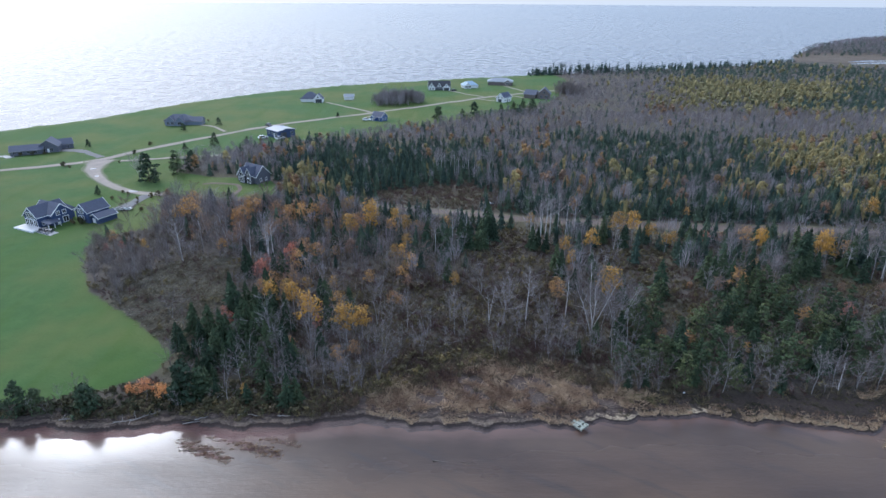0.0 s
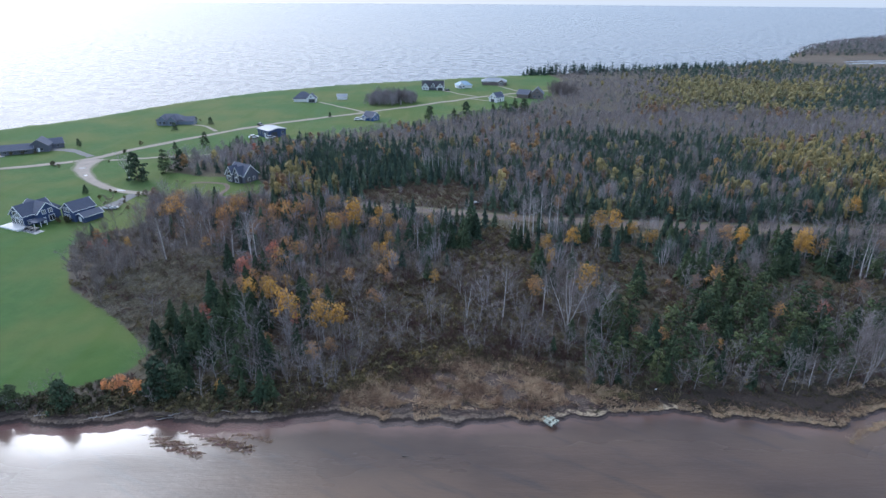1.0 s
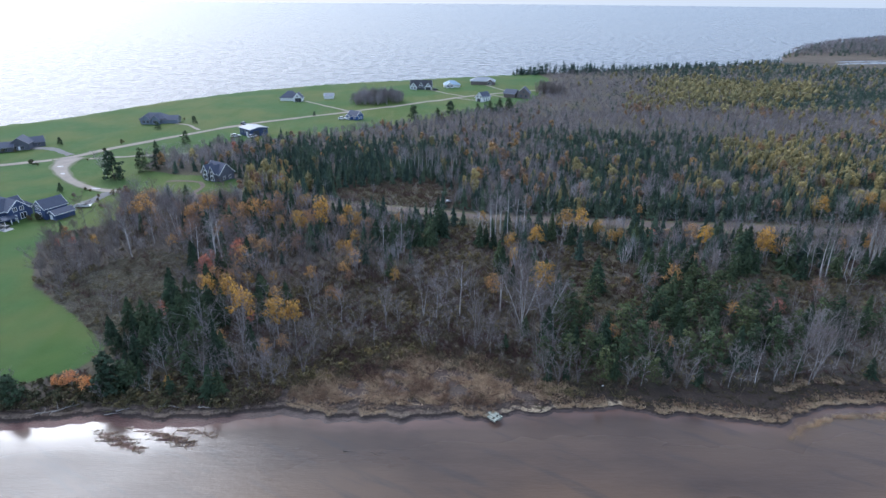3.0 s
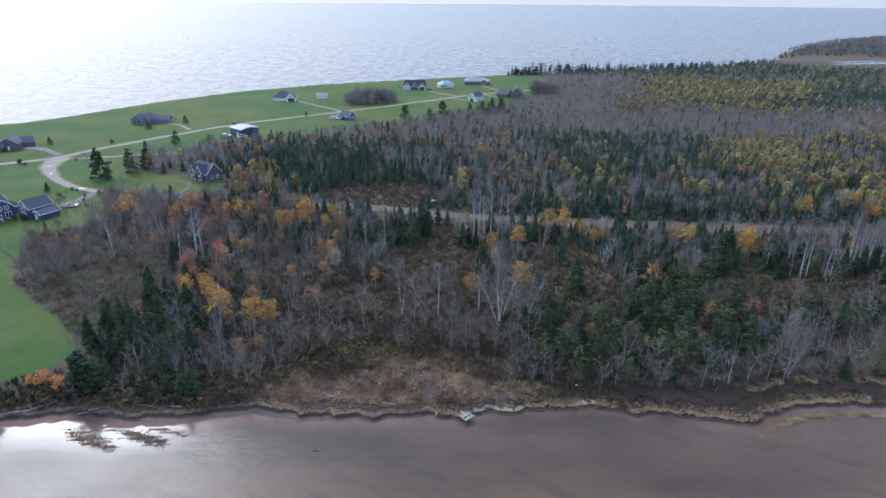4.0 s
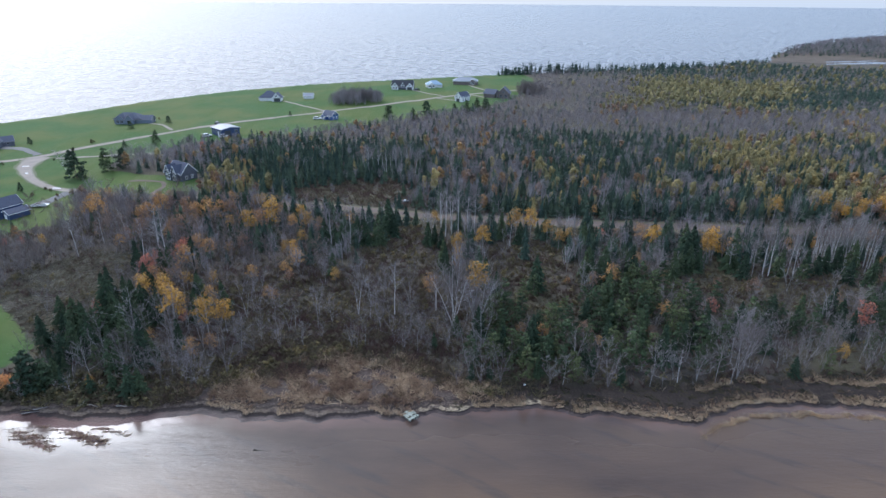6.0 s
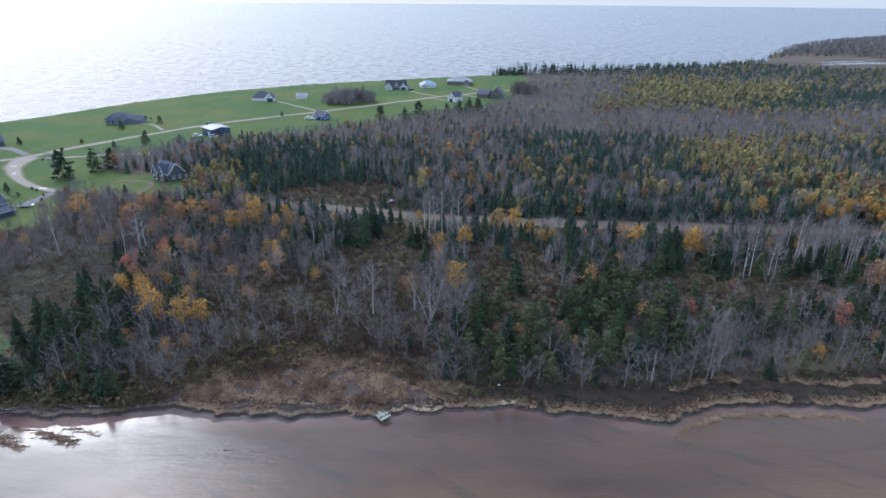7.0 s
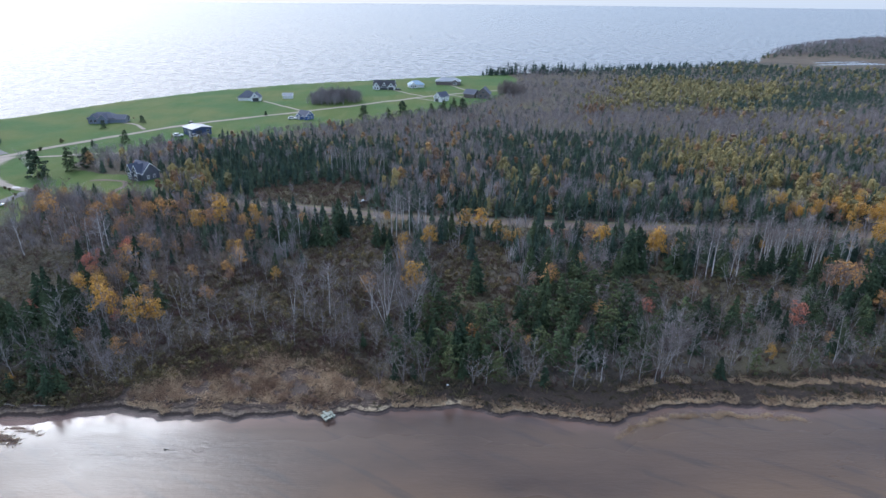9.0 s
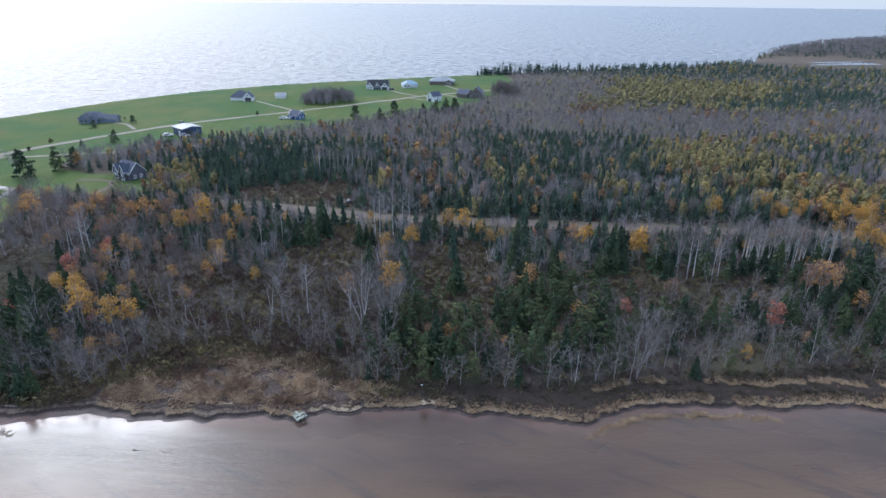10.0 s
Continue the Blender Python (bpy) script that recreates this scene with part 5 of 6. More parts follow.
# (x, y, half-widths, pull, shares of bare, spruce, orange, yellow, fir, red)
STANDS = [
    (-36, 98, 13, 10, 3.0, (0.30, 0.66, 0.02, 0.0, 0.02, 0.0)),
    (-26, 114, 15, 14, 3.5, (0.68, 0.06, 0.15, 0.05, 0.0, 0.06)),
    (-35, 150, 16, 10, 2.5, (0.56, 0.30, 0.11, 0.02, 0.0, 0.01)),
    (-72, 168, 16, 18, 3.5, (0.90, 0.04, 0.06, 0.0, 0.0, 0.0)),
    (-74, 128, 13, 14, 3.0, (0.80, 0.04, 0.10, 0.01, 0.0, 0.05)),
    (-8, 100, 16, 12, 2.5, (0.93, 0.03, 0.03, 0.01, 0.0, 0.0)),
    (5, 148, 14, 11, 3.0, (0.45, 0.52, 0.02, 0.01, 0.0, 0.0)),
    (30, 150, 9, 8, 3.0, (0.75, 0.23, 0.0, 0.02, 0.0, 0.0)),
    (32, 102, 7, 10, 2.5, (0.96, 0.04, 0.0, 0.0, 0.0, 0.0)),
    (55, 92, 19, 9, 4.0, (0.20, 0.26, 0.01, 0.01, 0.52, 0.0)),
    (72, 102, 22, 10, 3.5, (0.24, 0.26, 0.01, 0.0, 0.49, 0.0)),
    (14, 100, 14, 9, 5.0, (1.0, 0.0, 0.0, 0.0, 0.0, 0.0)),
    (85, 86, 18, 4, 3.0, (0.82, 0.05, 0.0, 0.0, 0.13, 0.0)),
    (112, 100, 22, 12, 3.0, (0.50, 0.20, 0.01, 0.01, 0.28, 0.0)),
    (78, 142, 18, 10, 3.0, (0.50, 0.44, 0.04, 0.02, 0.0, 0.0)),
    (122, 138, 26, 14, 5.0, (0.46, 0.48, 0.04, 0.02, 0.0, 0.0)),
    (-12, 222, 32, 26, 14.0, (0.05, 0.91, 0.01, 0.03, 0.0, 0.0)),
    (-46, 195, 10, 10, 9.0, (0.10, 0.04, 0.26, 0.60, 0.0, 0.0)),
    (-83, 224, 18, 16, 6.0, (0.87, 0.05, 0.05, 0.02, 0.0, 0.01)),
    (-62, 229, 9, 8, 6.0, (0.68, 0.05, 0.24, 0.03, 0.0, 0.0)),
    (-12, 279, 46, 14, 5.0, (0.85, 0.08, 0.06, 0.01, 0.0, 0.0)),
    (38, 222, 18, 40, 6.0, (0.72, 0.16, 0.08, 0.04, 0.0, 0.0)),
    (37, 236, 6, 9, 7.0, (0.08, 0.04, 0.86, 0.02, 0.0, 0.0)),
    (38, 193, 3, 6, 7.0, (0.20, 0.10, 0.70, 0.0, 0.0, 0.0)),
    (101, 251, 36, 32, 7.0, (0.22, 0.75, 0.01, 0.02, 0.0, 0.0)),
    (95, 195, 42, 18, 7.0, (0.15, 0.73, 0.03, 0.09, 0.0, 0.0)),
    (101, 165, 60, 7, 9.0, (0.14, 0.79, 0.02, 0.05, 0.0, 0.0)),
    (154, 222, 16, 30, 12.0, (0.03, 0.05, 0.06, 0.86, 0.0, 0.0)),
    (165, 192, 14, 26, 7.0, (0.12, 0.12, 0.12, 0.64, 0.0, 0.0)),
    (212, 266, 25, 25, 6.0, (0.34, 0.28, 0.05, 0.33, 0.0, 0.0)),
    (168, 219, 5, 10, 12.0, (0.0, 1.0, 0.0, 0.0, 0.0, 0.0)),
    (203, 246, 10, 14, 9.0, (0.05, 0.90, 0.0, 0.05, 0.0, 0.0)),
    (163, 312, 95, 28, 7.0, (0.93, 0.03, 0.02, 0.02, 0.0, 0.0)),
    (197, 340, 8, 10, 5.0, (0.40, 0.0, 0.60, 0.0, 0.0, 0.0)),
    (128, 345, 7, 10, 5.0, (0.40, 0.0, 0.60, 0.0, 0.0, 0.0)),
    (144, 380, 9, 14, 6.0, (0.25, 0.0, 0.15, 0.60, 0.0, 0.0)),
    (212, 422, 34, 55, 8.0, (0.05, 0.05, 0.0, 0.90, 0.0, 0.0)),
    (272, 456, 26, 26, 6.0, (0.10, 0.20, 0.0, 0.70, 0.0, 0.0)),
    (228, 380, 28, 17, 9.0, (0.08, 0.90, 0.0, 0.02, 0.0, 0.0)),
    (306, 415, 30, 25, 8.0, (0.10, 0.85, 0.0, 0.05, 0.0, 0.0)),
    (290, 580, 110, 48, 6.0, (0.20, 0.72, 0.0, 0.08, 0.0, 0.0)),
    (125, 470, 40, 65, 6.0, (0.85, 0.10, 0.02, 0.03, 0.0, 0.0)),
    (100, 400, 28, 50, 4.0, (0.88, 0.03, 0.07, 0.02, 0.0, 0.0)),
    (335, 485, 60, 42, 4.0, (0.30, 0.45, 0.0, 0.25, 0.0, 0.0)),
    (410, 590, 95, 85, 4.0, (0.15, 0.60, 0.0, 0.25, 0.0, 0.0)),
    (700, 950, 300, 200, 6.0, (0.72, 0.28, 0.0, 0.0, 0.0, 0.0)),
]
BASE = np.array((0.70, 0.26, 0.01, 0.03, 0.0, 0.0))
# thin or open places: x, y, half-widths, share of trees left
OPEN = [(19, 137, 12, 20, 0.04), (49, 124, 12, 22, 0.06), (103, 118, 24, 11, 0.05), (-52, 84, 9, 5, 0.05), (-57, 116, 14, 19, 0.04), (-52, 104, 9, 8, 0.15), (-76, 130, 12, 14, 0.6), (0, 184, 20, 14, 0.02), (8, 86, 22, 8, 0.0), (6, 108, 26, 14, 0.28), (-16, 122, 10, 9, 0.4), (130, 122, 14, 7, 0.35),
        (156, 188, 9, 7, 0.12), (120, 200, 12, 5, 0.2), (112, 208, 8, 3, 0.3), (500, 735, 75, 45, 0.0), (400, 700, 60, 40, 0.0), (465, 655, 100, 56, 0.0)]


def shares(x, y):
    total = np.tile(BASE, (len(x), 1)) * np.interp(y, [155, 170], [0.08, 0.5])[:, None]
    for cx, cy, rx, ry, pull, mix in STANDS:
        g = pull * np.exp(-((x - cx) / rx) ** 2 - ((y - cy) / ry) ** 2)
        total += g[:, None] * np.array(mix)
    # grown in patches
    patch = np.stack([wobble(x, y, 20, 40 + k) + 1.3 * wobble(x, y, 55, 50 + k) for k in range(6)], 1)
    total *= np.exp(np.interp(y, [160, 240, 340], [0.75, 0.35, 0.3])[:, None] * patch)
    total = (total / total.sum(1)[:, None]) ** np.interp(y, [150, 300, 420], [1.0, 1.1, 1.5])[:, None]
    return total / total.sum(1)[:, None]


def crowd(x, y):
    d = np.ones(len(x))
    for cx, cy, rx, ry, left in OPEN:
        q = ((x - cx) / rx) ** 2 + ((y - cy) / ry) ** 2 + 0.25 * wobble(x, y, 9, 61)
        d = np.where(q < 1, np.minimum(d, left), d)
    return d


def places(x0, x1, y0, y1, gap, seed):
    """Where trees stand: jittered, off lawn, lanes, marsh and open ground."""
    r = np.random.RandomState(seed)
    X, Y = np.meshgrid(np.arange(x0, x1, gap), np.arange(y0, y1, gap))
    x = X.ravel() + r.uniform(-0.48, 0.48, X.size) * gap
    y = Y.ravel() + r.uniform(-0.48, 0.48, X.size) * gap
    ok = (x < 75 + 0.86 * y) & (x > -0.9 * y - 10) & (y > marsh_y(x) + 0.5) & (y < coast_y(x) - 4) & (r.rand(len(x)) < crowd(x, y))
    ok &= polygon_distance(x, y, LAWN) < -0.8
    lane = np.interp(x, [p[0] for p in MID_ROAD], [p[1] for p in MID_ROAD])
    ok &= (line_distance(x, y, MID_ROAD) > np.interp(x, [-35, -15], [2.4, 5.0])) & ((lane - y > 8.5) | (y > lane) | (r.rand(len(x)) < np.where(((x > -24) & (x < 27)) | ((x > 50) & (x < 62)) | ((x > 103) & (x < 113)), 0.05, 0.75)))
    ok &= line_distance(x, y, TRACK) > 3.5
    ok &= np.hypot(x + 66, y - 203) > 7
    ok &= ~((x > -92) & (x < -52) & (y > 171) & (y < 200))
    x, y = x[ok], y[ok]
    p = shares(x, y)
    kind = (r.rand(len(x))[:, None] > np.cumsum(p, 1)).sum(1).clip(0, 5)
    size = np.clip(r.normal(1.0, 0.2, len(x)), 0.5, 1.5)
    return np.column_stack([x, y, land_z(x, y), size, r.rand(len(x)) * 6.28, r.rand(len(x))]), kind


TREES = {
    BARE: ("birch", "leafless birch with pale trunk and grey twigs", ("birch_bark", "twig"), [bare_shape(s, 6.8, 13 if st == 1 else 7, 19, spread=0.54, stems=st, low=lo, twig_r=0.0125, thick=0.0082) for s, st, lo in ((1, 1, 0.25), (2, 2, 0.22), (3, 2, 0.28), (4, 1, 0.35), (5, 3, 0.2), (6, 1, 0.2))]),
    SPRUCE: ("spruce", "dark green spruce with a narrow pointed crown", ("conifer_bark", "spruce"), [conifer_shape(s, 6.6, 13, 8, rad * 1.3, 0.05, 0.35, 0.65, sprays=240, slim=0.85, spray=0.066) for s, rad in ((11, 0.19), (12, 0.22), (13, 0.26), (14, 0.2))]),
    ORANGE: ("maple", "maple with thinning orange autumn leaves", ("grey_bark", "orange"), [leaf_shape(s, 6.2, 420, 0.24, 0.30, 0.3, lobes=14) for s in (21, 22, 23)]),
    YELLOW: ("poplar", "poplar with yellow autumn leaves on a pale trunk", ("birch_bark", "yellow"), [leaf_shape(s, 6.8, 500, 0.27, 0.27, 0.35, lobes=13) for s in (31, 32, 33)]),
    FIR: ("pine", "green pine with a broad soft crown", ("conifer_bark", "fir"), [pine_shape(s, 6.2, 22, 440, rad, 0.10, 0.055) for s, rad in ((41, 0.27), (42, 0.31), (43, 0.24), (44, 0.29))]),
    SLIM: ("birch", "tall slender birch with a white trunk and bare twigs", ("white_bark", "twig"), [bare_shape(s, 8.5, 11 if st == 1 else 7, 22, spread=0.28, stems=st, low=0.5, twig_r=0.0115, thick=0.0125, sway=0.028, flare=0.05) for s, st in ((101, 1), (102, 1), (103, 2), (104, 1))]),
    ROUND: ("willow", "rounded leafless willow with many grey stems", ("grey_bark", "twig"), [bare_shape(s, 6.0, 6, 20, spread=0.46, stems=3, low=0.2, twig_r=0.0125, thick=0.008, sides=4) for s in (111, 112, 113)]),
    YARD: ("spruce", "broad dark spruce on the lawn", ("conifer_bark", "spruce"), [pine_shape(s, 6.0, 34, 1000, rad, 0.07, 0.072) for s, rad in ((171, 0.36), (172, 0.40), (173, 0.33))]),
    RUST: ("maple", "nearly bare maple with rust-brown twigs and last leaves", ("grey_bark", "rust_twig"), [bare_shape(s, 6.6, 7 if st > 1 else 12, 24, spread=0.46, stems=st, low=0.25, twig_r=0.02, thick=0.0085, sides=4) for s, st in ((181, 1), (182, 2), (183, 2))]),
    FAN: ("birch", "large white-limbed birch spreading like a fan", ("white_bark", "twig"), [bare_shape(s, 14.0, 9, 34, spread=0.24, stems=5, low=0.35, twig_r=0.0125, thick=0.0085, flare=0.2) for s in (191, 192)]),
    FLAME: ("maple", "small maple with glowing orange leaves beside the lawn", ("grey_bark", "flame"), [leaf_shape(s, 4.0, 420, 0.24, 0.42, 0.3, lobes=9) for s in (201, 202)]),
    RED: ("red_maple", "small maple with red autumn leaves", ("grey_bark", "red"), [leaf_shape(s, 5.0, 440, 0.23, 0.32, 0.25, lobes=12) for s in (51, 52)]),
}
HEIGHT = {BARE: 6.8, SPRUCE: 6.6, ORANGE: 6.2, YELLOW: 6.8, FIR: 6.2, RED: 5.0, SLIM: 8.5, ROUND: 6.0, YARD: 6.0, RUST: 6.6, FAN: 14.0, FLAME: 4.0}
PROTO = {}
for kind, (name, label, mats, shapes) in TREES.items():
    PROTO[kind] = []
    for trunk, *rest in shapes:
        v, f = joined(rest)
        PROTO[kind].append((mesh_of("trunk", *trunk, [M[mats[0]]], smooth=True), mesh_of("crown", v, f, [M[mats[1]], M[mats[0]]], np.arange(len(f)) >= len(rest[0][1]))))


def plant(kind, x, y, scale, turn, variant, lean=0.0, label=None):
    name, words, mats, shapes = TREES[kind]
    root = new(name)
    root.empty_display_size = 0.5
    root.matrix_world = pose(x, y, float(land_z(x, y)), lean, 0, math.degrees(turn)) @ Matrix.Diagonal((scale * (0.9 + 0.2 * ((variant * 7) % 3) / 2), scale, scale, 1))
    tagged(root, label or words, "tree", name + " wood")
    for part_name, me in zip(("trunk", "crown"), PROTO[kind][variant % len(shapes)]):
        child = new(part_name, me)
        child.parent = root


# trees that stand out one by one: x, y, height
set_out = []
set_out += [(SLIM, *p) for p in ((-62.4, 132.8, 11.4), (-60.9, 141.9, 8.6), (-56.8, 141.9, 7.8), (-55.1, 143.9, 9.4), (-50.1, 140.1, 7.8), (-45.1, 130.7, 9.8), (-40.0, 128.8, 13.4), (-38.9, 129.8, 13.0), (-0.5, 139.0, 8.5), (-1.3, 142.7, 6.3), (3.9, 142.8, 9.4), (7.7, 146.0, 7.5), (24.1, 143.1, 8.7), (25.7, 143.2, 7.9), (27.8, 147.9, 12.2), (29.0, 147.9, 12.9), (30.7, 150.4, 11.4), (32.6, 149.2, 12.9), (35.0, 150.5, 11.7), (37.1, 149.3, 11.8), (10.9, 105.6, 7.7), (18.4, 105.7, 11.5), (45.8, 141.6, 7.1), (97.3, 129.4, 6.9), (104.8, 131.8, 6.0), (26.9, 107.5, 9.3), (97.1, 127.2, 7.6), (102.9, 129.0, 7.0), (103.8, 124.2, 12.8),)]
set_out += [(SLIM, *p) for p in ((105.2, 124.2, 12.8), (109.6, 124.3, 10.3), (111.0, 124.3, 8.9), (125.0, 131.8, 9.7), (126.5, 131.8, 10.5), (127.6, 131.1, 10.7), (128.5, 130.2, 10.8), (129.9, 130.2, 11.1), (131.6, 130.2, 10.4), (132.4, 129.2, 10.8), (135.4, 132.0, 9.8), (69.3, 83.9, 6.6), (125.7, 113.8, 8.5), (127.5, 111.9, 8.4),)]
set_out += [(BARE, *p) for p in ((-49.9, 102.1, 5.0), (-42.6, 91.4, 4.4), (-43.5, 116.2, 5.8), (-26.2, 101.5, 4.8), (-26.2, 131.0, 6.5), (-14.1, 94.3, 5.7), (3.8, 100.0, 9.0), (13.6, 103.6, 10.1), (37.6, 105.9, 10.0), (34.2, 99.7, 12.3), (39.2, 104.9, 9.6), (69.1, 132.3, 7.8), (76.1, 120.1, 8.7), (73.8, 122.0, 7.1), (97.9, 132.7, 12.2), (107.6, 142.5, 9.4), (101.1, 123.8, 12.7), (103.4, 123.3, 12.7), (78.9, 108.1, 6.8), (70.7, 100.5, 4.8), (68.8, 84.7, 6.1), (73.0, 84.7, 6.3), (64.3, 83.1, 7.9), (-12.5, 84.0, 5.7), (73.0, 84.7, 6.6), (76.0, 84.0, 9.4), (78.7, 84.0, 10.7),)]
set_out += [(BARE, *p) for p in ((80.4, 85.6, 10.6), (82.7, 88.0, 8.5), (84.2, 88.9, 7.9), (86.5, 88.9, 8.5), (88.8, 88.1, 6.2), (94.3, 89.0, 7.4), (105.7, 90.9, 6.9), (113.5, 90.1, 10.3), (121.4, 91.1, 7.5), (123.2, 86.9, 5.0), (114.8, 114.8, 7.2), (107.4, 104.3, 9.3), (104.2, 102.1, 7.9), (104.5, 106.9, 6.6), (120.6, 100.7, 5.1),)]
set_out += [(ROUND, *p) for p in ((-2.3, 93.5, 6.9), (21.7, 99.2, 9.2), (-27.3, 85.1, 9.3), (-20.7, 84.0, 7.7), (-16.3, 83.7, 8.7), (-14.0, 82.5, 6.8), (-23.1, 84.0, 5.7), (-9.7, 85.6, 9.1), (30.9, 82.9, 6.8), (34.9, 83.4, 7.4), (38.5, 84.1, 8.0), (47.0, 83.5, 5.4), (54.7, 84.3, 6.0), (56.9, 82.8, 7.0), (31.1, 95.9, 3.7), (-6.0, 107.6, 5.3), (-71.9, 158.4, 9.3), (-63.9, 154.1, 9.1), (-73.0, 149.6, 7.3), (-77.9, 121.6, 8.4), (-68.9, 121.7, 8.4), (-66.6, 110.4, 6.0), (-67.8, 127.8, 7.3),)]
set_out += [(SPRUCE, *p) for p in ((-60.6, 164.3, 9.2), (-35.5, 158.1, 8.5), (-28.2, 158.2, 8.8), (-26.0, 139.7, 7.0), (-24.1, 141.6, 6.9), (-31.1, 145.4, 5.9), (-47.3, 100.5, 7.1), (-43.3, 98.6, 7.7), (-39.9, 96.7, 8.2), (-36.4, 95.9, 8.7), (-33.5, 96.8, 8.8), (-30.7, 98.7, 7.1), (-29.2, 101.5, 6.1), (-36.1, 91.5, 7.4), (-33.0, 91.5, 6.4), (-39.7, 91.4, 7.4), (-2.8, 142.0, 7.4), (0.2, 140.1, 7.0), (2.4, 138.3, 7.7), (6.1, 142.1, 8.6), (8.3, 142.1, 7.4), (11.3, 142.2, 8.6), (13.5, 149.3, 10.7), (15.0, 148.1, 7.3), (-15.7, 154.0, 7.8), (-13.3, 154.0, 6.2), (-17.2, 145.6, 5.9),)]
set_out += [(SPRUCE, *p) for p in ((26.1, 142.4, 5.8), (28.0, 140.5, 5.8), (28.9, 125.3, 7.5), (28.4, 128.5, 7.3), (44.1, 146.6, 8.0), (48.4, 142.7, 6.6), (65.5, 143.0, 6.7), (68.5, 143.0, 5.1), (61.7, 122.7, 8.8), (61.9, 119.9, 8.6), (64.6, 117.4, 8.5), (63.3, 110.2, 8.2), (67.2, 110.2, 7.6), (89.3, 136.0, 9.1), (91.4, 136.0, 7.9), (86.8, 126.1, 7.5), (89.2, 126.1, 6.8), (82.2, 123.0, 6.7), (87.3, 143.3, 5.4), (35.6, 120.2, 6.3), (24.4, 141.2, 7.0), (99.1, 133.4, 7.5), (86.0, 127.6, 10.9), (89.0, 131.0, 10.4), (97.7, 127.9, 10.2), (114.2, 125.0, 7.3), (117.0, 125.1, 5.8), (107.5, 124.9, 7.3), (98.8, 123.2, 6.5), (137.5, 117.0, 7.0),)]
set_out += [(SPRUCE, *p) for p in ((120.7, 111.8, 5.4), (138.1, 112.0, 5.5), (84.0, 127.6, 5.9),)]
set_out += [(ORANGE, *p) for p in ((-67.4, 153.1, 11.8), (-77.9, 157.4, 5.1), (-44.8, 153.5, 7.3), (-41.1, 154.4, 8.0), (-37.9, 155.8, 8.7), (-34.2, 155.9, 8.2), (-31.1, 155.9, 8.7), (-20.9, 145.6, 9.1), (-32.8, 134.3, 6.3), (-32.0, 124.5, 7.4), (-37.3, 112.6, 6.1), (-20.0, 107.1, 6.1), (-26.9, 94.2, 3.9), (-5.9, 124.9, 6.8), (-6.3, 117.9, 4.7), (25.9, 112.1, 7.0), (31.5, 125.4, 3.9), (73.8, 143.1, 5.1), (80.1, 143.2, 6.7), (73.7, 125.9, 6.1), (65.0, 114.9, 8.4), (43.5, 97.5, 4.0), (57.9, 94.0, 3.3), (68.2, 95.9, 4.2), (56.4, 118.3, 2.8), (125.7, 113.0, 10.1), (128.1, 111.9, 11.0), (132.1, 114.4, 9.6), (112.5, 110.0, 4.3),)]
set_out += [(ORANGE, *p) for p in ((98.8, 131.2, 7.8), (115.9, 136.8, 5.4), (90.2, 117.5, 3.5), (133.3, 107.3, 6.6),)]
set_out += [(YELLOW, *p) for p in ((-28.8, 147.4, 6.8), (-22.9, 143.6, 9.7), (-18.1, 147.6, 12.3), (-28.1, 115.1, 5.1), (-22.5, 116.4, 4.8), (-34.0, 108.4, 8.2), (-31.0, 110.2, 7.6), (-29.2, 107.2, 8.4), (-24.2, 99.5, 10.5), (-16.6, 96.4, 10.0), (-14.0, 98.6, 8.0), (-7.7, 138.2, 6.2), (4.1, 118.0, 5.1), (31.8, 135.2, 7.1), (31.9, 128.5, 6.2), (35.1, 108.7, 11.9), (47.9, 146.6, 9.6), (52.0, 146.7, 9.6), (58.2, 139.1, 6.5), (61.3, 142.9, 5.1), (81.7, 139.5, 6.8), (84.1, 141.4, 6.9), (-31.6, 81.5, 3.0), (-10.1, 131.9, 6.0), (123.7, 138.1, 4.2), (144.8, 136.7, 5.0), (101.6, 90.1, 4.6), (150.5, 129.0, 4.5), (147.1, 132.2, 4.6),)]
set_out += [(FAN, 30.6, 100.4, 15.2), (FAN, 35.2, 100.0, 12.6)]
set_out += [(FAN, -106.5, 204.5, 9.5)]
set_out += [(FLAME, -47.6, 81.0, 4.2), (FLAME, -44.6, 80.4, 3.8), (FLAME, -50.6, 81.4, 2.8)]
set_out += [(RED, *p) for p in ((-34.8, 130.9, 7.0), (-42.3, 104.7, 4.1), (-22.9, 100.8, 4.3), (-22.0, 104.9, 5.4), (70.0, 143.1, 5.0), (83.7, 105.5, 5.2), (112.0, 100.5, 7.6))]
set_out += [(FIR, *p) for p in ((41.1, 90.5, 7.3), (37.5, 88.8, 7.3), (42.9, 84.6, 7.4), (46.3, 87.3, 7.8), (51.1, 92.2, 8.2), (51.7, 84.2, 5.7), (62.2, 87.4, 9.5), (63.0, 99.6, 7.7), (67.0, 90.7, 6.2), (72.1, 92.4, 7.4), (76.3, 92.4, 8.6), (53.0, 99.5, 6.5), (47.4, 99.5, 5.3), (65.5, 95.9, 7.6), (73.1, 97.8, 7.1), (55.5, 92.6, 6.6), (59.4, 90.9, 7.1), (43.1, 99.8, 6.3), (80.8, 92.8, 7.2), (42.7, 89.2, 7.1), (96.7, 106.8, 5.3), (88.2, 102.3, 5.2), (98.1, 98.4, 6.3), (123.9, 98.8, 5.1), (114.9, 98.6, 6.3), (95.5, 100.4, 5.7), (131.8, 98.9, 7.6), (74.7, 98.1, 6.9),)]
r = np.random.RandomState(7)
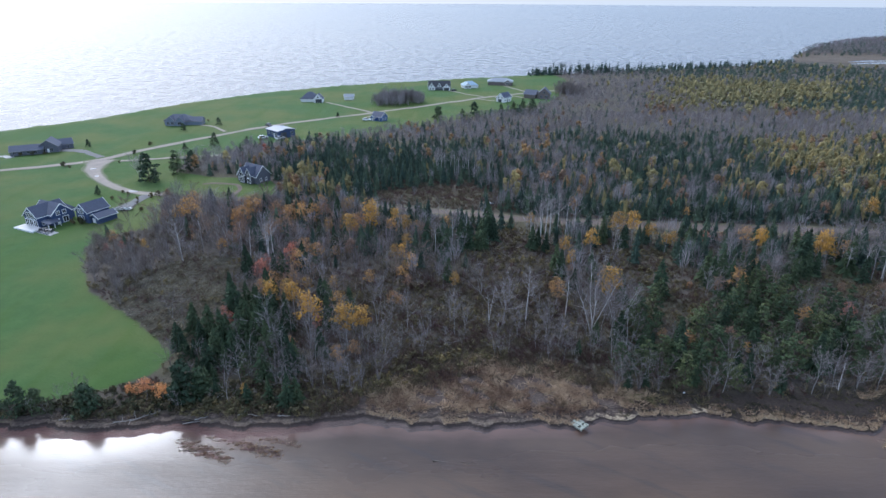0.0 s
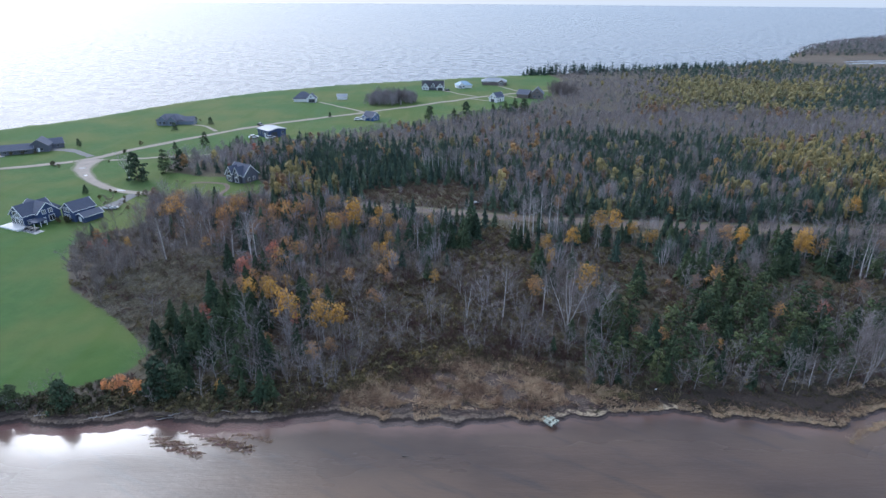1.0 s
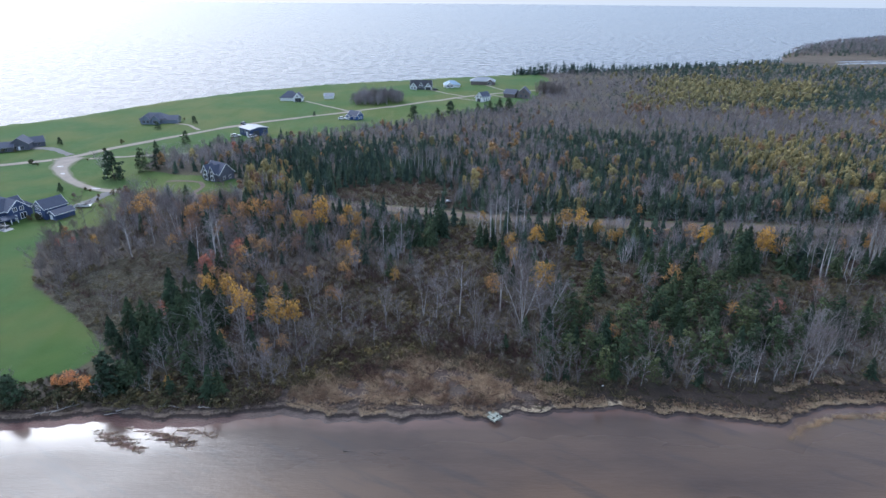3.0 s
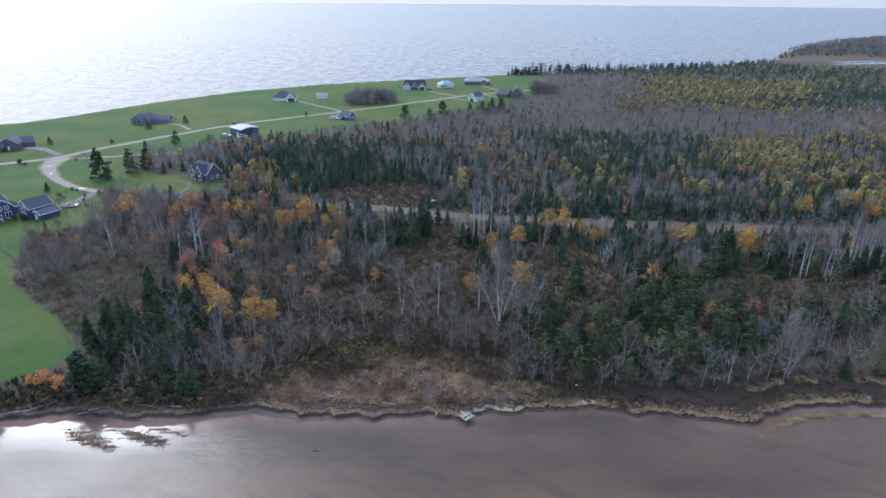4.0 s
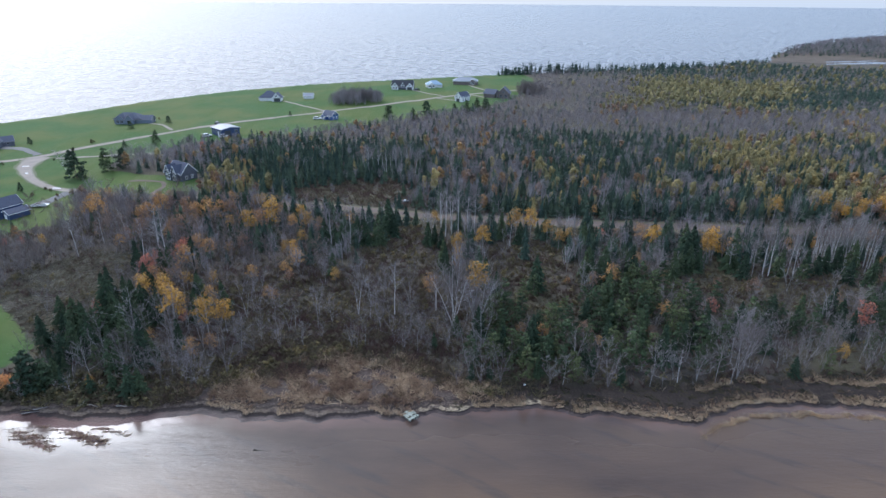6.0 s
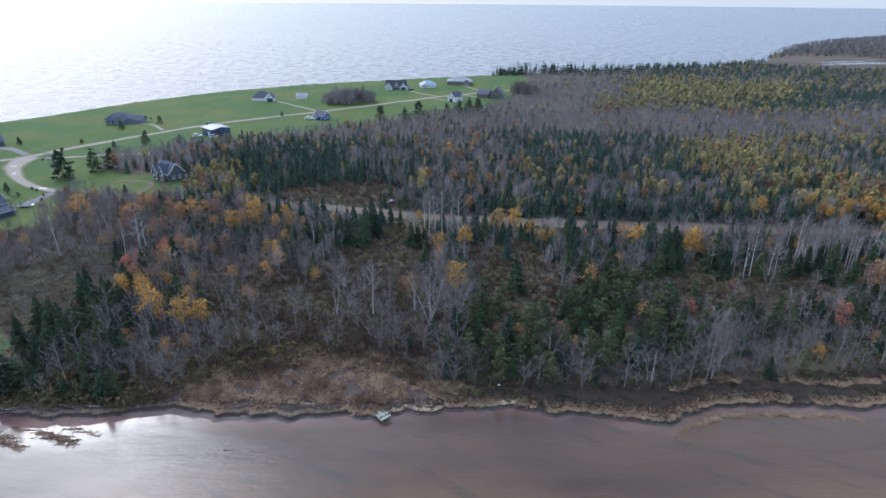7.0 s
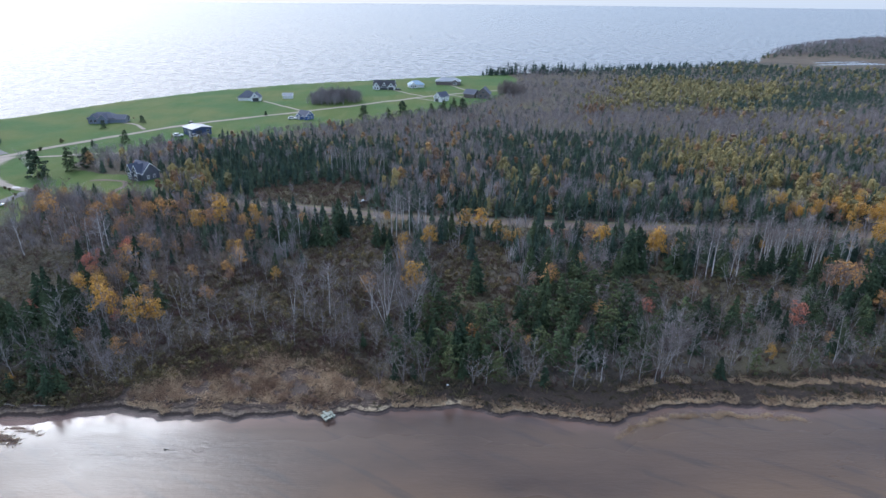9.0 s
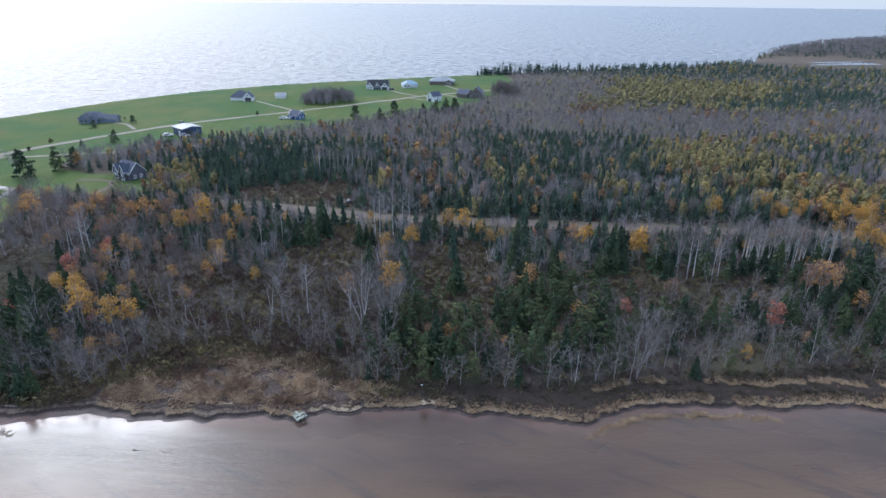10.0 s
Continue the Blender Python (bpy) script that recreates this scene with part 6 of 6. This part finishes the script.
set_out += [(SLIM, x + r.normal(0, 0.5), 212 + r.normal(0, 1.0), 8.5 + 1.5 * r.rand()) for x in np.linspace(-2, 19, 15)]
set_out += [(SLIM, r.uniform(120, 141), r.uniform(126, 139), 8.5 + 3.0 * r.rand()) for k in range(34)]
taken = np.array([p[1:3] for p in set_out])
r = np.random.RandomState(8)
for kind, x, y, h in set_out:
    plant(kind, x, y, h / HEIGHT[kind], r.rand() * 6.28, int(r.randint(100)), float(r.normal(0, 2.0)))

near, near_kind = places(-130, 190, 76, 170, 2.75, 5)
near_kind[(near_kind == BARE) & (np.arange(len(near)) % 3 == 0)] = ROUND
near_kind[(near_kind == BARE) & (near[:, 0] < 0) & (near[:, 1] > 100) & (np.random.RandomState(6).rand(len(near)) < 0.4)] = RUST
clear = np.min(np.hypot(near[:, 0:1] - taken[None, :, 0], near[:, 1:2] - taken[None, :, 1]), axis=1) > np.where(near_kind == SPRUCE, 1.5, 1.9)
near, near_kind = near[clear], near_kind[clear]
near_kind[(near_kind == YELLOW) & (near[:, 1] < 128)] = BARE
# sizes: low along the marsh and in the west thicket, tall in the middle
near[:, 3] *= np.interp(near[:, 1] - marsh_y(near[:, 0]), [0, 4, 12], [0.62, 0.8, 1.0])
near[:, 3] *= np.where((near[:, 0] < -60) & (near[:, 1] < 150), 0.62, 1.0)
near[:, 3] *= np.where((near[:, 0] < -45) & (near[:, 1] > 148), 1.2, 1.0)
r = np.random.RandomState(9)
order = np.argsort(near[:, 1])
used = collections.Counter()
left_over = {k: [] for k in TREES}
for k in order:
    kind = int(near_kind[k])
    x, y, z, s, turn, tint = near[k]
    if used[kind] < 210:
        used[kind] += 1
        plant(kind, x, y, s, turn, int(r.randint(100)), float(r.normal(0, 2.5)))
    else:
        left_over[BARE if kind in (ROUND, RUST) else kind].append(near[k])
STUFF = {
    BARE: ("birch_wood", ("grey_bark", "far_hazy_twig"), "leafless grey birches standing close together"),
    SPRUCE: ("spruce_wood", ("conifer_bark", "far_hazy_spruce"), "dense stand of dark green spruces"),
    ORANGE: ("maple_wood", ("grey_bark", "far_orange"), "scattered maples with orange autumn leaves"),
    YELLOW: ("larch_wood", ("grey_bark", "far_yellow"), "larches and poplars turned yellow in autumn"),
    FIR: ("pine_wood", ("conifer_bark", "fir"), "green pines with broad crowns"),
    RED: ("red_maple_wood", ("grey_bark", "red"), "small red maples among bare trees"),
}
MIDDLE = {
    BARE: [broom_shape(61, 7.0, 36, 0.28, 0.041), broom_shape(62, 6.6, 36, 0.33, 0.041), bare_shape(63, 6.8, 6, 7, spread=0.42, low=0.45, twig_r=0.026, thick=0.010, sides=3)],
    SPRUCE: [soft_cone(s, h, 56, rad, 0.56, 0.05, 0.75, tiers=5) for s, h, rad in ((64, 5.9, 0.24), (65, 6.4, 0.21), (66, 5.2, 0.28), (58, 5.6, 0.26))],
    ORANGE: [far_crown(s, 6.0, 8, 120, 0.34, 0.36, 0.28) for s in (66, 67, 60)],
    YELLOW: [soft_cone(68, 6.6, 80, 0.25, 0.5, 0.08, 0.75, tiers=5), far_crown(69, 5.8, 8, 110, 0.32, 0.36, 0.22, 1.25), far_crown(59, 6.2, 7, 110, 0.29, 0.36, 0.2, 1.5)],
    FIR: [pine_shape(70, 6.2, 12, 150, 0.28, 0.12, 0.09, sides=3)],
    RED: [far_crown(71, 5.0, 6, 54, 0.32, 0.4, 0.25)],
}
FAR = {
    BARE: [broom_shape(s, 5.8, 22, 0.36, 0.06) for s in (81, 82, 89)],
    SPRUCE: [soft_cone(s, 5.4, 24, rad, 0.75, 0.05, 0.7, tiers=3) for s, rad in ((83, 0.28), (84, 0.33), (80, 0.25))],
    ORANGE: [far_crown(s, 5.8, 4, 16, 0.38, 0.7) for s in (85, 75)],
    YELLOW: [far_crown(86, 5.6, 3, 20, 0.33, 0.6, 0.2, 1.6), far_crown(79, 5.2, 3, 20, 0.36, 0.6, 0.2, 1.3), soft_cone(78, 6.2, 24, 0.28, 0.8, 0.1, 0.7, tiers=3)],
    FIR: [soft_cone(87, 5.6, 30, 0.3, 0.85, 0.1, 0.6)],
    RED: [far_crown(88, 5.0, 4, 14, 0.38, 0.7)],
}
FARTHEST = {
    BARE: [broom_shape(s, 5.8, 13, 0.44, 0.09) for s in (91, 92)],
    SPRUCE: [soft_cone(s, 5.0, 12, rad, 1.1, 0.05, 0.65, tiers=2) for s, rad in ((93, 0.40), (94, 0.47))],
    ORANGE: [far_crown(95, 5.8, 2, 6, 0.42, 1.0)],
    YELLOW: [far_crown(96, 5.6, 2, 10, 0.50, 1.0, 0.15, 1.4), far_crown(97, 5.0, 2, 10, 0.54, 1.0, 0.15, 1.2)],
    FIR: [soft_cone(98, 5.6, 12, 0.34, 1.2, 0.1, 0.6, tiers=3)],
    RED: [far_crown(99, 5.0, 2, 6, 0.42, 1.0)],
}
belts = [(places(-110, 270, 163, 236, 2.5, 15), MIDDLE), (places(-110, 380, 236, 340, 2.75, 16), FAR), (places(-40, 480, 340, 470, 3.4, 17), FARTHEST), (places(90, 620, 470, 700, 4.6, 18), FARTHEST), (places(425, 1000, 755, 1330, 5.2, 19), FARTHEST)]
BELT = {id(m): m for m in (MIDDLE, FAR, FARTHEST)}
gathered = {(id(MIDDLE), k): list(v) for k, v in left_over.items() if k < 6}
for (spots, kinds), shapes in belts:
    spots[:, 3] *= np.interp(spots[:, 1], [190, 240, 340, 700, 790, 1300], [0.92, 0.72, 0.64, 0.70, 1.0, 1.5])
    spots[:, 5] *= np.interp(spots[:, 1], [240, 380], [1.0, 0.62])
    for k in range(6):
        gathered.setdefault((id(shapes), k), []).extend(spots[kinds == k])
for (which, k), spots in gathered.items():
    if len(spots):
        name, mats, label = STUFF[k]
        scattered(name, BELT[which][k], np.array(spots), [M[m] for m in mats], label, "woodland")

# the round grove on the far lawn, and the spruces at the coast's end
r = np.random.RandomState(12)
a, q = r.rand(130) * 6.28, np.sqrt(r.rand(130))
gx_, gy_ = -26 + np.cos(a) * q * 16, 376 + np.sin(a) * q * 13 + np.cos(a) * q * 5
grove = np.column_stack([gx_, gy_, land_z(gx_, gy_), (0.75 + 0.6 * r.rand(130)) * (1.2 - 0.5 * q ** 3), a * 9, r.rand(130) * 0.9])
scattered("thicket", [broom_shape(121, 7.6, 60, 0.34, 0.05, 0.08), broom_shape(122, 6.6, 60, 0.38, 0.05, 0.08)], grove, [M["far_thicket"], M["far_hazy_twig"]], "rounded thicket of dark bare trees on the lawn", "thicket")
tips = r.rand(330) ** 1.3
gx_ = 76 + tips * 310
gy_ = coast_y(gx_) - 3 - 12 * r.rand(330)
edge = np.column_stack([gx_, gy_, land_z(gx_, gy_), np.interp(gx_, [76, 95, 130, 180, 380], [1.0, 1.7, 1.5, 1.15, 0.9]) * (0.5 + 0.8 * r.rand(330) ** 1.6), tips * 60, r.rand(330) * 0.5])
scattered("spruce_wood", [soft_cone(151, 5.8, 60, 0.20, 0.7, 0.2, 0.6, tiers=2), FAR[SPRUCE][1], FAR[BARE][0], FAR[SPRUCE][0], FAR[BARE][1]], edge, [M["conifer_bark"], M["far_hazy_spruce"]], "ragged dark spruces along the coast", "woodland")

gx_, gy_ = 88 + 4 * r.normal(size=70), 424 + 8 * r.normal(size=70)
corner = np.column_stack([gx_, gy_, land_z(gx_, gy_), 0.8 + 0.4 * r.rand(70), gx_, r.rand(70) * 0.4])
scattered("thicket", [broom_shape(123, 7.4, 60, 0.38, 0.05, 0.04)], corner, [M["far_thicket"], M["far_dead"]], "rounded brown thicket at the lawn's corner", "thicket")

# single trees and bushes on the lawns
for x, y, s in ((-152, 253.4, 0.5), (-112.6, 302.5, 0.6), (-56, 326.6, 0.4), (-124.8, 287.9, 0.6), (-111.4, 185.5, 0.45), (-86, 262, 0.5), (-108, 248, 0.5)):
    plant(YARD, x, y, s * 1.1, x, int(abs(x)), label="small dark spruce standing alone on the lawn")
for x, y, s in ((-101.6, 200.8, 1.8), (-96.3, 211.4, 1.4), (-98.7, 257, 1.0), (-1, 319, 1.3), (12, 320, 1.0), (19, 332, 1.35), (35, 342, 0.9), (42, 343, 1.1), (53, 344, 1.4), (48, 348, 1.2), (-92.4, 215.6, 1.3)):
    plant(YARD, x, y, s, x, int(abs(x)), label="dark ragged pine standing at the edge of the lawn")
BUSHES = [(-143, 220, 1.6), (-140, 218.5, 0.9), (-127, 257, 1.4), (-126, 241, 1.3), (-125, 226, 0.6), (-93, 183, 1.2), (-91, 184, 1.5), (-96, 180, 0.8), (-90, 170, 0.9), (-104, 187, 0.8), (-102, 186, 0.7), (-94, 176, 0.8), (-104, 180, 0.9), (-84, 150, 0.6), (-122, 313, 0.8),
          (-104, 158, 1.2), (-101.5, 158.5, 1.3), (-103, 160, 1.1), (-170, 236, 1.1), (-166, 237.5, 1.2), (-162, 239, 1.0)]
bush_mesh = [mesh_of("foliage", *leaf_shape(s, 1.5, 150, 0.3, 0.5, 0.0, lobes=7, sides=3)[1], [M["leaf_bush"]]) for s in (131, 132)]
bush_wood = [mesh_of("stem", *leaf_shape(s, 1.5, 150, 0.3, 0.5, 0.0, lobes=7, sides=3)[0], [M["grey_bark"]]) for s in (131, 132)]
for k, (x, y, s) in enumerate(BUSHES):
    root = empty("bush", x, y, k * 50, "small rounded dark shrub on the lawn", "bush", group="garden shrubs", size=s)
    for word, me in (("stem", bush_wood[k % 2]), ("foliage", bush_mesh[k % 2])):
        child = new(word, me)
        child.parent = root
for x, y, s in ((-66.5, 77.4, 0.95), (-64, 78.0, 0.7), (-55.5, 77.6, 0.9), (-57, 78.4, 0.7), (-41, 80.6, 1.3), (-39, 81.5, 0.95), (-71, 77.4, 0.9)):
    plant(YARD, x, y, s, x, int(abs(x)), label="dark spruce at the edge of the inlet bank")

# brush, reeds and marsh grass
r = np.random.RandomState(33)


def ground_cover(count, x0, x1, y0, y1, keep):
    x, y = r.uniform(x0, x1, count), r.uniform(y0, y1, count)
    ok = keep(x, y)
    x, y = x[ok], y[ok]
    return np.column_stack([x, y, land_z(x, y), 0.4 + 1.1 * r.rand(len(x)) ** 1.5, r.rand(len(x)) * 6.28, np.clip(0.5 + 0.42 * wobble(x, y, 9, 71) + 0.3 * wobble(x, y, 3, 72) + 0.2 * r.normal(size=len(x)), 0, 1)])


def free(x, y):
    return (polygon_distance(x, y, LAWN) < -0.3) & (line_distance(x, y, MID_ROAD) > 3.6)


shrub = [[tuft_shape(s, 0.75, 5, 0.65, 0.10)] for s in (91, 92, 93)]
scattered("brush", shrub, ground_cover(11500, -95, 170, 78, 168, lambda x, y: free(x, y) & (y > marsh_y(x) - 1)), [M["far_brush"]], "low brown bracken and bramble under the trees", "brush")
scattered("brush", shrub, ground_cover(5500, -34, 44, 84, 128, lambda x, y: free(x, y) & (y > marsh_y(x) - 1) & (wobble(x, y, 7, 88) > -0.5)), [M["far_brush"]], "low brown bracken between the bare birches", "brush")
scattered("brush", shrub, ground_cover(2500, -22, 24, 172, 204, free), [M["far_brush"]], "low reddish brush in a clearing", "brush")
olive = [[leaf_shape(s, 1.0, 26, 0.33, 0.6, 0.0, lobes=5, sides=3)[1]] for s in (141, 142)]
scattered("shrubs", olive, ground_cover(2600, -95, 170, 80, 160, lambda x, y: free(x, y) & (y > marsh_y(x)) & (wobble(x, y, 16, 81) > -0.1)), [M["far_olive"]], "low olive and rust-coloured shrubs between the trees", "shrubs")
scattered("shrubs", olive, ground_cover(900, -75, -22, 75, 84, lambda x, y: free(x, y) & (y > shore_y(x) + mud_width(x) + 2.0)), [M["far_bush"]], "dense dark shrubs along the inlet bank", "shrubs")
haze = [broom_shape(s, 2.4, 16, 0.42, 0.028, 0.05) for s in (143, 144)]
scattered("bushes", haze, ground_cover(1700, -95, 170, 80, 160, lambda x, y: free(x, y) & (y > marsh_y(x) + 1) & (crowd(x, y) > 0.3)), [M["grey_bark"], M["far_dead"]], "fine grey underwood between the trunks", "bushes")
x, y = -75 + 15 * r.normal(size=190) * 0.6, 128 + 17 * r.normal(size=190) * 0.6
ok = (polygon_distance(x, y, LAWN) < -1.2) & (np.hypot((x + 58) / 10, (y - 118) / 12) > 1)
x, y = x[ok], y[ok]
west = np.column_stack([x, y, land_z(x, y), 0.45 + 0.35 * r.rand(len(x)), x * 3, r.rand(len(x)) * 0.8])
scattered("willow_thicket", MIDDLE[BARE][:2], west, [M["grey_bark"], M["far_dead"]], "dense thicket of bare grey-brown willows beside the lawn", "thicket")
scattered("brush", shrub, ground_cover(8000, -38, 120, 100, 160, lambda x, y: free(x, y) & (crowd(x, y) < 0.3)), [M["far_brush"]], "thick rust-brown bracken in open ground", "brush")
scattered("shrubs", olive, ground_cover(3200, -38, 120, 100, 160, lambda x, y: free(x, y) & (crowd(x, y) < 0.3)), [M["far_olive"]], "low olive shrubs in open ground", "shrubs")
bushes = [[bare_shape(s, 1.7, 4, 7, low=0.1, stems=2, twig_r=0.018, sides=3)[1]] for s in (94, 95)]
scattered("bushes", bushes, ground_cover(650, -95, 170, 78, 166, lambda x, y: free(x, y) & (y > marsh_y(x))), [M["far_dead"]], "bare grey bushes between the trees", "bushes")
mat_tuft = [[tuft_shape(s, 0.3, 9, 0.6, 0.05)] for s in (163, 164)]
scattered("matted_grass", mat_tuft, ground_cover(6500, -82, -40, 96, 138, lambda x, y: free(x, y) & (crowd(x, y) < 0.3)), [M["far_mat"]], "matted dry olive grass in a clearing beside the lawn", "grass")
scattered("brush", shrub, ground_cover(3800, -34, 30, 78, 100, lambda x, y: free(x, y) & (y > marsh_y(x) - 3) & (y < marsh_y(x) + 9) & (wobble(x, y, 9, 89) > -0.6)), [M["far_brush"]], "low rust-brown bracken above the marsh", "brush")
scattered("shrubs", olive, ground_cover(1500, -50, 14, 77, 98, lambda x, y: free(x, y) & (y > marsh_y(x) - 1.5) & (y < marsh_y(x) + 7)), [M["far_olive"]], "low olive shrubs above the marsh", "shrubs")
peat_tuft = [[tuft_shape(s, 0.2, 7, 0.34, 0.04)] for s in (161, 162)]
scattered("marsh_grass", peat_tuft, ground_cover(9000, 30, 168, 77, 92, lambda x, y: (y > shore_y(x) + mud_width(x) + 0.9) & (y < marsh_y(x) + 2.5) & (wobble(x, y, 6, 86) + 0.7 * wobble(x, y, 2, 87) > -0.1)), [M["far_bush"]], "flattened dark brown grass on the marsh shelf", "grass")
reed = [[tuft_shape(s, 0.6, 10, 0.72, 0.05)] for s in (96, 97, 98)]
scattered("reeds", reed, ground_cover(7500, -16, 37, 78, 95, lambda x, y: (y < marsh_y(x) + 1.0) & (y > shore_y(x) + mud_width(x) + 2.2) & (wobble(x, y, 5.5, 84) + 0.6 * wobble(x, y, 2.2, 85) > -0.08)), [M["far_reed"]], "tan reeds and dead grass in the marsh", "reeds")
scattered("brush", shrub, ground_cover(1500, -20, 34, 79, 95, lambda x, y: (y < marsh_y(x) + 1.5) & (y > shore_y(x) + mud_width(x) + 2) & (wobble(x, y, 8, 83) > 0.2)), [M["far_brush"]], "rust-brown bracken among the reeds", "brush")
scattered("marsh_grass", reed, ground_cover(9000, -75, 165, 76, 94, lambda x, y: (np.abs(y - marsh_y(x) + 1) < 2.0) & (y > shore_y(x) + mud_width(x) + 0.5) & (wobble(x, y, 7, 73) > -0.3) & (x < 45)), [M["far_grass"]], "olive and brown marsh grass below the trees", "grass")


def along_bank(count, x0, x1, inset, depth, where):
    x = r.uniform(x0, x1, count)
    off = np.abs(r.normal(0, depth, count)) * 1.6 - 0.4
    y = shore_y(x) + (inset(x) + 0.6 if callable(inset) else inset) + off
    ok = where(x, y)
    x, y, off = x[ok], y[ok], off[ok]
    return np.column_stack([x, y, land_z(x, y), 0.6 + 0.8 * r.rand(len(x)), r.rand(len(x)) * 6.28, np.clip(0.95 - 0.35 * off + 0.25 * wobble(x, y, 5, 79) + 0.2 * r.normal(size=len(x)), 0, 1)])


low = [[tuft_shape(s, 0.22, 7, 0.30, 0.032)] for s in (99, 100)]
scattered("bank_grass", low, along_bank(7000, -16, 165, mud_width, 0.75, lambda x, y: wobble(x, 0 * y, 12, 75) > 0.1 - 0.6 * (x > 45)), [M["far_reed"]], "straw-coloured grass hanging over the eroded bank", "grass")
scattered("bank_grass", low, along_bank(3500, 72, 165, 6.0, 0.6, lambda x, y: wobble(x, 0 * y, 15, 76) > -0.2), [M["far_reed"]], "straw-coloured grass on a second low bank", "grass")
scattered("spit_grass", low, along_bank(2200, 69, 101, -2.2, 0.3, lambda x, y: wobble(x, 0 * y, 20, 77) > -0.6), [M["far_reed"]], "straw-coloured grass on a narrow mud bar", "grass")

x, y = r.uniform(-46, -16, 7000), r.uniform(65, 74, 7000)
z = land_z(x, y)
ok = (z > -0.02) & (y < shore_y(x) - 0.3)
weed = np.column_stack([x[ok], y[ok], z[ok] - 0.02, 0.5 + 0.5 * r.rand(ok.sum()), r.rand(ok.sum()) * 6.28, np.clip(0.52 + 0.25 * r.normal(size=ok.sum()), 0, 1)])
scattered("weed", low, weed, [M["far_reed"]], "brown weed lying on low mud bars", "weed")
